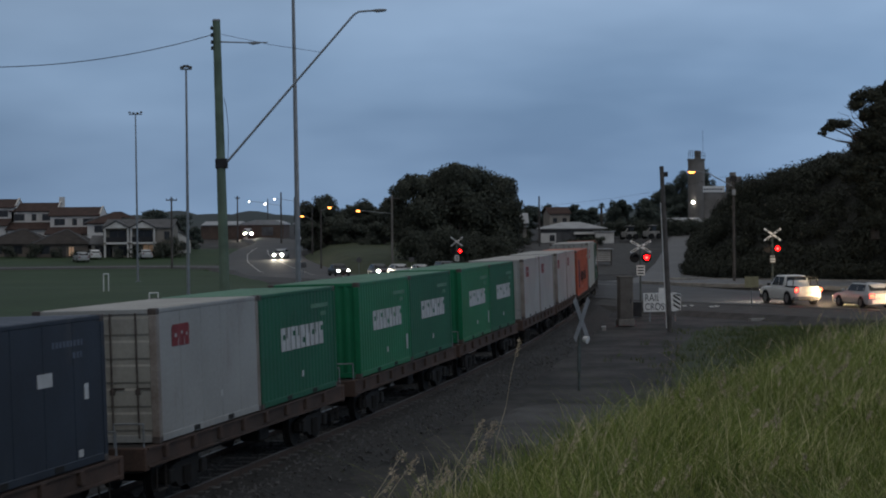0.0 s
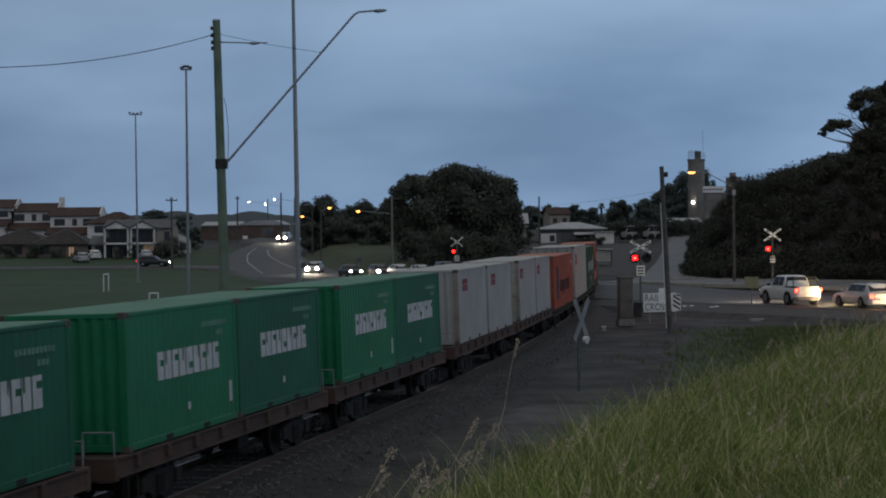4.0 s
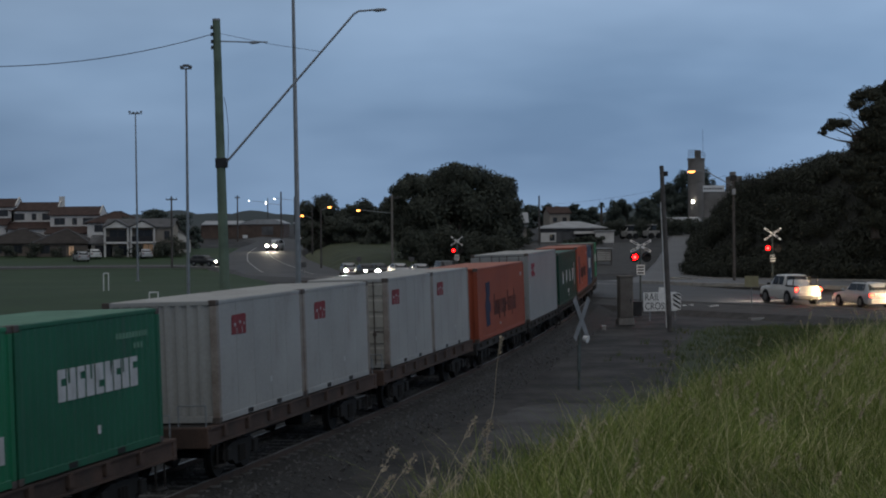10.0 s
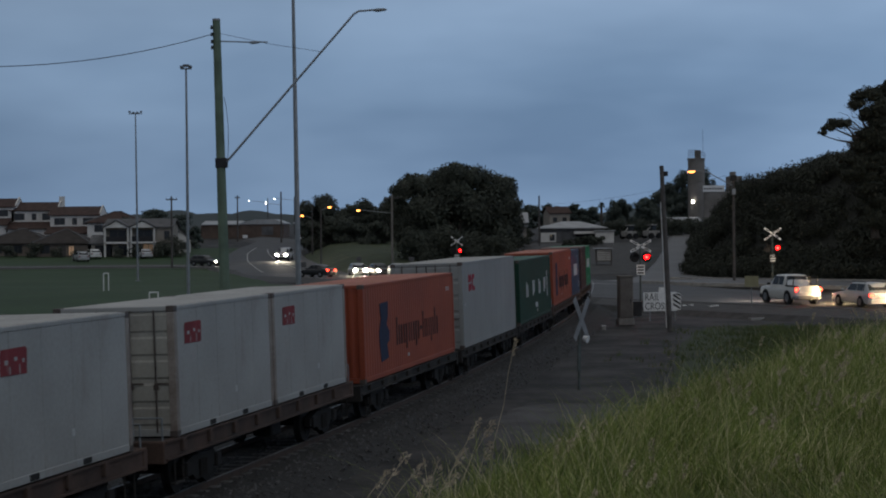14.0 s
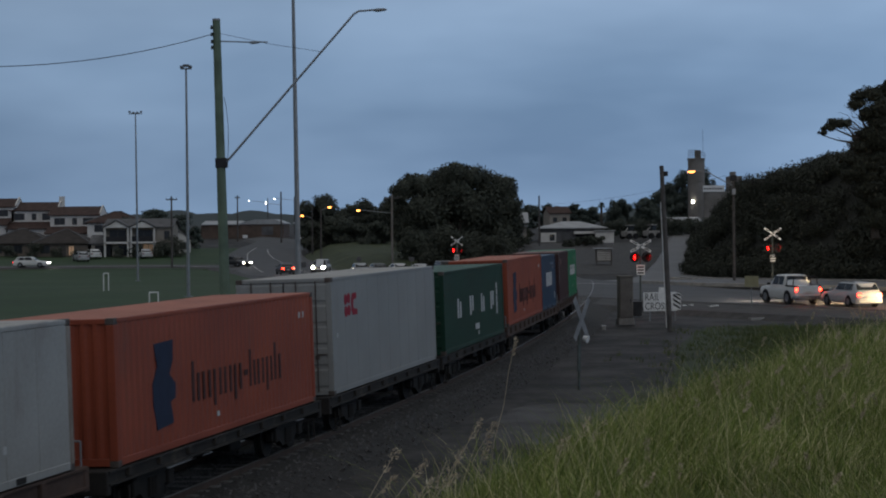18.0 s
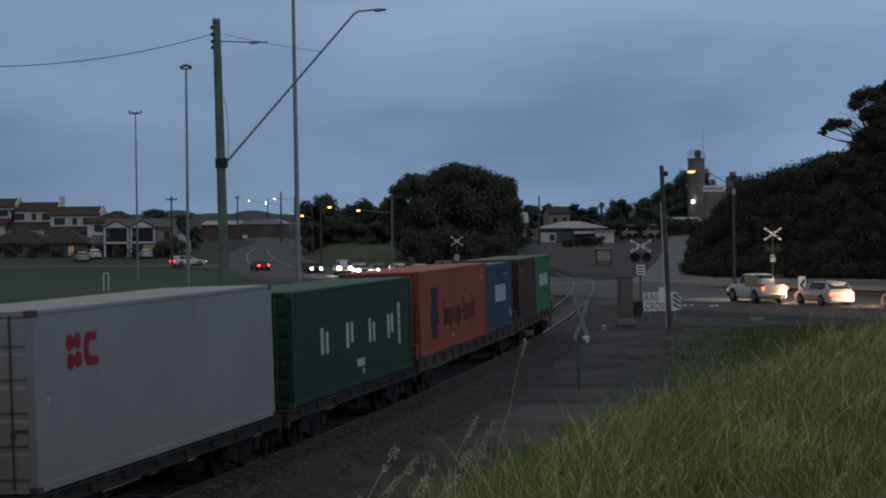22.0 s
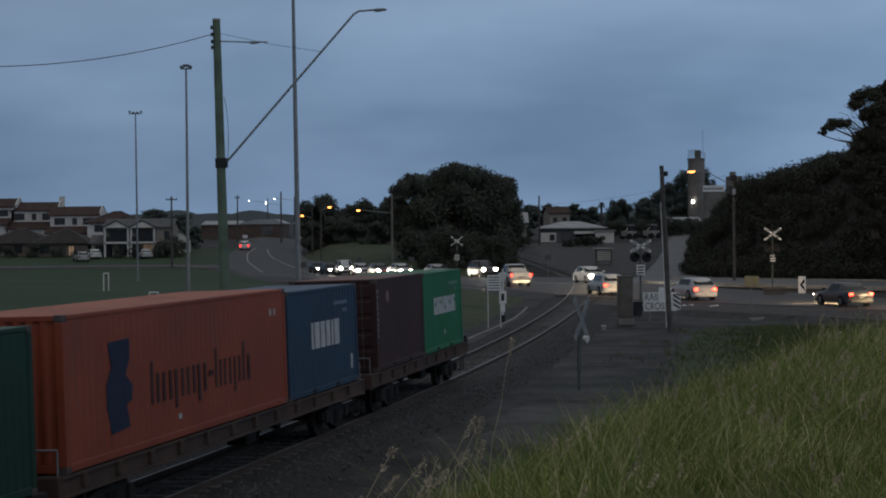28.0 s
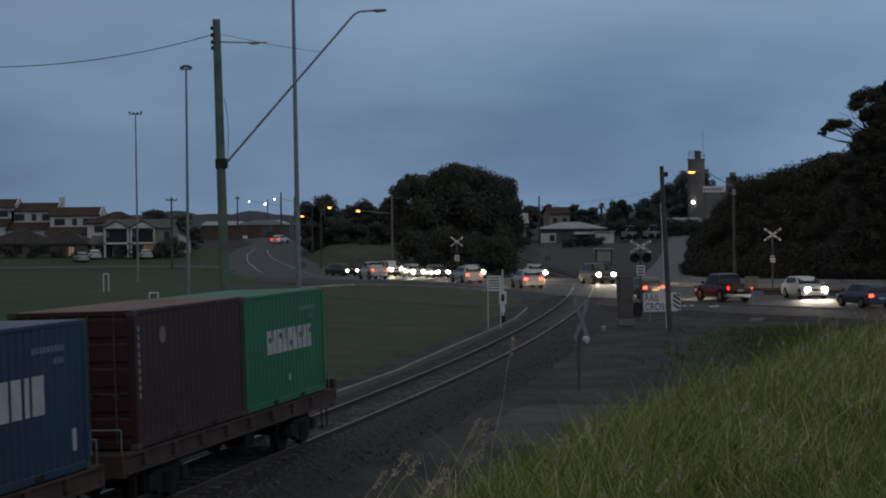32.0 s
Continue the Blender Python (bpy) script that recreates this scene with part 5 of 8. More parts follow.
def blade_cross(parent, z, y, span=1.25, rise=0.95, mat=None, wide=0.13, lettered=True):
    for s in (-1, 1):
        a = math.atan2(rise * s, span)
        m = pose(0, y - 0.012 * (s + 1), z) @ Matrix.Rotation(-a, 4, "Y")
        b = part("cross_blade", Mesh().box(-math.hypot(span, rise) / 2, math.hypot(span, rise) / 2, -0.006, 0.006, -wide / 2, wide / 2, 0.004), mat or SIGN_WHITE, parent, m=m)
        for k in range((3 if s > 0 else 2) if lettered else 0):
            x = -0.45 + 0.45 * k if s > 0 else -0.42 + 0.84 * k
            part("lettering", Mesh().box(x - 0.17, x + 0.17, -0.0085, -0.0065, -0.03, 0.03), BLACK, b)


LAMPS = []


def crossing_signal(x, y, turn, tall, label, boards=True, gap=1.02, rise=0.95):
    """A flashing-light signal: post, two hooded lamps, crossed blades; the lamps face local -y."""
    g = thing("crossing_signal", label, "crossing signal", "flashing lights at the level crossing", m=pose(x, y, gz(y) - 0.1, 0, 0, turn))
    part("post", Mesh().rod((0, 0.06, 0), (0, 0.06, tall + 0.25), 0.06, n=10), POST_DARK, g)
    part("base", Mesh().box(-0.3, 0.3, -0.24, 0.36, 0, 0.22, 0.04), STEEL_DARK, g)
    lz = tall - gap
    part("lamp_bar", Mesh().rod((-0.36, 0.05, lz), (0.36, 0.05, lz), 0.03, n=8), STEEL_DARK, g)
    for sx in (-1, 1):
        t = part("backboard", Mesh().rod((0, 0.0, 0), (0, 0.025, 0), 0.30, n=24), BLACK, g, "round black backing board", m=pose(sx * 0.36, -0.02, lz))
        part("housing", Mesh().rod((0, 0.02, 0), (0, 0.15, 0), 0.13, 0.09, n=16), BLACK, t)
        visor = Mesh()
        for k in range(9):
            a0, a1 = math.pi * (0.05 + 0.1 * k), math.pi * (0.15 + 0.1 * k)
            visor.add([(0.212 * math.cos(a0), -0.015, 0.212 * math.sin(a0)), (0.212 * math.cos(a1), -0.015, 0.212 * math.sin(a1)), (0.207 * math.cos(a1), -0.26, 0.207 * math.sin(a1)), (0.207 * math.cos(a0), -0.26, 0.207 * math.sin(a0)), (0.222 * math.cos(a0), -0.015, 0.222 * math.sin(a0)), (0.222 * math.cos(a1), -0.015, 0.222 * math.sin(a1)), (0.217 * math.cos(a1), -0.26, 0.217 * math.sin(a1)), (0.217 * math.cos(a0), -0.26, 0.217 * math.sin(a0))], [(0, 1, 2, 3), (4, 7, 6, 5), (2, 6, 7, 3)])
        part("hood", visor, BLACK, t)
        # added turn stands for flashing: glowing face forward when lit, dark back when out
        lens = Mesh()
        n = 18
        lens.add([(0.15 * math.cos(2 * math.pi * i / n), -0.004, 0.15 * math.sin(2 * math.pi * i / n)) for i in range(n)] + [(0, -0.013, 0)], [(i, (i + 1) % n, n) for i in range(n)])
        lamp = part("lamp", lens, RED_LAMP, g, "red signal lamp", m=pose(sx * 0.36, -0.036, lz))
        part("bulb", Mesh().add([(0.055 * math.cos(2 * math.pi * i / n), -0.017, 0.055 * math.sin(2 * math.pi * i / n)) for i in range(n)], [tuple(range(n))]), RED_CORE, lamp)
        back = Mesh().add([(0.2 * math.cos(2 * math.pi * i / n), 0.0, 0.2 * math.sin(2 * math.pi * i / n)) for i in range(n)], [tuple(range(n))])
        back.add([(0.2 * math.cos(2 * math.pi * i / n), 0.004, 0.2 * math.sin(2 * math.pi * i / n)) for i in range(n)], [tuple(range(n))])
        part("dark_flip_back", back, BLACK, lamp)
        # added rim keeps the turned-away glow off the backboard
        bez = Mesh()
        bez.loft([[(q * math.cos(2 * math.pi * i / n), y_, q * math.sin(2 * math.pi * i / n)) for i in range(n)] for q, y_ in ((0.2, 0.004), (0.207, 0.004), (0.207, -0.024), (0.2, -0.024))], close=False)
        part("glow_stop_rim", bez, BLACK, lamp)
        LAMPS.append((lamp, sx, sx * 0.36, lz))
    blade_cross(g, tall, -0.03, 1.25, rise)
    if boards:
        sg = part("instruction_sign", Mesh().box(-0.25, 0.25, -0.02, -0.005, lz - 1.05, lz - 0.45, 0.01), SIGN_WHITE if boards == "white" else BLACK, g)
        for k in range(3 if boards == "white" else 2):
            part("lettering", Mesh().box(-0.19, 0.19, -0.024, -0.021, lz - 0.98 + k * 0.17, lz - 0.89 + k * 0.17), BLACK if boards == "white" else SIGN_WHITE, sg)
        BOARDS.append((sg, lz, boards))
    return g


BOARDS = []
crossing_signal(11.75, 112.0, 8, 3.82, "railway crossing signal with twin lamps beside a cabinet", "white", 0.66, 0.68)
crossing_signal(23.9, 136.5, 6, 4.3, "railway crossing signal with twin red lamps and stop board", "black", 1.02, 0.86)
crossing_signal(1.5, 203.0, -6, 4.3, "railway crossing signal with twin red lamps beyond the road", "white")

SCRAPS = ((15.0, 117.2, 1.0), (15.5, 117.5, 0.7), (16.5, 115.8, 0.8), (16.9, 116.5, 1.1), (22.2, 122.2, 1.0), (22.6, 122.1, 0.8), (23.2, 122.0, 1.2))
# the near crossed blades beside the track, seen nearly edge-on
g = thing("crossbuck", "weathered crossed-blade sign on a leaning post beside the track", "crossbuck", m=pose(4.55, 62.8, -0.42, 0, 1.5, 61))
part("post", Mesh().rod((0, 0.05, 0), (0, 0.05, 2.65), 0.045, n=10).box(-0.11, 0.11, 0.02, 0.08, 0.6, 1.5, 0.02), POST_DARK, g)
blade_cross(g, 2.38, -0.02, 1.1, 1.36, BLADE, 0.25, False)
part("lamp_cowl", Mesh().rod((0.25, 0, 1.72), (0.25, -0.16, 1.68), 0.10, 0.13, n=12), WHITE, g, "pale round cowl")

# letters of the railway crossing board
def letters(text, parent, x, z, size, y, mat):
    cu = bpy.data.curves.new("lettering", "FONT")
    cu.body, cu.size, cu.extrude, cu.align_x = text, size, 0.003, "LEFT"
    ob = new("lettering", cu)
    dg = bpy.context.evaluated_depsgraph_get()
    me = bpy.data.meshes.new_from_object(ob.evaluated_get(dg))
    bpy.data.objects.remove(ob)
    me.materials.clear()
    me.materials.append(mat)
    o = part("lettering", me, mat, parent)
    o.matrix_basis = pose(x, y, z, 90, 0, 0) @ Matrix.Diagonal((0.75, 1, 1, 1))
    return o


for sg, lz, kind in BOARDS:
    if kind == "black":
        letters("STOP", sg, -0.2, lz - 0.64, 0.2, -0.024, SIGN_WHITE)
g = thing("railway_crossing_sign", "white RAIL CROSS board with black letters and striped panel", "road sign", m=pose(11.95, 103.5, -0.3, 0, -0.6, 4))
part("board", Mesh().box(-0.95, 0.9, -0.012, 0.012, 0.55, 1.58, 0.008), SIGN_WHITE, g)
letters("RAIL", g, -0.88, 1.14, 0.56, -0.016, BLACK)
letters("CROSS", g, -0.88, 0.64, 0.56, -0.016, BLACK)
for x in (-0.6, 0.35, 0.8):
    part("post", Mesh().rod((x, 0.05, 0), (x, 0.05, 1.5), 0.035, n=8), GALV, g)
part("overlaid_plate", Mesh().box(-0.10, 0.24, -0.05, -0.03, 1.0, 1.85, 0.01), SIGN_WHITE, g, "blank white plate over the board")
hz = part("hazard_panel", Mesh().box(0.68, 1.11, -0.04, -0.02, 0.60, 1.52, 0.01), SIGN_WHITE, g, "striped hazard panel")
for k in range(4):
    z0 = 0.60 + k * 0.25
    z1 = [min(1.5, z) for z in (z0 + 0.26, z0 + 0.39, z0 + 0.13)]
    part("stripe", Mesh().add([(0.70, -0.043, z1[0]), (0.70, -0.043, z1[1]), (1.09, -0.043, z1[2]), (1.09, -0.043, max(0.62, z0))], [(0, 1, 2, 3)]), BLACK, hz)

g = thing("relay_cabinet", "weathered grey signal relay cabinet on a concrete footing", "cabinet", m=pose(9.75, 101.0, -0.35, 0, 0, 6))
part("body", Mesh().box(-0.37, 0.37, -0.36, 0.36, 0.35, 2.55, 0.03), CABINET, g)
part("roof_cap", Mesh().box(-0.41, 0.41, -0.4, 0.4, 2.55, 2.64, 0.03), CABINET, g)
part("door", Mesh().box(-0.33, 0.33, -0.385, -0.36, 0.45, 2.45, 0.01), CABINET, g)
part("handle", Mesh().box(0.2, 0.24, -0.42, -0.385, 1.2, 1.42, 0.008), STEEL_DARK, g)
part("footing", Mesh().box(-0.43, 0.43, -0.42, 0.42, 0.0, 0.35, 0.03), CONCRETE_DARK, g)
g = thing("track_box", "small pale trackside junction box", "junction box", m=pose(8.3, 97.5, -0.42))
part("body", Mesh().box(-0.10, 0.10, -0.09, 0.09, -0.02, 0.2, 0.02), KERB, g)
part("lid", Mesh().box(-0.12, 0.12, -0.11, 0.11, 0.2, 0.23, 0.01), WHITE, g)
g = thing("point_motor_box", "dark low equipment box behind the cabinet", "equipment box", m=pose(11.2, 109.6, -0.3))
part("body", Mesh().box(-0.35, 0.35, -0.3, 0.3, 0.0, 0.75, 0.04), STEEL_DARK, g)
part("lid", Mesh().box(-0.39, 0.39, -0.34, 0.34, 0.75, 0.83, 0.03), STEEL_DARK, g)

g = thing("notice_board", "white trackside notice board on two thin posts", "notice board", m=pose(2.65, 98.0, -0.3, 0, 0, -3))
for x in (-0.33, 0.33):
    part("post", Mesh().rod((x, 0.03, 0), (x, 0.03, 2.75), 0.022, n=8), WHITE, g)
nb = part("board", Mesh().box(-0.36, 0.36, -0.012, 0.012, 1.95, 2.75, 0.006), SIGN_WHITE, g)
for k in range(5):
    part("lettering", Mesh().box(-0.29, 0.29, -0.016, -0.0135, 2.05 + k * 0.14, 2.10 + k * 0.14), STEEL_DARK, nb)
g = thing("marker_post", "white marker post with black banded sign", "marker post", m=pose(3.25, 103.0, -0.3))
part("post", Mesh().rod((0, 0.03, 0), (0, 0.03, 2.95), 0.05, n=10), WHITE, g)
mk = part("plate", Mesh().box(-0.2, 0.2, -0.04, -0.02, 1.05, 1.75, 0.01), SIGN_WHITE, g)
part("symbol", Mesh().box(-0.08, 0.08, -0.045, -0.042, 1.2, 1.6), BLACK, mk)
part("lower_plate", Mesh().box(-0.12, 0.12, -0.04, -0.02, 0.6, 1.0, 0.01), SIGN_WHITE, g)
part("dark_foot", Mesh().box(-0.13, 0.13, -0.05, 0.1, 0.0, 0.42, 0.02), BLACK, g)

for x, y, s in SCRAPS:
    g = thing("paper_scrap", "pale scrap of litter lying by the road", "litter", "scraps of litter", m=pose(x, y, gz(y) - (0.085 if y < 126 else 0.02), 0, 0, 30 * s))
    part("sheet", Mesh().add([(-0.16 * s, -0.1, 0.0), (0.14, -0.12 * s, 0.012), (0.18 * s, 0.09, 0.05), (0.0, 0.14, 0.02), (-0.15, 0.1 * s, 0.045)], [(0, 1, 2, 3, 4)]).box(-0.08, 0.07, -0.05, 0.05, 0.005, 0.05, 0.01), SIGN_WHITE, g)
g = thing("yellow_road_sign", "blank back of a faded yellow road sign on one post", "road sign", m=pose(19.0, 116.0, -0.42, 0, 0, 0))
part("post", Mesh().rod((0, 0.03, 0), (0, 0.03, 2.15), 0.03, n=8), GALV, g)
part("board", Mesh().box(-0.43, 0.43, -0.012, 0.012, 1.51, 2.19, 0.01), YELLOWISH, g)
g = thing("low_barrier", "low dark slatted barrier beside the signal", "barrier", m=pose(23.4, 133.0, -0.45, 0, 0, 6))
part("rail_top", Mesh().box(-0.8, 0.8, -0.04, 0.04, 0.78, 0.92, 0.01), OLD_WOOD, g)
for k in range(3):
    part("board", Mesh().box(-0.78, 0.78, -0.03, 0.0, 0.06 + 0.24 * k, 0.27 + 0.24 * k, 0.01), STEEL_DARK, g)
for x in (-0.7, 0.7):
    part("post", Mesh().box(x - 0.05, x + 0.05, 0.0, 0.1, 0.0, 0.9, 0.01), OLD_WOOD, g)
g = thing("chevron_marker", "white arrow marker on a short post beside the road", "road sign", m=pose(26.45, 138.8, -0.46, 0, 0, 4))
part("post", Mesh().rod((0, 0.03, 0), (0, 0.03, 1.2), 0.03, n=8), GALV, g)
cb = part("board", Mesh().box(-0.27, 0.27, -0.012, 0.012, 0.25, 1.5, 0.01), SIGN_WHITE, g)
part("arrow", Mesh().add([(-0.18, -0.016, 0.88), (0.2, -0.016, 1.35), (0.2, -0.016, 1.05), (0.02, -0.016, 0.88), (0.2, -0.016, 0.7), (0.2, -0.016, 0.42)], [(0, 1, 2, 3), (0, 3, 4, 5)]), BLACK, cb)
for x, y, hgt, lab in ((-10.5, 235, 2.4, "small round grey road sign on a thin post"), (-4.0, 238, 2.3, "small dull grey road sign on a thin post"), (-15.9, 214, 2.2, "small dull grey arrow sign on a short post"), (12.6, 226, 2.6, "dull grey sign on a post by the rails")):
    g = thing("small_road_sign", lab, "road sign", m=pose(x, y, gz(y) - 0.25))
    part("post", Mesh().rod((0, 0.03, 0), (0, 0.03, hgt), 0.035, n=8), GALV, g)
    part("plate", Mesh().rod((0, -0.02, hgt - 0.3), (0, 0.0, hgt - 0.3), 0.34, n=16) if "round" in lab else Mesh().box(-0.35, 0.35, -0.02, 0.0, hgt - 0.6, hgt, 0.01), ROOF_GREY, g)

# ---------------------------------------------------------------- poles, masts and lamps
g = thing("utility_pole", "tall greenish timber power pole with a long bracket lamp", "utility pole", m=pose(-9.22, 80.0, -0.4, 0, -1.28, 0))
part("pole", Mesh().rod((0, 0, 0), (0, 0, 14.25), 0.235, 0.165, n=14), POLE_WOOD, g)
part("cap", Mesh().rod((0, 0, 14.25), (0, 0, 14.33), 0.175, 0.16, n=14), GALV, g)
part("bracket_collar", Mesh().box(-0.22, 0.28, -0.2, 0.2, 8.0, 8.42, 0.03), STEEL_DARK, g)
arm = part("bracket_arm", Mesh().tube([(0.2, 0, 8.2), (2.9, 0, 11.15), (5.7, 0, 14.2), (5.85, 0, 14.36), (6.05, 0, 14.47), (6.7, 0, 14.5)], 0.05, 0.04, 8), GALV, g)
part("lamp_head", Mesh().loft([ring(0, 0.05, -0.03, 0.03, 0.015), ring(0.2, 0.11, -0.08, 0.05, 0.03), ring(0.5, 0.10, -0.05, 0.05, 0.03), ring(0.62, 0.04, -0.02, 0.03, 0.01)], m=pose(6.62, 0, 14.5, 0, -4, -90)), GALV, arm)
arm = part("short_arm", Mesh().tube([(0.15, 0, 13.37), (1.3, 0, 13.3), (2.15, 0, 13.28)], 0.03, 0.025, 8), GALV, g)
part("lamp_head", Mesh().loft([ring(0, 0.04, -0.03, 0.03, 0.015), ring(0.15, 0.09, -0.08, 0.04, 0.03), ring(0.42, 0.08, -0.05, 0.04, 0.03), ring(0.5, 0.04, -0.02, 0.03, 0.01)], m=pose(1.35, 0, 13.29, 0, 0, -90)), GALV, arm)
for z in (13.9, 13.6, 13.3, 13.05):
    part("insulator", Mesh().rod((-0.2, -0.1, z), (-0.2, -0.1, z + 0.14), 0.06, 0.04, n=8).rod((-0.08, 0, z), (-0.24, -0.12, z), 0.02, n=6), STEEL_DARK, g)
wire = Mesh()
pts = [(0.22, 0, 11.0), (0.30, 0, 10.6), (0.36, 0, 9.8), (0.34, 0, 8.9), (0.28, 0, 8.1)]
wire.tube(pts, 0.012, n=5)
part("lamp_cable", wire, WIRE, g)
part("stay_wire", Mesh().tube([(0.15, 0, 13.7), (2.2, 0, 13.2), (4.4, 0, 12.8)], 0.009, n=5), WIRE, g, "thin stay wire to the bracket")


def cable(a, b, sag, r=0.014, label="thin overhead power cable"):
    a, b = Vector(a), Vector(b)
    me = Mesh().tube([a.lerp(b, i / 24) - Vector((0, 0, sag * 4 * (i / 24) * (1 - i / 24))) for i in range(25)], r, n=5)
    return tagged(part("power_cable", me, WIRE), label, "cable", "overhead cables")


cable((-9.6, 79.9, 13.3), (-26.0, 66.0, 12.25), 1.4, 0.017)
cable((25.2, 166.5, 8.9), (60, 210, 10.0), 0.8, 0.02)
cable((25.2, 166.5, 9.2), (-6.65, 247, 8.8), 2.0, 0.009)


def mast(x, y, hgt, lean, heads, label, r=0.14):
    g = thing("floodlight_mast", label, "floodlight mast", "masts round the playing field", m=pose(x, y, gz(y) - 0.32, 0, lean, 0))
    part("pole", Mesh().rod((0, 0, 0), (0, 0, hgt), r, r * 0.5, n=12), GALV, g)
    part("base_plate", Mesh().box(-0.3, 0.3, -0.3, 0.3, 0.0, 0.06, 0.01), GALV, g)
    if heads:
        part("crossarm", Mesh().box(-heads / 2, heads / 2, -0.05, 0.05, hgt - 0.12, hgt, 0.02), GALV, g)
        for k in np.linspace(-heads / 2 + 0.1, heads / 2 - 0.1, 4):
            part("floodlight", Mesh().box(k - 0.13, k + 0.13, -0.24, 0.08, hgt - 0.02 + 0.09 * (round(k * 7) % 2), hgt + 0.16 + 0.09 * (round(k * 7) % 2), 0.04), ROOF_GREY, g)


mast(-36.0, 222.0, 19.8, -0.3, 1.55, "tall thin floodlight mast at the playing field")
mast(-19.50, 144.0, 17.5, -0.05, 0.85, "tall thin floodlight mast with clustered heads")
mast(-9.55, 124.5, 24.0, -0.6, 0, "thick tall steel floodlight mast behind the train", 0.19)

g = thing("leaning_pole", "old leaning grey timber pole with a small transformer", "utility pole", m=pose(11.55, 96.0, -0.42, 0, -2.6, 0))
part("pole", Mesh().rod((0, 0, 0), (0, 0, 8.45), 0.14, 0.11, n=12), OLD_WOOD, g)
part("fitting", Mesh().box(0.1, 0.3, -0.08, 0.08, 7.9, 8.15, 0.02), STEEL_DARK, g)
part("conduit", Mesh().rod((-0.17, -0.06, 0.2), (-0.15, -0.06, 6.6), 0.022, n=6), WHITE, g, "pale conduit strapped to the pole")

g = thing("street_lamp", "timber pole with an orange lit street lamp on a long arm", "street lamp", m=pose(25.75, 166.5, gz(166) - 0.15, 0, -0.2, 0))
part("pole", Mesh().rod((0, 0, 0), (0, 0, 9.55), 0.14, 0.10, n=12), OLD_WOOD, g)
part("pole_top", Mesh().box(-0.28, 0.28, -0.12, 0.12, 9.0, 9.5, 0.03), STEEL_DARK, g)
part("junction_box", Mesh().box(-0.16, 0.16, -0.26, -0.12, 7.8, 8.3, 0.02), GALV, g)
arm = part("arm", Mesh().rod((-0.1, 0, 8.6), (-2.2, 0, 9.75), 0.04, n=8).rod((-2.2, 0, 9.75), (-3.4, 0, 10.0), 0.035, n=8), GALV, g)
part("lamp_head", Mesh().box(-4.1, -3.3, -0.14, 0.14, 9.9, 10.05, 0.04), GALV, arm)
part("lamp_bulb", Mesh().loft([ring(0, 0.06, -0.04, 0.0, 0.02), ring(0.2, 0.14, -0.15, 0.0, 0.06), ring(0.5, 0.14, -0.15, 0.0, 0.06), ring(0.68, 0.06, -0.04, 0.0, 0.02)], m=pose(-3.36, 0, 9.92, 0, 0, 90)), SODIUM, arm, "glowing orange lamp")


def bracket_lamp(x, y, base_x, top, lz, mat, label, arm_y=0.0):
    g = thing("street_lamp", label, "street lamp", "street lamps along the road", m=pose(base_x, y, gz(y) - 0.3))
    hgt = top - gz(y) + 0.3
    part("pole", Mesh().rod((0, 0, 0), (0, 0, hgt), 0.13, 0.09, n=10), OLD_WOOD, g)
    z = lz - gz(y) + 0.3
    arm = part("arm", Mesh().rod((0, 0, min(hgt, z) - 0.4), (x - base_x, 0, z + 0.1), 0.04, n=8), GALV, g)
    k = 0.48 if mat is WHITE_LAMP else 0.9
    part("lamp_bulb", Mesh().loft([ring(-0.24 * k, 0.06 * k, -0.08 * k, 0.05 * k, 0.025 * k), ring(-0.12 * k, 0.18 * k, -0.15 * k, 0.09 * k, 0.05 * k), ring(0.12 * k, 0.18 * k, -0.15 * k, 0.09 * k, 0.05 * k), ring(0.24 * k, 0.06 * k, -0.08 * k, 0.05 * k, 0.025 * k)], m=pose(x - base_x, 0, z, 0, 0, 90)), mat, arm, "glowing lamp")


bracket_lamp(-22.4, 300, -20.8, 8.0, 6.5, SODIUM, "distant street lamp glowing orange")
bracket_lamp(-15.5, 258, -16.7, 7.4, 7.45, SODIUM, "street lamp glowing orange by the trees")
bracket_lamp(-11.1, 247.5, -6.67, 8.4, 6.9, SODIUM, "timber pole with a glowing orange street lamp")
bracket_lamp(-43.2, 420, -39.0, 11.0, 10.4, WHITE_LAMP, "distant white street lamp on the hill")
bracket_lamp(-40.4, 430, -37.0, 10.5, 9.95, WHITE_LAMP, "distant white street lamp on the hill")
bracket_lamp(-35.7, 400, -31.5, 11.0, 10.6, WHITE_LAMP, "distant white street lamp on the hill")
for x, y, hgt, cross in ((-38.3, 266, 10.2, 1.6), (-38.9, 357, 8.8, 0.9), (-29.6, 345, 9.6, 0), (16.9, 330, 8.8, 0), (10.6, 300, 7.0, 0), (42.5, 240, 11.2, 2.0), (-6.65, 247, 10.3, 2.0)):
    g = thing("utility_pole", "plain dark timber power pole", "utility pole", "distant power poles", m=pose(x, y, gz(y) - 0.3))
    part("pole", Mesh().rod((0, 0, 0), (0, 0, hgt), 0.17, 0.12, n=10), CONCRETE_DARK if x == -6.65 else OLD_WOOD, g)
    if cross:
        part("crossarm", Mesh().box(-cross / 2, cross / 2, -0.07, 0.07, hgt - 0.55, hgt - 0.4, 0.01), OLD_WOOD, g)
        for k in (-0.45, -0.15, 0.15, 0.45):
            part("insulator", Mesh().rod((k * cross, 0, hgt - 0.4), (k * cross, 0, hgt - 0.2), 0.05, 0.03, n=8), STEEL_DARK, g)

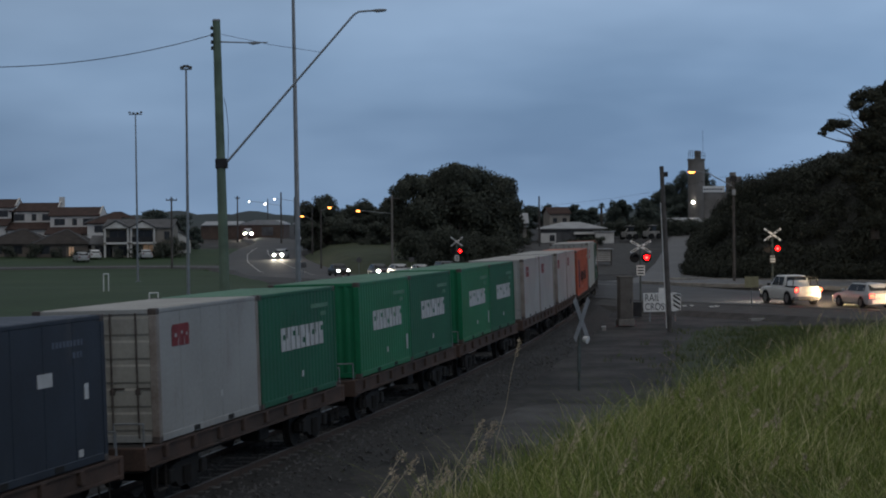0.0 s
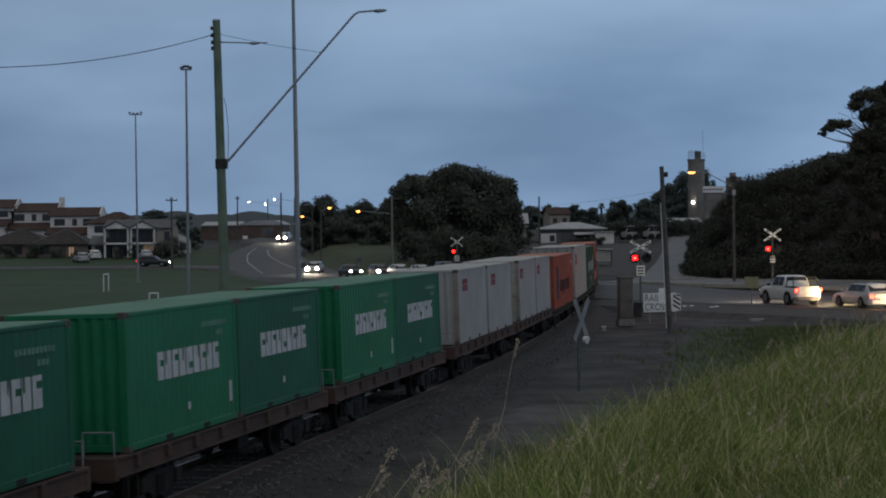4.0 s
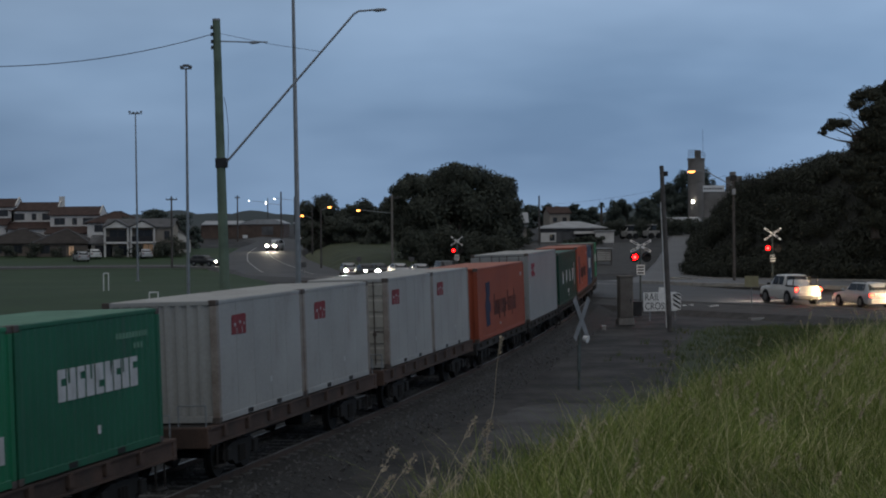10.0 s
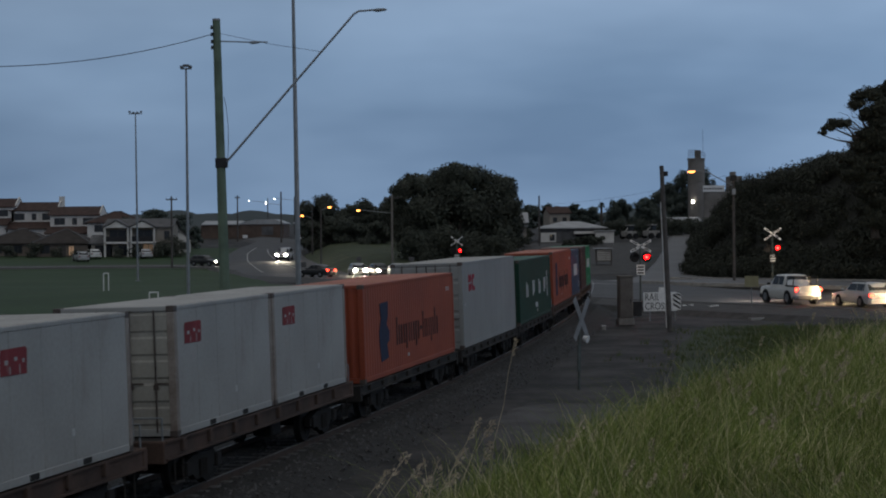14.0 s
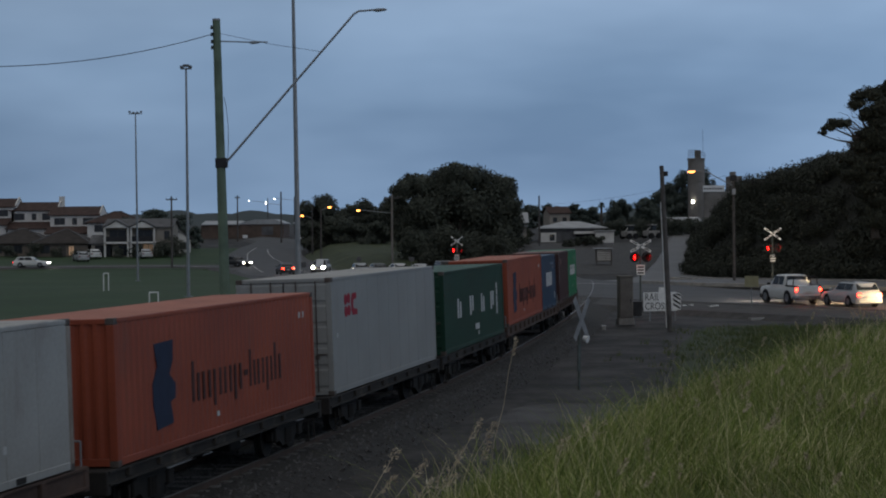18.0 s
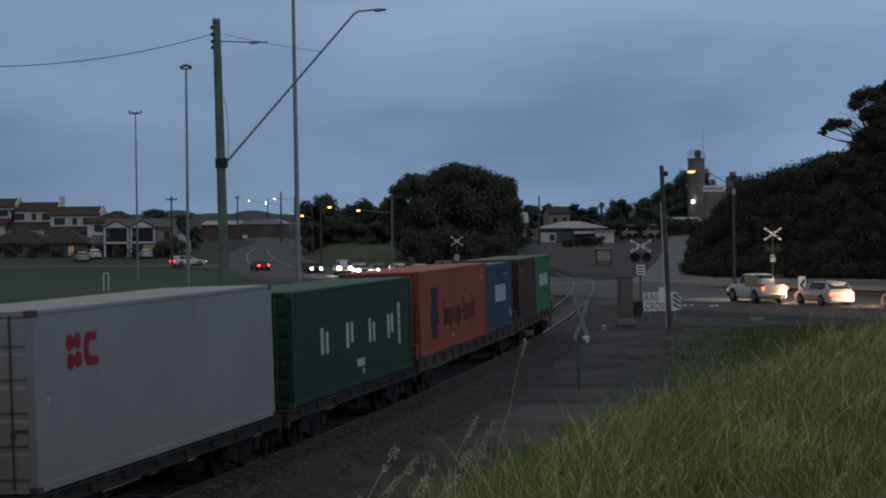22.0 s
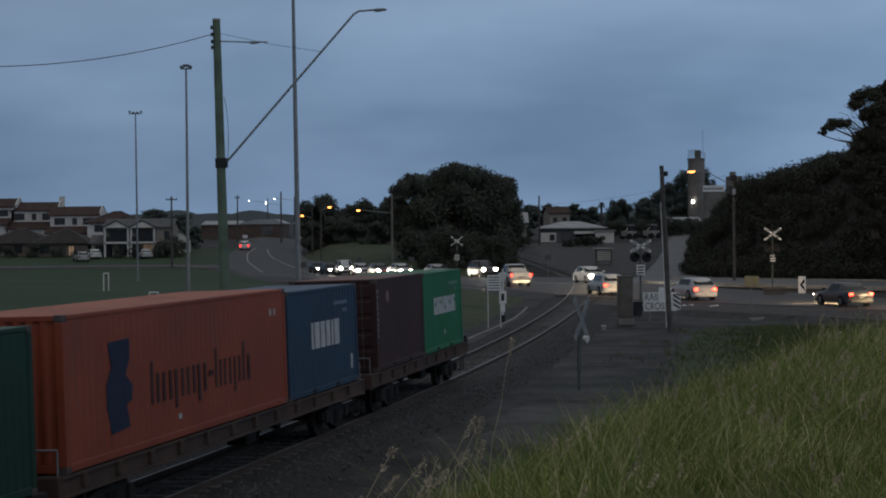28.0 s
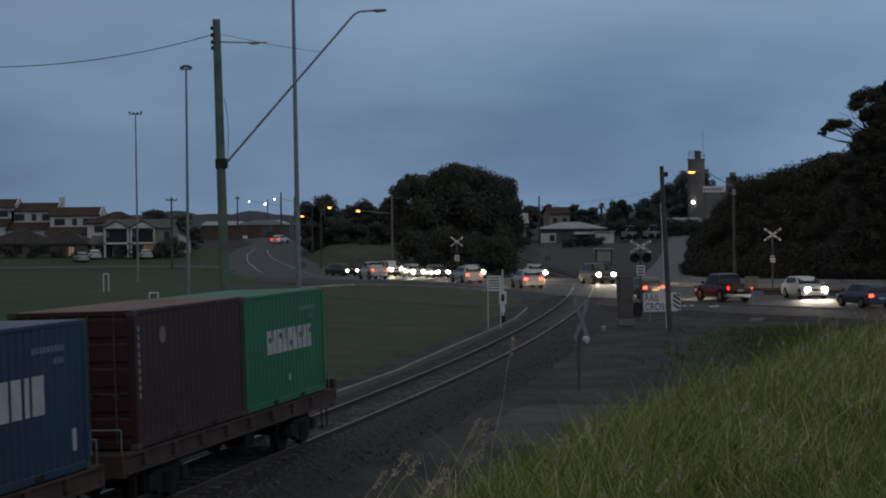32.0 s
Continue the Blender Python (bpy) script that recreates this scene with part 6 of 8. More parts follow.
for x0, x1, y, hh in ((-29.3, -28.55, 161.5, 1.5), (-20.3, -19.65, 129.8, 0.85)):
    g = thing("goal_frame", "small white tubular goal frame on the grass", "goal", "goals on the field", m=pose((x0 + x1) / 2, y, gz(y) - 0.3, 0, 0, 66 if y > 150 else 30))
    w = (x1 - x0) / 2
    for sx in (-1, 1):
        part("upright", Mesh().rod((sx * w, 0, 0), (sx * w, 0, hh), 0.05, n=8), WHITE, g)
    part("crossbar", Mesh().rod((-w, 0, hh), (w, 0, hh), 0.05, n=8), WHITE, g)

# ---------------------------------------------------------------- houses and sheds
def window(parent, x, z, w, h, y, lit=False, bars_=1):
    wd = part("window", Mesh().box(x - w / 2 - 0.08, x + w / 2 + 0.08, y - 0.05, y + 0.02, z - 0.08, z + h + 0.08, 0.01), OLD_WOOD, parent)
    n = bars_ + 1
    for k in range(n):
        a, b = x - w / 2 + k * w / n + 0.03, x - w / 2 + (k + 1) * w / n - 0.03
        part("pane", Mesh().box(a, b, y - 0.062, y - 0.045, z, z + h), WARM_WINDOW if lit else GLASS, wd)


def gable(w, d, z, rise, over=0.4, along="x"):
    me = Mesh()
    if along == "x":
        return me.prism([(-d / 2 - over, z - 0.1), (-d / 2 - over, z + 0.06), (0, z + rise + 0.06), (d / 2 + over, z + 0.06), (d / 2 + over, z - 0.1), (0, z + rise - 0.14)], "x", -w / 2 - over, w / 2 + over)
    return me.prism([(-w / 2 - over, z - 0.1), (-w / 2 - over, z + 0.06), (0, z + rise + 0.06), (w / 2 + over, z + 0.06), (w / 2 + over, z - 0.1), (0, z + rise - 0.14)], "y", -d / 2 - over, d / 2 + over)


def hip(w, d, z, rise, over=0.5):
    a, b = w / 2 + over, d / 2 + over
    r = max(0.3, a - b)
    p = [(-a, -b, z), (a, -b, z), (a, b, z), (-a, b, z), (-r, 0, z + rise), (r, 0, z + rise), (-a, -b, z - 0.16), (a, -b, z - 0.16), (a, b, z - 0.16), (-a, b, z - 0.16)]
    return Mesh().add(p, [(0, 1, 5, 4), (1, 2, 5), (2, 3, 4, 5), (3, 0, 4), (6, 7, 1, 0), (7, 8, 2, 1), (8, 9, 3, 2), (9, 6, 0, 3), (9, 8, 7, 6)])


def house(x, y, z, label, w, d, h, roof, wall, roof_mat, rise, turn=0, wins=(), doors=()):
    g = thing("house", label, "house", "houses beyond the field", m=pose(x, y, z, 0, 0, turn))
    wl2 = Mesh().box(-w / 2, w / 2, -d / 2, d / 2, -1.5, h)
    if roof == "gable_x":
        wl2.prism([(-d / 2, h), (d / 2, h), (0, h + rise - 0.15)], "x", -w / 2, w / 2)
    if roof == "gable_y":
        wl2.prism([(-w / 2, h), (w / 2, h), (0, h + rise - 0.15)], "y", -d / 2, d / 2)
    part("wall", wl2, wall, g)
    rm = hip(w, d, h, rise) if roof == "hip" else gable(w, d, h, rise, along="x" if roof == "gable_x" else "y")
    part("roof", rm, roof_mat, g)
    if roof == "hip":
        # pale capping along the hips and the ridge
        a, b = w / 2 + 0.5, d / 2 + 0.5
        q = max(0.3, a - b)
        for x0, y0, x1, y1, z1 in ((-a, -b, -q, 0, h), (a, -b, q, 0, h), (-q, 0, q, 0, h + rise)):
            part("ridge_cap", Mesh().rod((x0, y0, z1 + 0.03), (x1, y1, h + rise + 0.03), 0.11, n=6), ROOF_GREY, g)
    for q in wins:
        window(g, q[0], q[1], q[2], q[3], -d / 2, *q[4:])
    for x0, wd, hd, mt in doors:
        part("door", Mesh().box(x0 - wd / 2, x0 + wd / 2, -d / 2 - 0.06, -d / 2 + 0.02, 0.0, hd, 0.01), mt, g)
    return g


# single-storey brick houses in front
house(-69.5, 312, -0.1, "single-storey brown brick house with a hipped tile roof", 11.0, 10, 2.5, "hip", CLINKER, ROOF_DARK, 2.3, 0, ((-3.2, 0.9, 1.5, 1.2), (0.2, 0.9, 1.3, 1.2), (3.4, 0.9, 1.5, 1.2)), ((-1.6, 1.0, 2.1, OLD_WOOD),))
house(-61.5, 308, -0.1, "brown brick house with hipped roof and lit porch", 8.6, 9, 2.5, "hip", CLINKER, ROOF_DARK, 2.2, 0, ((-2.6, 0.9, 1.4, 1.2), (1.6, 0.5, 0.9, 1.5, True)), ((0.2, 1.0, 2.1, OLD_WOOD),))
house(-80, 312, -0.1, "single-storey brown brick house with a hipped tile roof", 9.0, 10, 2.5, "hip", CLINKER, ROOF_DARK, 2.3, 0, ((-2.2, 0.9, 1.5, 1.2), (2.4, 0.9, 1.5, 1.2)))
house(-54.9, 306, -0.1, "low garage with a grey pitched roof", 3.4, 6, 2.4, "gable_x", CREAM_WALL, ROOF_GREY, 1.3, 0, (), ((0.2, 2.6, 2.1, STEEL_DARK),))
# the two-gabled house with balconies
g = house(-49.0, 307, -0.2, "two-storey cream house with twin gables and balconies", 10.6, 8, 5.1, "gable_x", CREAM_WALL, ROOF_GREY, 1.3, 0, ((-2.4, 0.6, 1.6, 1.5), (1.6, 0.6, 1.7, 1.7, True), (4.6, 3.2, 0.8, 1.2)), ((3.3, 0.9, 2.1, OLD_WOOD), (-0.6, 0.9, 2.1, STEEL_DARK)))
for x in (-3.3, 0.9):
    part("gable_front", Mesh().prism([(x - 1.95, 5.0), (x + 1.95, 5.0), (x, 6.05)], "y", -5.6, -3.9), RENDER_WALL, g, "pale gable front")
    part("gable_roof", Mesh().prism([(x - 2.25, 4.95), (x - 2.25, 5.1), (x, 6.32), (x + 2.25, 5.1), (x + 2.25, 4.95), (x, 6.12)], "y", -5.8, -2.5), ROOF_GREY, g)
    part("balcony_floor", Mesh().box(x - 2.0, x + 2.0, -5.5, -4.0, 2.45, 2.75, 0.02), RENDER_WALL, g)
    # rail as a dark slab, its colour standing for the balcony's open shadow
    part("balcony_rail_shade", Mesh().box(x - 1.9, x + 1.9, -5.45, -5.4, 2.75, 3.6), STEEL_DARK, g)
    for sx in (-1, 1):
        part("balcony_post", Mesh().box(x + sx * 1.85 - 0.14, x + sx * 1.85 + 0.14, -5.5, -5.2, 0.0, 5.0, 0.02), RENDER_WALL, g)
    window(g, x, 2.9, 2.6, 1.7, -4.02)
house(-44.6, 318, 0.3, "small white house with a pale gable end", 3.4, 7, 2.4, "gable_y", RENDER_WALL, ROOF_GREY, 1.6, 12, ((0.4, 0.9, 0.9, 1.0),))
# stepped terrace houses behind
for x, y, z, w, turn, lw in ((-92.0, 386, 3.1, 10.0, 0, True), (-83.0, 386, 2.3, 9.0, 0, False), (-73.6, 380, 1.3, 9.6, 0, False)):
    g = house(x, y, z, "white two-storey terrace house with brown tiled roofs", w, 8, 6.0, "gable_x", RENDER_WALL, ROOF_TILE, 1.7, turn, ((-2.9, 4.15, 2.0, 1.2), (0.1, 4.15, 0.8, 1.2, lw, 0), (2.8, 4.15, 2.0, 1.2), (-2.5, 0.9, 1.8, 1.3), (2.5, 0.9, 1.8, 1.3)))
    part("lower_roof", Mesh().prism([(-8.2, 2.2), (-8.2, 2.4), (-4.0, 3.75), (-4.0, 3.5)], "x", -w / 2 - 0.4, w / 2 - 0.4), ROOF_TILE, g)
    part("lower_wall", Mesh().box(-w / 2, w / 2 - 0.8, -7.6, -4.0, -2.0, 2.3), RENDER_WALL, g)
    part("parapet", Mesh().prism([(-4.2, 5.8), (-4.2, 6.1), (0, 8.0), (4.2, 6.1), (4.2, 5.8)], "x", w / 2 + 0.1, w / 2 + 0.4), RENDER_WALL, g)
    if x == -83.0:
        part("chimney", Mesh().box(w / 2 - 0.2, w / 2 + 0.8, 0.5, 1.5, 6.0, 8.9, 0.03), RENDER_WALL, g)
house(-64.5, 374, 1.0, "two-storey house with a hipped brown roof", 10.5, 9, 4.8, "hip", RENDER_WALL, ROOF_TILE, 2.1, 0, ((-3.0, 3.0, 1.6, 1.2), (1.5, 3.0, 1.6, 1.2)))
house(27.9, 462, 4.0, "distant brown-roofed house among the trees", 5.0, 6, 3.3, "gable_x", CREAM_WALL, ROOF_TILE, 1.6, 12, ((-1.2, 1.2, 0.9, 1.0), (1.2, 1.2, 0.9, 1.0)))
# the brick warehouse on the rise
g = thing("warehouse", "long brown brick warehouse with a pale metal roof", "warehouse", m=pose(-40.2, 388, 3.2) @ Matrix.Scale(0.89, 4))
part("wall", Mesh().box(-9.4, -1.0, -8, 8, -1.0, 2.1), BRICK, g)
part("roof", Mesh().prism([(-8.4, 2.1), (-8.4, 2.3), (0, 3.1), (8.4, 2.3), (8.4, 2.1)], "x", -9.7, -0.9), ROOF_METAL, g)
part("wall", Mesh().box(-1.0, 9.0, -8.2, 8, -1.0, 2.2), BRICK, g)
part("roof", Mesh().prism([(-1.3, 2.2), (-1.3, 2.4), (2.6, 3.3), (7.0, 3.3), (9.3, 2.4), (9.3, 2.2)], "y", -8.5, 8.2), ROOF_METAL, g)
part("loading_door", Mesh().box(4.0, 6.6, -8.28, -8.15, -0.2, 1.7, 0.02), ROOF_GREY, g)
part("sign", Mesh().box(-0.3, 0.8, -8.32, -8.2, -0.9, -0.2, 0.02), SIGN_WHITE, g)
for k in range(3):
    part("pier", Mesh().box(-9.6 + k * 3.0 - 0.2, -9.6 + k * 3.0 + 0.2, -8.15, -7.95, -1.0, 2.05, 0.02), BRICK, g)
g = thing("roadside_kiosk", "low white shop with a flat awning by the road", "shop", m=pose(-26.5, 372, 2.0))
part("wall", Mesh().box(-2.2, 2.4, -3, 3, -0.5, 3.2), RENDER_WALL, g)
part("awning", Mesh().box(-2.8, 2.8, -4.2, 3.2, 3.2, 3.55, 0.03), ROOF_METAL, g)
part("door", Mesh().box(-0.6, 0.5, -3.06, -2.95, -0.2, 2.0, 0.02), STEEL_DARK, g)
# station buildings beyond the crossing
g = thing("station_shed", "low pale goods shed with a shallow metal roof", "shed", m=pose(24.0, 352, 0.9))
part("wall", Mesh().box(-5.9, 5.2, -4, 4, -1.2, 3.1), ROOF_GREY, g)
part("roof", hip(11.4, 8.0, 3.2, 1.15, 0.7), ROOF_METAL, g)
part("fascia", Mesh().box(-5.9, -3.1, -4.12, -3.98, 0.4, 2.3, 0.02), RENDER_WALL, g)
window(g, -3.8, 0.9, 0.8, 1.0, -4.12)
# black slab: the shade inside an open bay, put on as colour
part("dark_bay_slab", Mesh().box(0.6, 4.6, -4.1, -3.96, 0.1, 2.0, 0.02), BLACK, g)
part("canopy_edge", Mesh().box(0.2, 5.2, -5.0, -4.0, 2.05, 2.5, 0.03), RENDER_WALL, g)
g = thing("signal_hut", "small pale railway hut with a picket fence", "hut", m=pose(29.6, 345, 1.4))
part("wall", Mesh().box(-1.6, 1.6, -1.5, 1.5, -1.0, 2.0), RENDER_WALL, g)
part("roof", Mesh().box(-1.9, 1.9, -1.8, 1.8, 2.0, 2.15, 0.03), ROOF_METAL, g)
for k in range(7):
    part("picket", Mesh().box(-0.4 + k * 0.3 - 0.07, -0.4 + k * 0.3 + 0.07, -2.6, -2.55, -1.0, 0.6, 0.02), WHITE, g)
g = thing("trackside_shed", "small pale slatted shed on dark posts beside the rails", "shed", m=pose(22.8, 268, gz(268) - 0.3))
part("wall", Mesh().box(-1.05, 1.05, -1.1, 1.2, 0.5, 2.2), CABINET, g)
part("roof", Mesh().box(-1.35, 1.3, -1.5, 1.5, 2.2, 2.34, 0.03), ROOF_METAL, g)
for x in (-1.05, 1.05):
    part("post", Mesh().box(x - 0.1, x + 0.1, -1.2, -1.0, -0.6, 2.2, 0.02), OLD_WOOD, g)
for k in range(6):
    part("slat", Mesh().box(-1.0, 1.0, -1.19, -1.10, 0.62 + k * 0.26, 0.77 + k * 0.26, 0.02), RENDER_WALL, g)
g = thing("verandah_house", "pale house with a sloping verandah roof among trees", "house", m=pose(12.5, 352, 2.0))
part("wall", Mesh().box(-3, 3, -3, 3, -1, 3.4), CREAM_WALL, g)
part("roof", Mesh().prism([(-4.2, 3.0), (-4.2, 3.2), (0, 5.0), (4.0, 3.3), (4.0, 3.1)], "x", -3.4, 3.4), ROOF_METAL, g)
part("verandah", Mesh().box(-3.2, 3.2, -5.0, -3.0, 2.4, 2.6, 0.02), ROOF_METAL, g)
part("carport", Mesh().box(-5.8, -3.0, -2.0, 2.0, 1.7, 1.9, 0.02), RENDER_WALL, g)
# machinery parked in the yard
for x, y, w, lab in ((34.6, 350, 1.1, "pale loading machine parked in the yard"), (39.0, 352, 1.3, "white loading machine parked in the yard")):
    g = thing("yard_machine", lab, "machine", "machines in the yard", m=pose(x, y, gz(y) - 0.1, 0, 0, 30))
    part("chassis", Mesh().box(-w, w, -1.0, 1.0, 0.5, 1.5, 0.06), KERB, g)
    part("cab", Mesh().box(-0.3, 0.7, -0.7, 0.7, 1.5, 2.5, 0.08), GLASS, g)
    part("cab_roof", Mesh().box(-0.4, 0.8, -0.8, 0.8, 2.5, 2.62, 0.04), KERB, g)
    part("boom", Mesh().rod((-w, 0, 1.2), (0.3, 0, 2.7), 0.12, n=8), KERB, g)
    for sx in (-1, 1):
        for yy in (-1.05, 1.05):
            part("wheel", Mesh().rod((sx * w * 0.65, yy - 0.2, 0.55), (sx * w * 0.65, yy + 0.2, 0.55), 0.55, n=14), RUBBER, g)
# the wharf silo tower
g = thing("silo_tower", "tall weathered concrete silo tower with rooftop railing", "silo tower", m=pose(56.6, 420, 3.5))
part("shaft", Mesh().rod((0, 0, -2), (0, 0, 15.2), 1.85, n=20), CONCRETE_DARK, g)
part("cap", Mesh().rod((0, 0, 15.2), (0, 0, 15.6), 2.0, n=20), CONCRETE_DARK, g)
part("head_house", Mesh().box(-0.2, 1.0, -0.6, 0.8, 15.6, 17.4, 0.05), CONCRETE_DARK, g)
for a in range(9):
    part("rail_post", Mesh().rod((-1.85 + 0.46 * a, -1.0, 15.6), (-1.85 + 0.46 * a, -1.0, 16.9 if a > 5 else 17.4), 0.04, n=6), STEEL_DARK, g)
for z in (16.3, 16.9, 17.4):
    part("guard_rail", Mesh().rod((-1.85, -1.0, z), (1.85 if z < 17 else 0.2, -1.0, z), 0.04, n=6), STEEL_DARK, g)
part("aerial", Mesh().rod((1.5, 0, 15.6), (1.5, 0, 22.0), 0.03, n=6), STEEL_DARK, g)
part("flood_lamp", Mesh().rod((-1.0, -1.65, 6.0), (-1.0, -1.95, 5.9), 0.24, n=14), WHITE_LAMP, g, "dazzling white lamp on the wall")
g = thing("wharf_building", "dark corrugated wharf building behind the scrub", "industrial building", m=pose(62.0, 424, 3.5))
part("wall", Mesh().box(-4.5, 2.2, -5, 5, -2, 8.2), CONCRETE_DARK, g)
part("stair_tower", Mesh().box(2.2, 4.8, -4, 3, -2, 11.6, 0.05), CONCRETE_DARK, g)
part("plant_box", Mesh().box(2.6, 3.6, -3, 0, 11.6, 12.6, 0.05), CONCRETE_DARK, g)
sg = part("sign_board", Mesh().box(-5.5, 0.7, -5.3, -5.05, 8.1, 9.5, 0.03), SIGN_WHITE, g, "long white sign board with unreadable writing")
for k in range(9):
    part("lettering", Mesh().box(-5.1 + k * 0.6, -4.7 + k * 0.6, -5.34, -5.31, 8.6, 9.0), ROOF_GREY, sg)
for k in range(9):
    part("cladding_rib", Mesh().box(-4.5 + k * 0.7, -4.35 + k * 0.7, -5.1, -4.98, -2, 7.2), CONCRETE_DARK, g)
g = thing("wharf_shed_roof", "low pale shed roof behind the bank", "shed", m=pose(52.0, 400, 3.4))
part("wall", Mesh().box(-5, 2.5, -3, 3, -2, 1.6), CREAM_WALL, g)
part("roof", Mesh().prism([(-3.4, 1.6), (-3.4, 1.8), (3.4, 2.6), (3.4, 2.4)], "x", -5.3, 2.8), ROOF_METAL, g)

# ---------------------------------------------------------------- the cars
def parked(x, y, turn, shape, colour, label):
    v = vehicle(shape, colour, label, lights=False, group="parked cars")
    v.matrix_basis = pose(x, y, gz(y) - 0.22, 0, 0, turn)
    for o in v.children_recursive:
        if o.name.startswith("tail_light"):
            o.data.materials[0] = MARK_RED


parked(-55.6, 289, 22, "wagon", "silver", "silver station wagon parked before the houses")
parked(-55.2, 297, 24, "hatch", "white", "white hatchback parked on a driveway")
parked(-47.0, 297, 18, "sedan", "pale", "pale sedan parked in front of the balcony house")
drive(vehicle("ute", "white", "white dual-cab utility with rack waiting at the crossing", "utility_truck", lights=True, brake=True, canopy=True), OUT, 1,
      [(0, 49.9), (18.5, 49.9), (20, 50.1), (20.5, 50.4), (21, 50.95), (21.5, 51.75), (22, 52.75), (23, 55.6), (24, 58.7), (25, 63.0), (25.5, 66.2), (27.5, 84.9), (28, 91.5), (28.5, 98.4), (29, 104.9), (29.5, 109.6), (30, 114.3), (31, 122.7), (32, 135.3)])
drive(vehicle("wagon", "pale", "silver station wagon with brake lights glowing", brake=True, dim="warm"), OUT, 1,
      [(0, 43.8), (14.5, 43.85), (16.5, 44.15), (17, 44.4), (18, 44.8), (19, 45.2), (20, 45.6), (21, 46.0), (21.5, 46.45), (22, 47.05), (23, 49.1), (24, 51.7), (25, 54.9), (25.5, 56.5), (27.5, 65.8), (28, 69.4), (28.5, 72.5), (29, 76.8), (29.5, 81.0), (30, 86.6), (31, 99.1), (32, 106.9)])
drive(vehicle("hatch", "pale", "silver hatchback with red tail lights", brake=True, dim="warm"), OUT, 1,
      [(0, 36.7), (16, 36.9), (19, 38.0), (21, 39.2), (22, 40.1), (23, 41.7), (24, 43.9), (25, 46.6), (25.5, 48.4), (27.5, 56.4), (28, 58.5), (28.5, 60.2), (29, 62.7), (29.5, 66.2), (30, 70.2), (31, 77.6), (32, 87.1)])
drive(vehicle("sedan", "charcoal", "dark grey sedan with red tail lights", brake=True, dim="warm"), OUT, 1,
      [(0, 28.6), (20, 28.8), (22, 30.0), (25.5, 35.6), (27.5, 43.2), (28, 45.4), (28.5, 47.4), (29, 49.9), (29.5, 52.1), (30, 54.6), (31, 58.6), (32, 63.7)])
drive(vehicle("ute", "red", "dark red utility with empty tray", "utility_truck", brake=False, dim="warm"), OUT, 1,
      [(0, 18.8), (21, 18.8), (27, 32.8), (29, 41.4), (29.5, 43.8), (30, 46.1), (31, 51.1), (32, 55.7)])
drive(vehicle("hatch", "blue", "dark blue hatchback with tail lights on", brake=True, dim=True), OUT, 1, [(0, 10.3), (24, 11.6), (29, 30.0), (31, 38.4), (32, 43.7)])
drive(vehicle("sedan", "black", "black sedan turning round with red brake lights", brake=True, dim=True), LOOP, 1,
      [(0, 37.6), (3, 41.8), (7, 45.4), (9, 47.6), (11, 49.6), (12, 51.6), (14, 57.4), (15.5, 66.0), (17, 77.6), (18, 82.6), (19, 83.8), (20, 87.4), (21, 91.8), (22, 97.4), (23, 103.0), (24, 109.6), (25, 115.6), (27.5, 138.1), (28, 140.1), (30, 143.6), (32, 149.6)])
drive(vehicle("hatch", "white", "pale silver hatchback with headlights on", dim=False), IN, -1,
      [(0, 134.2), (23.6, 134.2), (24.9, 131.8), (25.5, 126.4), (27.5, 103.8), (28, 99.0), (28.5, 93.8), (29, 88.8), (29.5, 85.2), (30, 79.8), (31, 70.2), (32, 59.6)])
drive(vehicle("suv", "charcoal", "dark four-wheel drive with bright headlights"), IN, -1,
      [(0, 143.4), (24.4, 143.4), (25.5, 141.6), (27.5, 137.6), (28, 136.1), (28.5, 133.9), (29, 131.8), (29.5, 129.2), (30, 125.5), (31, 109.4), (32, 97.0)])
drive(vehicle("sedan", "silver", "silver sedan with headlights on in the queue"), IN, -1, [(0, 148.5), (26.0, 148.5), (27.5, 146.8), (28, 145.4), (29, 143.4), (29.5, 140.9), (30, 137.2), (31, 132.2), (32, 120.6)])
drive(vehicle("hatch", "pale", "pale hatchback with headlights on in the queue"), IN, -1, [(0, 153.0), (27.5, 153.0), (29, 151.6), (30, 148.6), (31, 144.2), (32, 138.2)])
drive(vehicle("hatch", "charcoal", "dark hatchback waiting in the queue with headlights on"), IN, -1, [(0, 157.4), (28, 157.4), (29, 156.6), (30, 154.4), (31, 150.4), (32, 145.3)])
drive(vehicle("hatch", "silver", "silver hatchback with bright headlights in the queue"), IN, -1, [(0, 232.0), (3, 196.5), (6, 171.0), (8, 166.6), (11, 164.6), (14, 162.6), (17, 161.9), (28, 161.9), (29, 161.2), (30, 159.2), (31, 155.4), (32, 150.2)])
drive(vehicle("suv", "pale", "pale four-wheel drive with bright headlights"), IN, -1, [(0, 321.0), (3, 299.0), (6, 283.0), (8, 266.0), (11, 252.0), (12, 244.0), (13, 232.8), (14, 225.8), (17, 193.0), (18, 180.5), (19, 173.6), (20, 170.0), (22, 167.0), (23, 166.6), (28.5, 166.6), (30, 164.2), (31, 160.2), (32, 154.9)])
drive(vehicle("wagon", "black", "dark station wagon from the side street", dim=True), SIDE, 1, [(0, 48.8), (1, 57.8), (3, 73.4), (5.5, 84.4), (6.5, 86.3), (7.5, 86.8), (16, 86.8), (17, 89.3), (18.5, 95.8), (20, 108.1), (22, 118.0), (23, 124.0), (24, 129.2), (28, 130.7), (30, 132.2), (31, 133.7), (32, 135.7)])
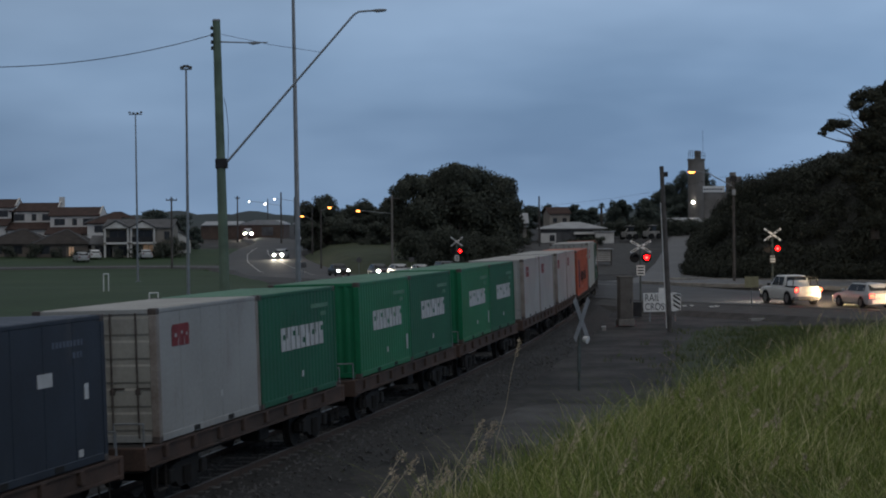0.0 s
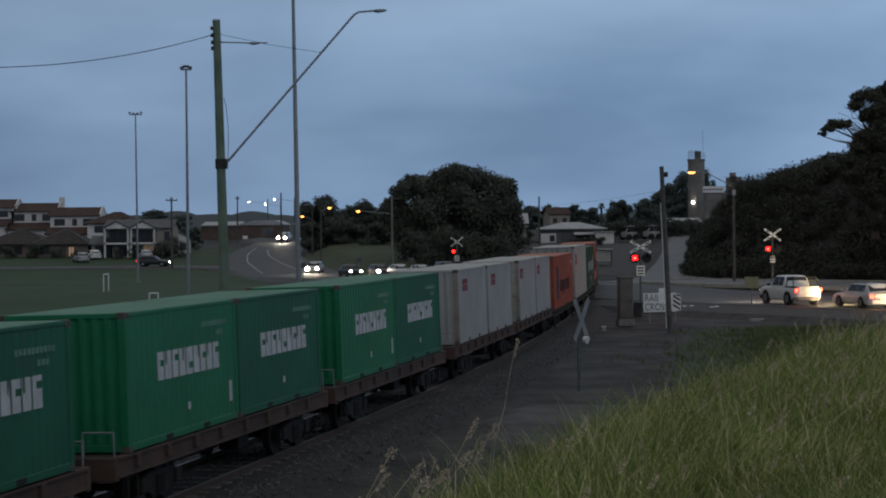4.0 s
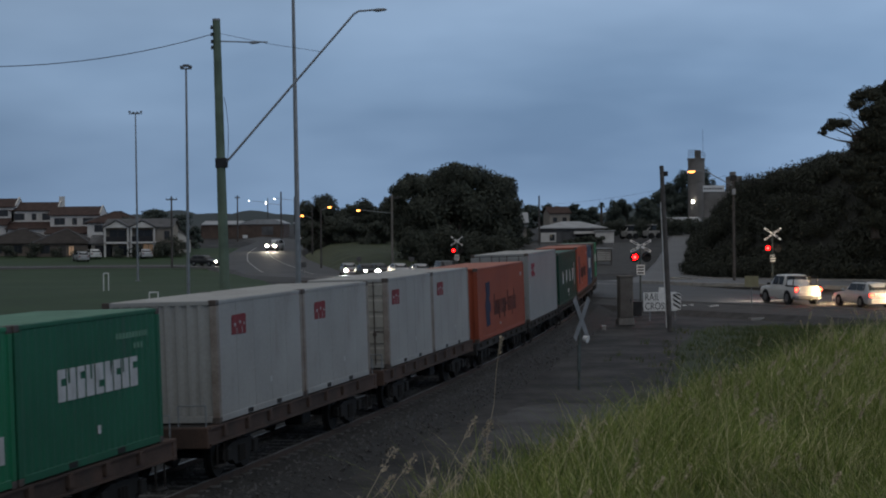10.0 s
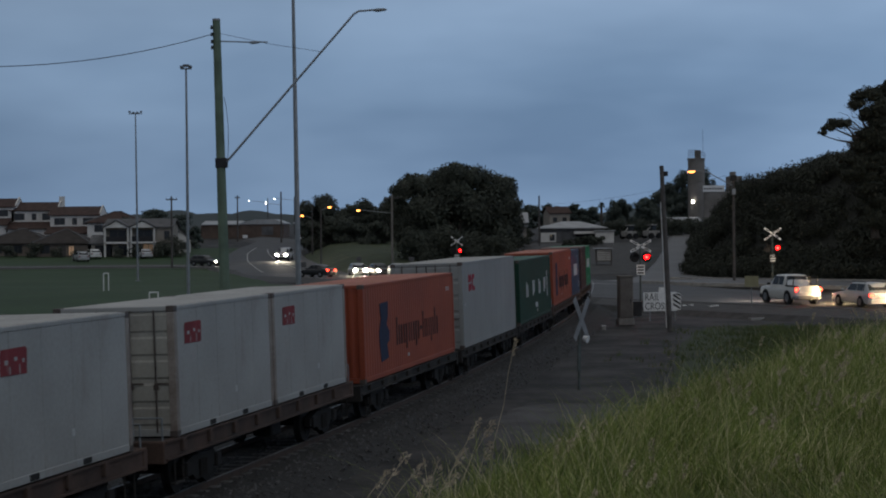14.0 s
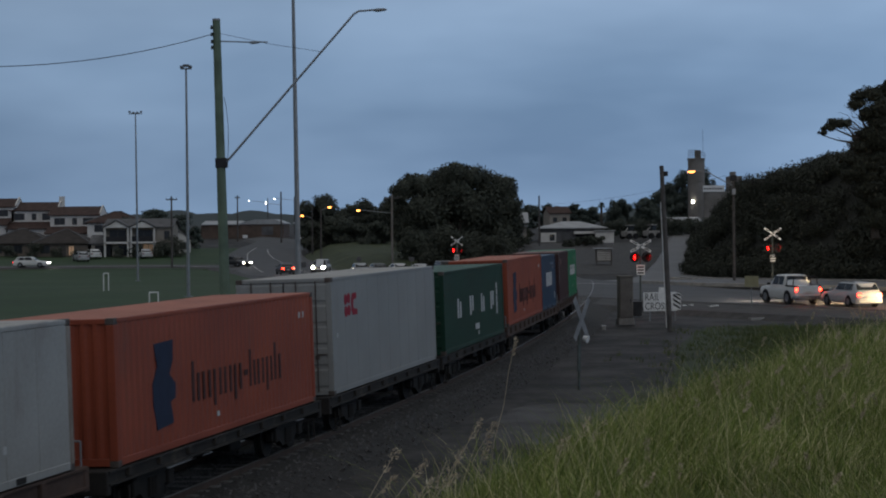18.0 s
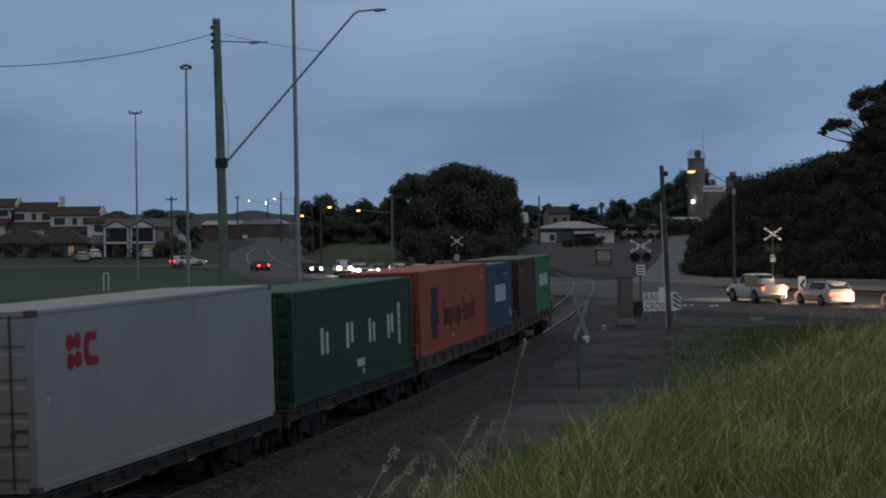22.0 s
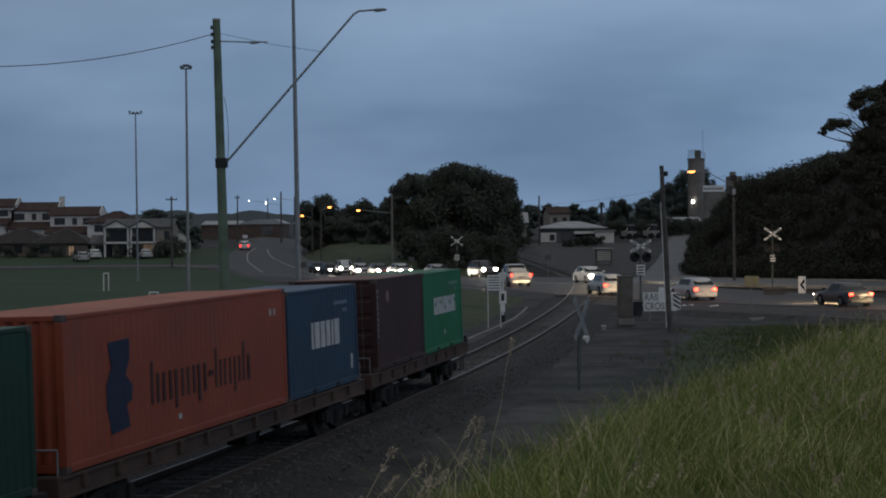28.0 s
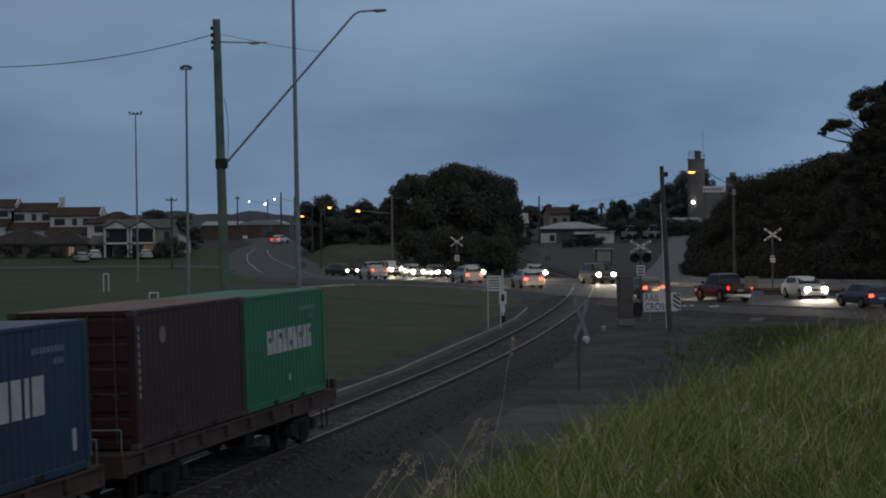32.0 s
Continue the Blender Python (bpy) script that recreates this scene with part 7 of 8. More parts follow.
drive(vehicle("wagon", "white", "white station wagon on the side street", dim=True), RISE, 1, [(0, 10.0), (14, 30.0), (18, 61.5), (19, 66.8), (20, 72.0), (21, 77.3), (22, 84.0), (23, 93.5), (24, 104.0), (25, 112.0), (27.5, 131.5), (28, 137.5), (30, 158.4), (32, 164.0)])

# ---------------------------------------------------------------- trees and scrub
def leaves(lobes, per_area, size, rng, flat=0.75):
    """Small leaf sprays over the skins of lumpy lobes (x, y, z, rx, ry, rz), as one set of loose quads."""
    P, N = [], []
    for x, y, z, rx, ry, rz in lobes:
        n = int(per_area * 4 * math.pi * ((rx * ry + ry * rz + rx * rz) / 3))
        u = rng.normal(size=(n, 3))
        u /= np.linalg.norm(u, axis=1)[:, None]
        r = rng.uniform(0.6, 1.12, n)[:, None] * (1 + 0.12 * np.sin(5 * u[:, :1] + 3 * u[:, 2:3] + x))
        N.append(u)
        P.append(np.c_[x + u[:, 0] * rx * r[:, 0], y + u[:, 1] * ry * r[:, 0], z + u[:, 2] * rz * r[:, 0]])
    P = np.concatenate(P)
    n = len(P)
    # the sprays lie roughly along the skin of their lobe
    O = np.concatenate(N) + 0.45 * rng.normal(size=(n, 3))
    a = np.cross(O, rng.normal(size=(n, 3)))
    a /= np.linalg.norm(a, axis=1)[:, None]
    b = np.cross(O, a)
    b /= np.linalg.norm(b, axis=1)[:, None]
    s = size * rng.uniform(0.5, 1.4, n)[:, None]
    v = np.stack([P - a * s, P + b * s * flat * 0.6, P + a * s, P - b * s * flat * 0.6], 1).reshape(-1, 3)
    f = np.arange(4 * n).reshape(-1, 4)
    return v, f


def leaf_mesh(name, lobes, per_area, size, rng, mat):
    v, f = leaves(lobes, per_area, size, rng)
    me = bpy.data.meshes.new(name)
    n = len(f)
    me.vertices.add(4 * n)
    me.vertices.foreach_set("co", v.ravel().astype(np.float32))
    me.loops.add(4 * n)
    me.loops.foreach_set("vertex_index", f.ravel().astype(np.int32))
    me.polygons.add(n)
    me.polygons.foreach_set("loop_start", np.arange(0, 4 * n, 4).astype(np.int32))
    me.update(calc_edges=True)
    me.materials.append(mat)
    return me


def limb(me, a, b, r0, r1, rng, n=4):
    a, b = Vector(a), Vector(b)
    last, lr = a, r0
    for i in range(1, n + 1):
        t = i / n
        q = a.lerp(b, t) + Vector(rng.normal(size=3)) * (b - a).length * 0.05 * (1 if i < n else 0)
        r = r0 + (r1 - r0) * t
        me.rod(last, q, lr, r, n=7)
        last, lr = q, r


def tree(x, y, lobes, trunk_r, label, mat, per_area=9, size=0.3, seed=1, group="", core=True):
    rng = np.random.default_rng(seed)
    z = gz(y) - 0.35
    g = thing("tree", label, "tree", group, m=pose(x, y, z))
    wood = Mesh()
    top = max(l[2] for l in lobes)
    limb(wood, (0, 0, 0), (0.2, 0, top * 0.45), trunk_r, trunk_r * 0.7, rng)
    for l in lobes:
        limb(wood, (0.2 * rng.normal(), 0, top * 0.25), (l[0], l[1], l[2]), trunk_r * 0.45, 0.05, rng)
    part("trunk", wood, BARK, g)
    inner = [(a, b, c, d * 0.8, e * 0.8, f * 0.8) for a, b, c, d, e, f in lobes] if core else []
    part("crown", leaf_mesh("crown", list(lobes) + inner, per_area, size, rng, mat), mat, g)
    return g


rng = np.random.default_rng(11)
# the broad dark tree beyond the crossing
lobes = []
for x, z, r in ((-5.6, 9.8, 1.5), (-6.6, 7.4, 1.6), (-5.0, 5.2, 2.6), (-3.0, 10.6, 1.6), (-2.2, 7.2, 3.0), (0.2, 11.6, 1.9), (1.8, 12.2, 1.6), (3.8, 11.7, 1.7), (0.8, 7.5, 3.4), (5.9, 10.6, 1.9), (4.6, 7.2, 3.4), (8.0, 9.6, 1.9), (7.4, 6.4, 3.0), (9.2, 7.6, 1.4), (-3.8, 3.0, 2.6), (0.0, 3.2, 3.0), (4.0, 3.0, 3.0), (7.6, 3.4, 2.8), (9.6, 5.0, 1.3), (8.3, 10.4, 1.6), (-4.7, 11.0, 1.3), (2.0, 9.8, 2.2), (-0.6, 9.6, 2.0)):
    lobes.append((x - 1.7, rng.uniform(-2.5, 2.5), z + 0.9, r * 1.15, r * 1.2, r * 0.95))
tree(1.9, 258, lobes, 0.6, "broad dark cypress-like tree with a dense rounded crown", LEAF_DARK, 26, 0.24, 21)
for x, y, s, seed in ((-0.8, 243, 1.0, 3), (2.0, 244, 1.35, 4), (5.0, 246, 1.2, 5), (7.6, 247, 1.05, 6)):
    lb = [(rng.uniform(-1.5, 1.5) * s, rng.uniform(-1, 1), rng.uniform(0.8, 3.6) * s, 1.5 * s, 1.5 * s, 1.2 * s) for _ in range(7)]
    tree(x, y, lb, 0.15, "dense rounded shrub under the big tree", LEAF_DARK, 22, 0.17, seed, "shrubs by the crossing")
# the row of trees behind the road to its side
for x, y, h, w, seed in ((-22.5, 325, 8.2, 3.6, 31), (-17.5, 322, 9.4, 4.2, 32), (-12.0, 322, 8.4, 4.0, 33), (-8.2, 318, 10.0, 3.6, 34), (-20, 312, 6.0, 3.6, 35), (-14.5, 308, 6.0, 4.0, 36), (-10.0, 300, 5.6, 3.4, 37)):
    r = np.random.default_rng(seed)
    lb = [(r.uniform(-w, w) * 0.75, r.uniform(-1.5, 1.5), h * q, w * r.uniform(0.35, 0.55), w * 0.5, h * r.uniform(0.12, 0.2)) for q in (0.2, 0.3, 0.4, 0.45, 0.55, 0.6, 0.7, 0.75, 0.85, 0.5)]
    tree(x, y, lb, 0.3, "dark evergreen tree in a row beyond the road", LEAF_DARK, 16, 0.26, seed, "trees beyond the road")
# far tree tops along the skyline
for x, y, h, w, seed in ((44.7, 430, 5.2, 3.4, 41), (46.8, 431, 7.2, 3.8, 42), (49.7, 432, 8.6, 4.0, 43), (52.3, 433, 10.7, 4.0, 44), (55.2, 436, 13.6, 2.8, 45), (58.0, 438, 14.1, 3.0, 46), (60.3, 437, 14.3, 2.6, 47), (61.6, 436, 12.1, 1.9, 48), (48.5, 425, 5.0, 3.0, 49), (53.0, 426, 6.0, 3.5, 50),
                         (19.4, 480, 4.6, 3.2, 51), (22.2, 482, 5.4, 3.2, 52), (25.1, 480, 4.7, 3.0, 53), (27.8, 481, 5.6, 2.8, 54), (30.4, 480, 4.6, 2.8, 55), (32.6, 482, 5.6, 2.8, 56), (35.5, 480, 4.4, 3.2, 57), (38.6, 480, 4.8, 3.0, 58), (41.2, 450, 6.8, 2.4, 59), (43.7, 451, 6.6, 2.2, 60), (42.5, 449, 7.2, 2.4, 71),
                         (-43.5, 330, 4.0, 1.6, 72), (-56, 400, 4.6, 3.4, 73), (-64, 420, 5.5, 4.0, 74), (-60, 352, 5.0, 3.0, 75), (15.5, 384, 5.0, 3.0, 76), (10.0, 372, 6.0, 3.0, 77)):
    h *= 1.12 if 479 < y < 483 else 1.0
    r = np.random.default_rng(seed)
    lb = [(r.uniform(-w, w) * 0.62 * math.sqrt(max(0.05, 1 - (q - 0.35) ** 2 * 2)), r.uniform(-1.5, 1.5), h * q, w * r.uniform(0.36, 0.5), w * 0.5, h * 0.13) for q in (0.12, 0.2, 0.3, 0.38, 0.45, 0.52, 0.6, 0.66, 0.72, 0.78, 0.83, 0.88)]
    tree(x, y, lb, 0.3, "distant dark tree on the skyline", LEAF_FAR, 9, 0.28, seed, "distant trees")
# low dark bushes round the yard
for x, y, s, seed in ((32.5, 366, 1.1, 81), (36.0, 368, 1.2, 82), (39.5, 368, 1.25, 83), (43.0, 368, 1.2, 84), (46.5, 366, 1.3, 85), (22.0, 326, 0.5, 87), (24.5, 328, 0.65, 88), (27.0, 331, 0.6, 89), (13.0, 330, 1.0, 90), (50.0, 372, 1.4, 94), (13.8, 352, 1.3, 95)):
    r = np.random.default_rng(seed)
    lb = [(r.uniform(-2, 2) * s, r.uniform(-1, 1), r.uniform(0.4, 2.3) * s, 1.1 * s, 1.0 * s, 0.8 * s) for _ in range(9)]
    tree(x, y, lb, 0.1, "dark bush at the edge of the yard", LEAF_DARK, 14, 0.2, seed, "bushes round the yard")
# a palm standing above the roofs
g = thing("palm_tree", "distant palm with a round head of fronds", "tree", "distant trees", m=pose(38.8, 460, 3.6))
part("trunk", Mesh().rod((0, 0, -1), (0, 0, 5.6), 0.32, 0.26, n=8), BARK, g)
fr = Mesh()
for k in range(34):
    a, b = rng.uniform(0, 6.283), rng.uniform(-0.5, 1.2)
    d = Vector((math.cos(a) * math.cos(b), math.sin(a) * math.cos(b), math.sin(b)))
    s = d.cross(Vector((0, 0, 1))).normalized() * 0.22
    p0, p1, p2 = Vector((0, 0, 5.5)), Vector((0, 0, 5.5)) + d * 0.8, Vector((0, 0, 5.5)) + d * 1.4 - Vector((0, 0, 0.4))
    fr.add([p0 - s * 0.3, p0 + s * 0.3, p1 + s, p1 - s, p2], [(0, 1, 2, 3), (3, 2, 4)])
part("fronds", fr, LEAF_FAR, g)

# shrubs in the gardens
for x, y, s, seed in ((-70, 303, 0.9, 61), (-65.5, 302, 1.1, 62), (-58.5, 301, 0.8, 63), (-48.5, 298, 1.0, 64), (-44.3, 299, 1.3, 65), (-43.6, 301, 1.7, 66), (-62.0, 302, 0.8, 67), (-75, 303, 1.1, 68), (-52, 299, 0.8, 69)):
    r = np.random.default_rng(seed)
    lb = [(r.uniform(-1, 1) * s, r.uniform(-0.6, 0.6), r.uniform(0.4, 1.7) * s, 0.7 * s, 0.7 * s, 0.6 * s) for _ in range(7)]
    g = thing("garden_shrub", "dark garden shrub in front of the houses", "shrub", "garden shrubs", m=pose(x, y, gz(y) - 0.3))
    part("leaves", leaf_mesh("leaves", lb, 26, 0.15, r, LEAF_DARK), LEAF_DARK, g)

# the scrub-covered hillside
BASE = [(46.5, 345), (36.4, 268), (29.9, 224), (32.2, 204), (38.6, 183), (56, 158), (90, 120)]


def hill_top(x, y):
    h = float(np.interp(x, (24, 29, 33, 37.5, 41.5, 46, 60), (5.0, 7.9, 10.3, 11.6, 12.9, 14.6, 17.0)))
    return min(h, float(np.interp(y, (205, 232, 270, 340), (30, 13.5, 10.0, 8.0))))


def hill_run(y):
    """How far behind its foot the bank reaches its full height."""
    return float(np.interp(y, (165, 195, 225), (13.0, 9.0, 6.0)))


def hill_place(q, u):
    """A point u metres behind the foot of the hill, q along it (0 to 6)."""
    i = min(int(q), 5)
    a, b = Vector(BASE[i]), Vector(BASE[i + 1])
    p = a.lerp(b, q - i)
    d = (b - a).normalized()
    n = Vector((-d.y, d.x))
    p = p + n * u
    return p.x, p.y


def hillside():
    v, f = [], []
    nq, nu = 60, 16
    for i in range(nq + 1):
        for j in range(nu + 1):
            q, u = 6 * i / nq, (j / nu) ** 1.3 * 55
            x, y = hill_place(q, u)
            h = hill_top(x, y) * min(1.0, u / hill_run(y)) * 0.86
            v.append((x, y, gz(y) - 0.45 + h + 0.4 * noise.noise((x * 0.3, y * 0.3, 1))))
    w = nu + 1
    for i in range(nq):
        for j in range(nu):
            f.append((i * w + j, i * w + j + 1, (i + 1) * w + j + 1, (i + 1) * w + j))
    me = bpy.data.meshes.new("hillside")
    me.from_pydata(v, [], f)
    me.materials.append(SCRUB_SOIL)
    me.update()
    if sum(p.normal.z for p in me.polygons) < 0:
        me.flip_normals()
    tagged(new("hillside", me), "steep dark bank behind the road", kind="structure")
    r = np.random.default_rng(77)
    lobes = []
    for _ in range(980):
        q, u = r.uniform(0, 5.3), r.uniform(-0.3, 1.0) ** 1.0 * 17
        u = max(u, 0.3)
        x, y = hill_place(q, u)
        h = hill_top(x, y) * min(1.0, u / hill_run(y)) * 0.86
        s = r.uniform(0.8, 1.9)
        lobes.append((x, y, gz(y) - 0.4 + h + s * 0.35, s * 1.15, s * 1.15, s * 0.8))
    me = leaf_mesh("scrub", lobes, 19.0, 0.155, r, LEAF_SCRUB)
    tagged(new("scrub", me), "dense dark coastal scrub covering the bank", "scrub", kind="stuff")


hillside()
# the wind-shaped pine on the bank
r = np.random.default_rng(91)
g = thing("pine_tree", "wind-shaped pine with bare limbs and flat clumps", "tree", m=pose(39.5, 172, 5.4))
wood = Mesh()
limb(wood, (0, 0, -2), (-0.4, 0, 7.5), 0.42, 0.2, r)
clumps = []
for x, z, rx, rz in ((-0.6, 11.2, 1.5, 0.9), (0.6, 10.2, 1.7, 1.0), (-1.5, 10.3, 0.9, 0.6), (1.6, 11.4, 1.6, 0.9), (1.8, 9.0, 1.8, 1.0), (-3.4, 8.6, 1.0, 0.55), (-4.3, 8.2, 0.7, 0.4), (-4.75, 7.7, 0.45, 0.3), (-2.6, 8.6, 0.7, 0.4), (0.9, 7.0, 2.0, 1.3), (-0.6, 5.2, 2.2, 1.3), (-1.9, 4.2, 1.4, 1.0), (1.8, 5.0, 2.0, 1.4), (2.8, 7.4, 1.8, 1.4), (3.4, 10.4, 1.7, 1.1), (-2.6, 5.2, 0.6, 0.4), (-0.7, 9.3, 1.0, 0.7), (0.4, 8.6, 1.5, 1.0), (-0.6, 7.6, 1.3, 0.8), (0.5, 9.5, 1.3, 0.8), (-1.5, 6.6, 1.2, 0.8), (0.4, 3.4, 1.8, 1.3), (-0.7, 2.4, 1.6, 1.2), (0.9, 1.4, 1.8, 1.2), (-0.2, 0.2, 1.6, 1.2), (1.5, 12.0, 1.2, 0.7), (2.9, 8.8, 1.5, 1.1)):
    for _ in range(4):
        clumps.append((x + r.uniform(-0.6, 0.6) * rx, r.uniform(-1, 1), z + r.uniform(-0.4, 0.4) * rz, rx * r.uniform(0.35, 0.7), rx * 0.7, rz * r.uniform(0.4, 0.75)))
    clumps.append((x, r.uniform(-0.6, 0.6), z, rx * 0.75, rx * 0.8, rz * 0.8))
    limb(wood, (-0.2, 0, min(z - 1.5, 7.0)), (x, 0, z - 0.2), 0.14, 0.035, r)
for k in range(46):
    z = r.uniform(5.6, 9.6)
    limb(wood, (-0.4, 0, z - 1.0), (-0.8 - r.uniform(0, 2.8), r.uniform(-0.8, 0.8), z + r.uniform(-0.4, 1.1)), 0.04, 0.012, r)
part("trunk", wood, BARK, g)
part("crown", leaf_mesh("crown", clumps, 60, 0.14, r, LEAF_SCRUB), LEAF_SCRUB, g)
for x, y, z, s, seed in ((44, 172, 6, 1.0, 92), (50, 170, 7, 1.2, 93)):
    rr = np.random.default_rng(seed)
    lb = [(rr.uniform(-3, 3) * s, rr.uniform(-1, 1), rr.uniform(2, 10) * s, 1.8 * s, 1.8 * s, 1.3 * s) for _ in range(12)]
    g2 = thing("pine_tree", "dark pine on the bank beyond the road", "tree", m=pose(x, y, z))
    wood = Mesh()
    limb(wood, (0, 0, -3), (0, 0, 9 * s), 0.4, 0.15, rr)
    part("trunk", wood, BARK, g2)
    part("crown", leaf_mesh("crown", lb, 18, 0.18, rr, LEAF_DARK), LEAF_DARK, g2)

# far hills on the horizon
def far_ridge(name, y, x0, x1, z, amp, seed):
    v, f = [], []
    n = 60
    for i in range(n + 1):
        x = x0 + (x1 - x0) * i / n
        h = z + amp * noise.noise((i * 0.16, seed, 0.3)) + amp * 0.3 * noise.noise((i * 0.9, seed, 2.3))
        v += [(x, y - 200, -3.0), (x, y - 60, h * 0.7), (x, y, h), (x, y + 150, -3.0)]
    for i in range(n):
        f += [(4 * i + j, 4 * i + j + 1, 4 * i + 5 + j, 4 * i + 4 + j) for j in range(3)]
    me = bpy.data.meshes.new(name)
    me.from_pydata(v, [], f)
    me.materials.append(FAR_HILL)
    tagged(new(name, me), "low blue-grey hills on the horizon", kind="structure")


far_ridge("backdrop_hills_west", 1500, -420, 0, 15.0, 7.0, 3.0)
far_ridge("backdrop_hills_middle", 1900, -60, 330, 16.0, 7.0, 7.0)

# ---------------------------------------------------------------- the grassy embankment in front
CREST = [(-1.6, 0.0), (-0.8, 5.0), (-0.25, 7.8), (0.2, 9.4), (0.73, 11.2), (1.23, 13.0), (2.2, 15.9), (3.3, 18.6), (4.5, 21.7), (5.65, 24.0), (8.5, 28.5), (16, 36)]
CX, CY = np.array([p[0] for p in CREST]), np.array([p[1] for p in CREST])


def crest_side(x, y):
    """Metres to the inner side of the crest (positive on the bank's top)."""
    best, side = 1e9, 1.0
    for i in range(len(CX) - 1):
        ax, ay, bx, by = CX[i], CY[i], CX[i + 1], CY[i + 1]
        dx, dy = bx - ax, by - ay
        t = min(1.0, max(0.0, ((x - ax) * dx + (y - ay) * dy) / (dx * dx + dy * dy)))
        d = math.hypot(ax + dx * t - x, ay + dy * t - y)
        if d < best:
            best, side = d, (1.0 if (x - ax) * dy - (y - ay) * dx > 0 else -1.0)
    return best * side


def bank_z(x, y):
    d = crest_side(x, y)
    bumps = 0.07 * noise.noise((x * 0.8, y * 0.8, 4.0)) + 0.04 * noise.noise((x * 2.5, y * 2.5, 9.0))
    if d > 0:
        return 3.62 + bumps
    return max(-0.6, 3.62 + 0.62 * d * min(1.0, -d / 1.2)) + bumps


def bank():
    xs, ys = np.arange(-9, 26.01, 0.5), np.arange(-8, 48.01, 0.5)
    v = [(x, y, bank_z(x, y)) for y in ys for x in xs]
    w = len(xs)
    f = [(i * w + j, i * w + j + 1, (i + 1) * w + j + 1, (i + 1) * w + j) for i in range(len(ys) - 1) for j in range(w - 1)]
    me = bpy.data.meshes.new("embankment")
    me.from_pydata(v, [], f)
    me.materials.append(VERGE)
    for p in me.polygons:
        p.use_smooth = True
    tagged(new("embankment", me), "soil of the grassy embankment above the railway", kind="structure")


bank()


def grass_field():
    """Short dense blades with thinner, taller ones among them, all over the bank."""
    r = np.random.default_rng(123)
    n = 420000
    y = r.uniform(5.5, 27, n)
    x = r.uniform(0, 1, n) * (0.27 * y + 3.4) - 2.2
    best, side = np.full(n, 1e9), np.ones(n)
    for i in range(len(CX) - 1):
        dx, dy = CX[i + 1] - CX[i], CY[i + 1] - CY[i]
        t = np.clip(((x - CX[i]) * dx + (y - CY[i]) * dy) / (dx * dx + dy * dy), 0, 1)
        d = np.hypot(CX[i] + dx * t - x, CY[i] + dy * t - y)
        near = d < best
        best[near] = d[near]
        side[near] = np.where((x - CX[i]) * dy - (y - CY[i]) * dx > 0, 1.0, -1.0)[near]
    d = best * side
    keep = (d > -1.4) & (r.uniform(0, 1, n) < np.minimum(1.0, 13.0 / y) * np.where(d > -0.35, 1.0, 0.45))
    x, y, d = x[keep][:150000], y[keep][:150000], d[keep][:150000]
    n = len(x)
    clump = np.array([noise.noise((a * 0.9, b * 0.9, 7.0)) + 0.7 * noise.noise((a * 2.7, b * 2.1, 17.0)) for a, b in zip(x, y)])
    drift = np.array([noise.noise((a * 0.4, b * 0.4, 3.0)) for a, b in zip(x, y)])
    bumps = np.array([0.07 * noise.noise((a * 0.8, b * 0.8, 4.0)) + 0.04 * noise.noise((a * 2.5, b * 2.5, 9.0)) for a, b in zip(x, y)])
    z = np.where(d > 0, 3.62, np.maximum(-0.6, 3.62 + 0.62 * d * np.minimum(1.0, np.maximum(0.0, -d) / 1.2))) + bumps - 0.03
    tall = r.uniform(0, 1, n) < 0.18
    h = np.where(tall, r.uniform(0.30, 0.58, n), r.uniform(0.13, 0.32, n)) * np.maximum(0.45, 1 + 0.75 * clump) * np.where(d > 0, 1.0, np.maximum(0.5, 1 + d * 0.35))
    w = np.where(tall, r.uniform(0.0012, 0.0024, n), r.uniform(0.0018, 0.0036, n)) * np.maximum(1.0, y / 14)
    lean = (r.normal(0.06, 0.40, n) + 0.55 * drift) * h
    sway = r.normal(0, 0.3, n) * h
    a = r.uniform(0, math.pi, n)
    ux, uy = np.cos(a) * w, np.sin(a) * w
    V = np.empty((n, 7, 3))
    for k, (t, q) in enumerate(((0, 1.0), (0.5, 0.8), (0.8, 0.45))):
        bx, by, bz = x + lean * t * t, y + sway * t * t, z + h * t * (1 - 0.18 * t)
        V[:, 2 * k] = np.c_[bx - ux * q, by - uy * q, bz]
        V[:, 2 * k + 1] = np.c_[bx + ux * q, by + uy * q, bz]
    V[:, 6] = np.c_[x + lean, y + sway, z + h * 0.82]
    base = np.arange(n)[:, None] * 7
    loops = (base + np.array([[0, 1, 3, 2, 2, 3, 5, 4, 4, 5, 6]])).ravel()
    starts = (np.arange(n)[:, None] * 11 + np.array([[0, 4, 8]])).ravel()
    me = bpy.data.meshes.new("long_grass")
    me.vertices.add(n * 7)
    me.vertices.foreach_set("co", V.ravel().astype(np.float32))
    me.loops.add(n * 11)
    me.loops.foreach_set("vertex_index", loops.astype(np.int32))
    me.polygons.add(n * 3)
    me.polygons.foreach_set("loop_start", starts.astype(np.int32))
    me.update(calc_edges=True)
    me.validate()
    me.materials.append(GRASS)
    tagged(new("long_grass", me), "long green grass with dry stalks on the embankment", "grass", kind="stuff")


grass_field()


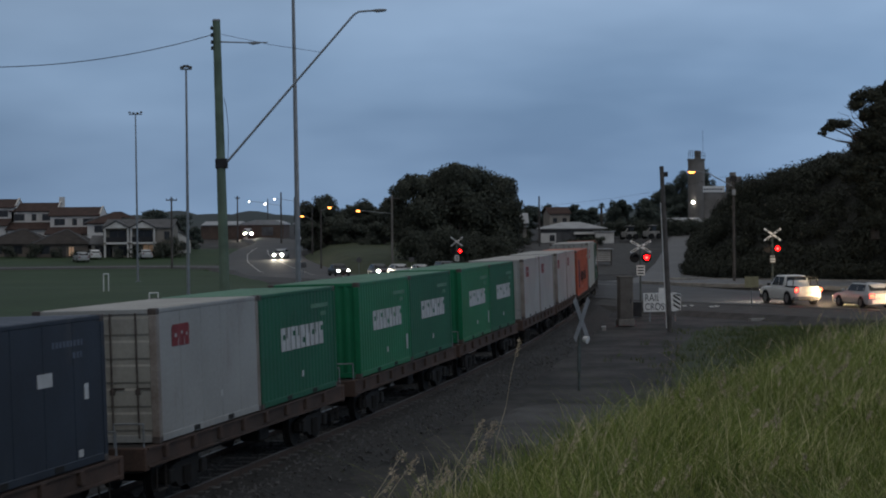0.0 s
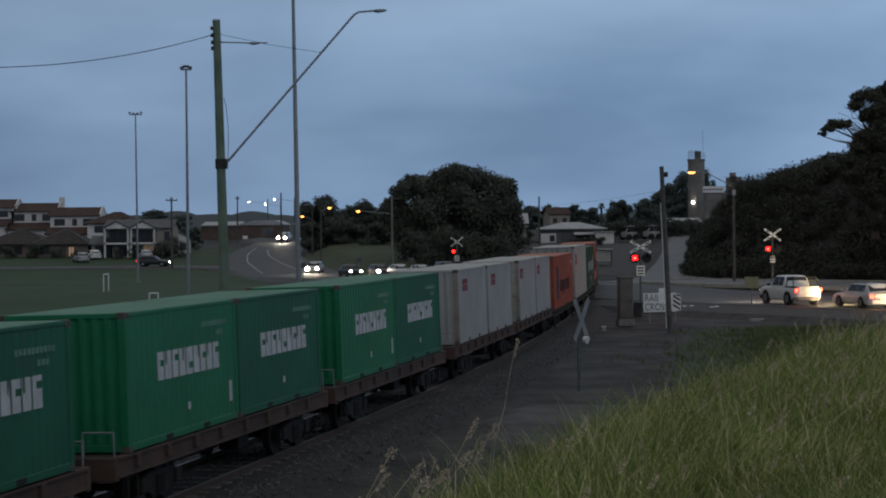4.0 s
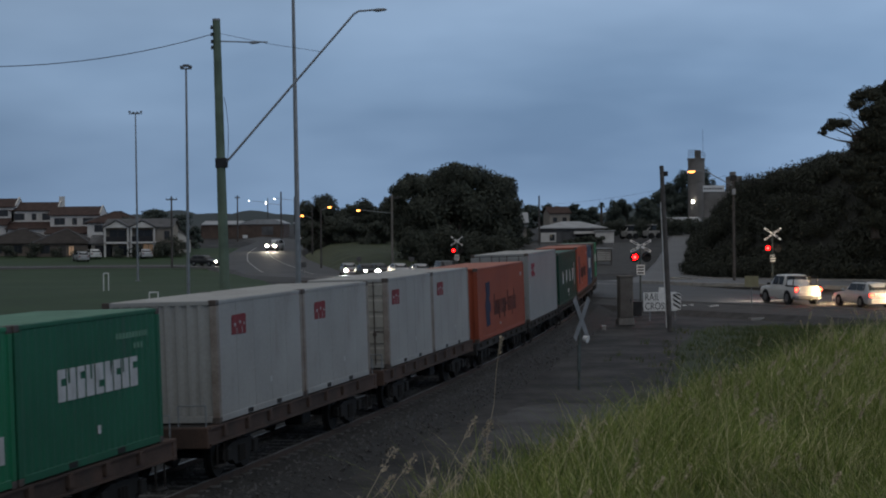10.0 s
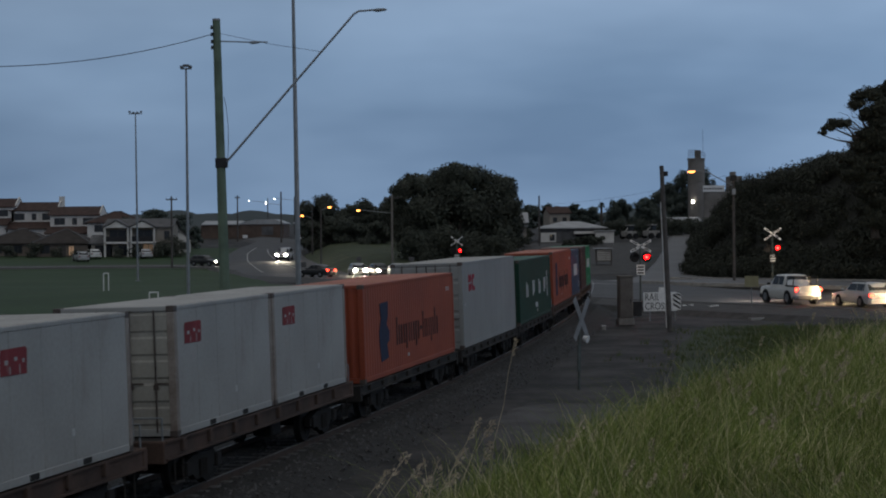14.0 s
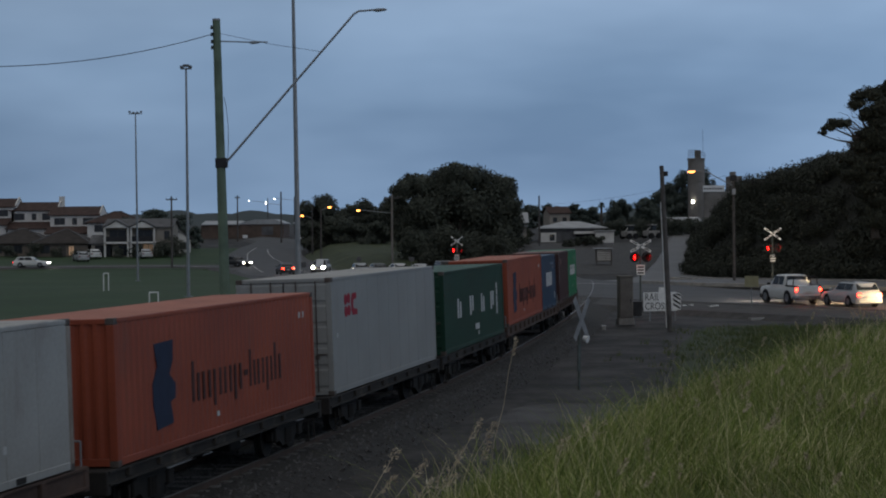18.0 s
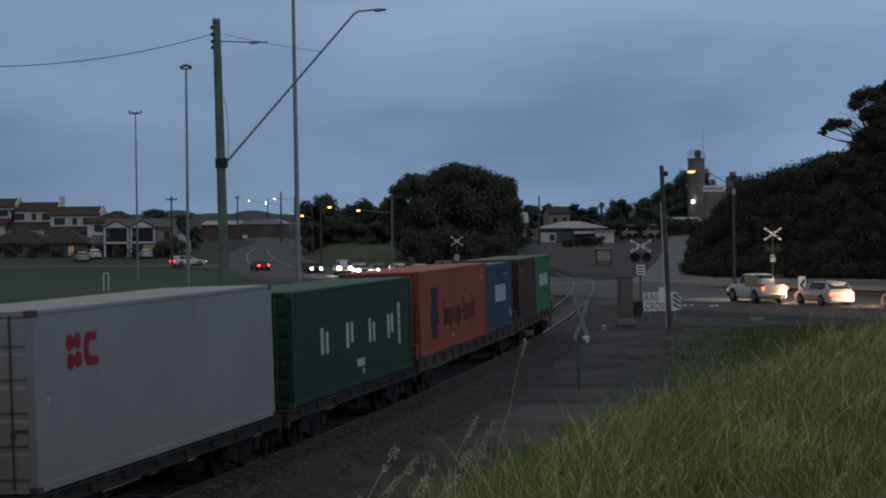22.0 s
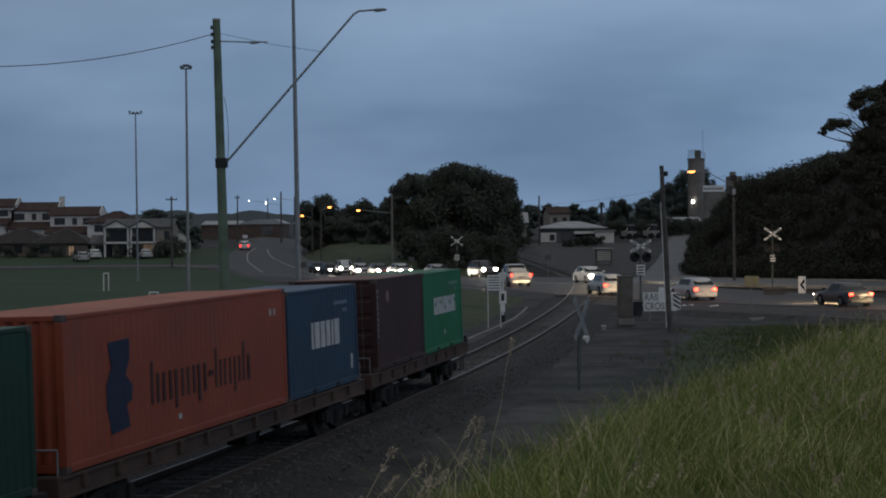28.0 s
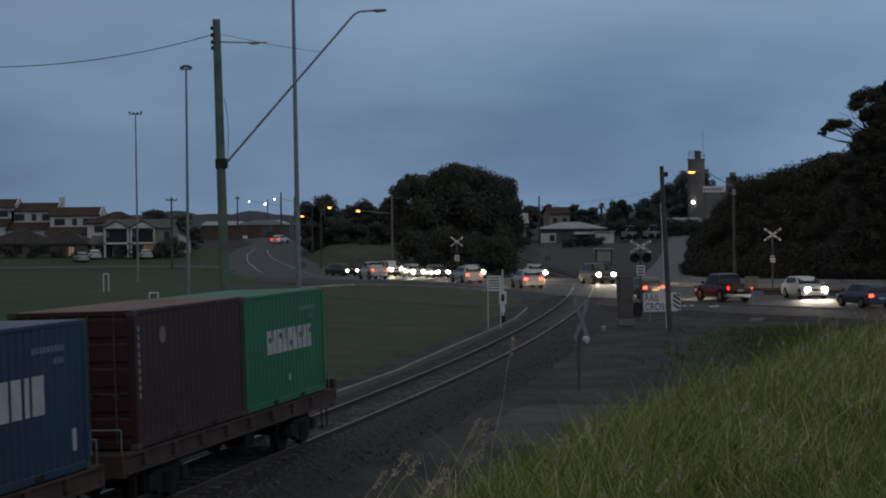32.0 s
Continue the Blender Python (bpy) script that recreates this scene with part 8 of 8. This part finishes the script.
def verge_tufts():
    """Loose tufts of dark grass on the flat below the bank."""
    r = np.random.default_rng(777)
    me = Mesh()
    for _ in range(3600):
        y = 40 + 58 * r.uniform() ** 0.8
        x = float(np.interp(y, (40, 66, 86, 100), (9.0, 8.6, 11.2, 14.6))) + r.normal(4.6, 2.3)
        z = gz(y) - 0.40
        for _ in range(6):
            a, h, w = r.uniform(0, 6.283), r.uniform(0.10, 0.34), r.uniform(0.008, 0.018)
            bx, by = x + r.normal(0, 0.12), y + r.normal(0, 0.12)
            lx, ly = math.cos(a) * h * 0.45, math.sin(a) * h * 0.45
            me.v += [(bx - w, by, z), (bx + w, by, z), (bx + lx, by + ly, z + h)]
            k = len(me.v)
            me.f.append((k - 3, k - 2, k - 1))
    m = bpy.data.meshes.new("verge_tufts")
    m.from_pydata(me.v, [], me.f)
    m.materials.append(TUFT)
    tagged(new("verge_tufts", m), "dark rough grass tufts on the dirt", "grass", kind="stuff")


verge_tufts()
SWAYING = []


def seed_stalk(x, y, h, head, lean, seed, stem=None, spread=0.115):
    """One dry grass stalk with a plumed seed head, standing on the bank."""
    r = np.random.default_rng(seed)
    g = thing("seed_stalk", "tall dry grass stalk with a feathery seed head", "grass stalk", "seeding grass stalks", m=pose(x, y, bank_z(x, y) - 0.04))
    st = Mesh()
    pts = [Vector((lean * t * t * h, 0.05 * t * h * r.normal(), h * t)) for t in np.linspace(0, 1, 7)]
    st.tube(pts, 0.0017, 0.0012, 5)
    part("stem", st, stem or STRAW, g)
    pl = Mesh()
    tip = pts[-1]
    d = (pts[-1] - pts[-3]).normalized()
    e1 = d.orthogonal().normalized()
    e2 = d.cross(e1)
    # a tapering spike of small bracts, loose towards its foot
    for _ in range(96):
        t = r.uniform(0, 1)
        a = r.uniform(0, 6.283)
        out = e1 * math.cos(a) + e2 * math.sin(a)
        c = tip - d * head * t + out * head * spread * math.sin(math.pi * min(1.0, 0.12 + 0.8 * t)) * r.uniform(0.2, 1.0)
        o = (d + out * 0.8 + Vector((0.25, 0, -0.1))) * r.uniform(0.005, 0.013)
        s = Vector(r.normal(size=3)) * 0.0018
        pl.add([c, c + o * 0.5 + s, c + o, c + o * 0.5 - s], [(0, 1, 2, 3)])
    part("seed_head", pl, STRAW, g)
    SWAYING.append((g, seed, x, y))


r = np.random.default_rng(321)
# the heads of the tallest stalks along the crest, and of those further in
HEADS = [(-0.56, 8.3, 4.04), (-0.47, 8.3, 3.99), (-0.35, 8.3, 4.12), (-0.24, 8.3, 4.09), (-0.18, 8.39, 4.32), (-0.11, 8.55, 4.29), (-0.06, 8.67, 4.14), (-0.02, 8.78, 4.2), (0.04, 8.9, 4.14), (0.11, 9.06, 4.24),
         (0.17, 9.18, 4.38), (0.19, 9.24, 4.23), (-0.22, 8.3, 4.26), (0.34, 9.53, 4.65), (-0.11, 8.57, 4.08), (0.23, 9.31, 4.33), (0.6, 10.01, 4.15), (0.69, 10.17, 4.15), (0.81, 10.37, 4.24), (0.92, 10.55, 4.19)]
INNER = [(1.92, 13.21), (1.93, 12.24), (2.31, 13.32), (1.87, 11.1), (2.44, 12.57), (2.64, 13.01), (3.08, 16.65), (3.55, 15.86), (3.06, 13.32), (2.38, 11.1), (1.47, 10.74), (1.15, 9.51), (0.73, 8.32), (1.53, 9.51), (1.71, 9.0), (1.13, 7.93), (0.46, 7.84), (1.99, 8.76)]
for k, (x, y, z) in enumerate(HEADS):
    lean = r.uniform(0.1, 0.5) if z < 4.5 else 0.12
    h = max(0.28, z - bank_z(x, y) - (0.06 if z < 4.5 else 0.0))
    seed_stalk(x - lean * h, y, h, r.uniform(0.09, 0.17) if z < 4.5 else 0.10, lean, 400 + k, spread=r.uniform(0.10, 0.24) if z < 4.5 else 0.06)
for k, (x, y) in enumerate(INNER):
    seed_stalk(x, y, r.uniform(0.40, 0.52), r.uniform(0.06, 0.095), r.uniform(0.1, 0.6), 450 + k, GRASS)
for k in range(64):
    y = r.uniform(8, 20)
    x = float(np.interp(y, CY, CX)) + 0.5 + r.uniform(0.0, 1.0) * (0.245 * y - float(np.interp(y, CY, CX)) - 0.5)
    if x < 0.25 * y:
        seed_stalk(x, y, r.uniform(0.50, 0.78), r.uniform(0.07, 0.12), r.uniform(-0.3, 0.8), 500 + k, GRASS, r.uniform(0.09, 0.15))


# ---------------------------------------------------------------- what moves
def motions():
    # the train: wagons, and on each its containers
    times = [0.5 * k for k in range(65)]
    way = [travelled(t) for t in times]
    for sw, wg, base in WAGONS:
        walk(wg, [(t, track_pose(sw - d, base)) for t, d in zip(times, way)])
    for sc, sill, c, length in LOADS:
        sw, wg, base = min(WAGONS, key=lambda w: abs(w[0] - sc))
        deck = max(o.bound_box[6][2] for o in wg.children if o.name.startswith("deck_plate")) + 0.013
        walk(c, [(t, track_pose(sw - d, base) @ pose(0, sc - sw, deck)) for t, d in zip(times, way)])
    # wheelsets roll towards the camera's side
    fine = [0.125 * k for k in range(257)]
    roll = [travelled(t) / 0.46 for t in fine]
    rows = {}
    for ws in WHEELSETS:
        y = ws.matrix_basis.translation.y
        if y not in rows:
            rows[y] = [(t, pose(0, y, 0.46) @ Matrix.Rotation(a, 4, "X")) for t, a in zip(fine, roll)]
        walk(ws, rows[y])
    # the cars and their wheels
    steps = [0.25 * k for k in range(129)]
    spin = {}
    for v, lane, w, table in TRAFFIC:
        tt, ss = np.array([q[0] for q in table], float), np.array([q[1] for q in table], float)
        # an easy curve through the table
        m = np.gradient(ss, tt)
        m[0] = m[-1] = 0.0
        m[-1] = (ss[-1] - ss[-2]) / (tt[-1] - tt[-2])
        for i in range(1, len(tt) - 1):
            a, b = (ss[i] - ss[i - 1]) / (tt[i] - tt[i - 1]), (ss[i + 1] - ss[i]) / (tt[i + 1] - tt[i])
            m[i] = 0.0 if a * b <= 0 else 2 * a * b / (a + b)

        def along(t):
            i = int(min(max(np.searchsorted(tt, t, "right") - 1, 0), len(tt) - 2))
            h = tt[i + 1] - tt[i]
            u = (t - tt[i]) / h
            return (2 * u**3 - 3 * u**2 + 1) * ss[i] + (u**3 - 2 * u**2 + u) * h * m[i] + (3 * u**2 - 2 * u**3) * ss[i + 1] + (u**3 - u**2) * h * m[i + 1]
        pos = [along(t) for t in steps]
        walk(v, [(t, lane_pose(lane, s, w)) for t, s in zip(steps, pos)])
        fast = [0.05 * k for k in range(641)]
        far = [(t, along(t)) for t in fast]
        keep, last = [far[0]], far[0]
        for q in far[1:]:
            if abs(q[1] - last[1]) > 0.36:
                keep.append(q)
                last = q
        if keep[-1][0] < 32.0:
            keep.append(far[-1])
        spin[v.name] = [(t, -(s - far[0][1]) * w) for t, s in keep]
    for v, wh, x, y, r_ in ROLLING:
        if v.name in spin:
            walk(wh, [(t, pose(x, y, r_) @ Matrix.Rotation(d / r_, 4, "X")) for t, d in spin[v.name]])
    # crossing lamps flip right and left in place of flashing, until the train has cleared
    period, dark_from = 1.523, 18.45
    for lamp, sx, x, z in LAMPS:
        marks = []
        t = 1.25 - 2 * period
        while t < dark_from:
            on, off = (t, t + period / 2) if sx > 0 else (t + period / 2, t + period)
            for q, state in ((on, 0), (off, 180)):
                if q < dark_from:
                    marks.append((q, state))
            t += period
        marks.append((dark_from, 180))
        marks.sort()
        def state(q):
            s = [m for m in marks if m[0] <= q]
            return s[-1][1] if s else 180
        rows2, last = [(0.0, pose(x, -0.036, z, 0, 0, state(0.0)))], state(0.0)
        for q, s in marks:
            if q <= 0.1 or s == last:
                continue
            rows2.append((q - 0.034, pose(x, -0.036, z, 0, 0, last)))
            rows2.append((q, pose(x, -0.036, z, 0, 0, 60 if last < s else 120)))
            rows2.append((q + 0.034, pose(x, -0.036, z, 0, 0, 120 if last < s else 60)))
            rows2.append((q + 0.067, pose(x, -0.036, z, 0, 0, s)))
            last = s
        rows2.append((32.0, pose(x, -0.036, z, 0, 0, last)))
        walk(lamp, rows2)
    # seed stalks sway in the wind
    for g, seed, x, y in SWAYING:
        r = np.random.default_rng(seed + 9)
        base = g.matrix_basis.copy()
        f1, f2, p1, p2 = r.uniform(0.5, 0.8), r.uniform(1.0, 1.5), r.uniform(0, 6.28), r.uniform(0, 6.28)
        turn = r.uniform(-20, 20)
        walk(g, [(t, base @ pose(0, 0, 0, 1.6 * math.sin(f2 * t * 2 + p2), 3.0 * math.sin(f1 * 2 * t + p1) + 1.2 * math.sin(f2 * 3 * t + p2), turn)) for t in [0.4 * k for k in range(81)]])


motions()
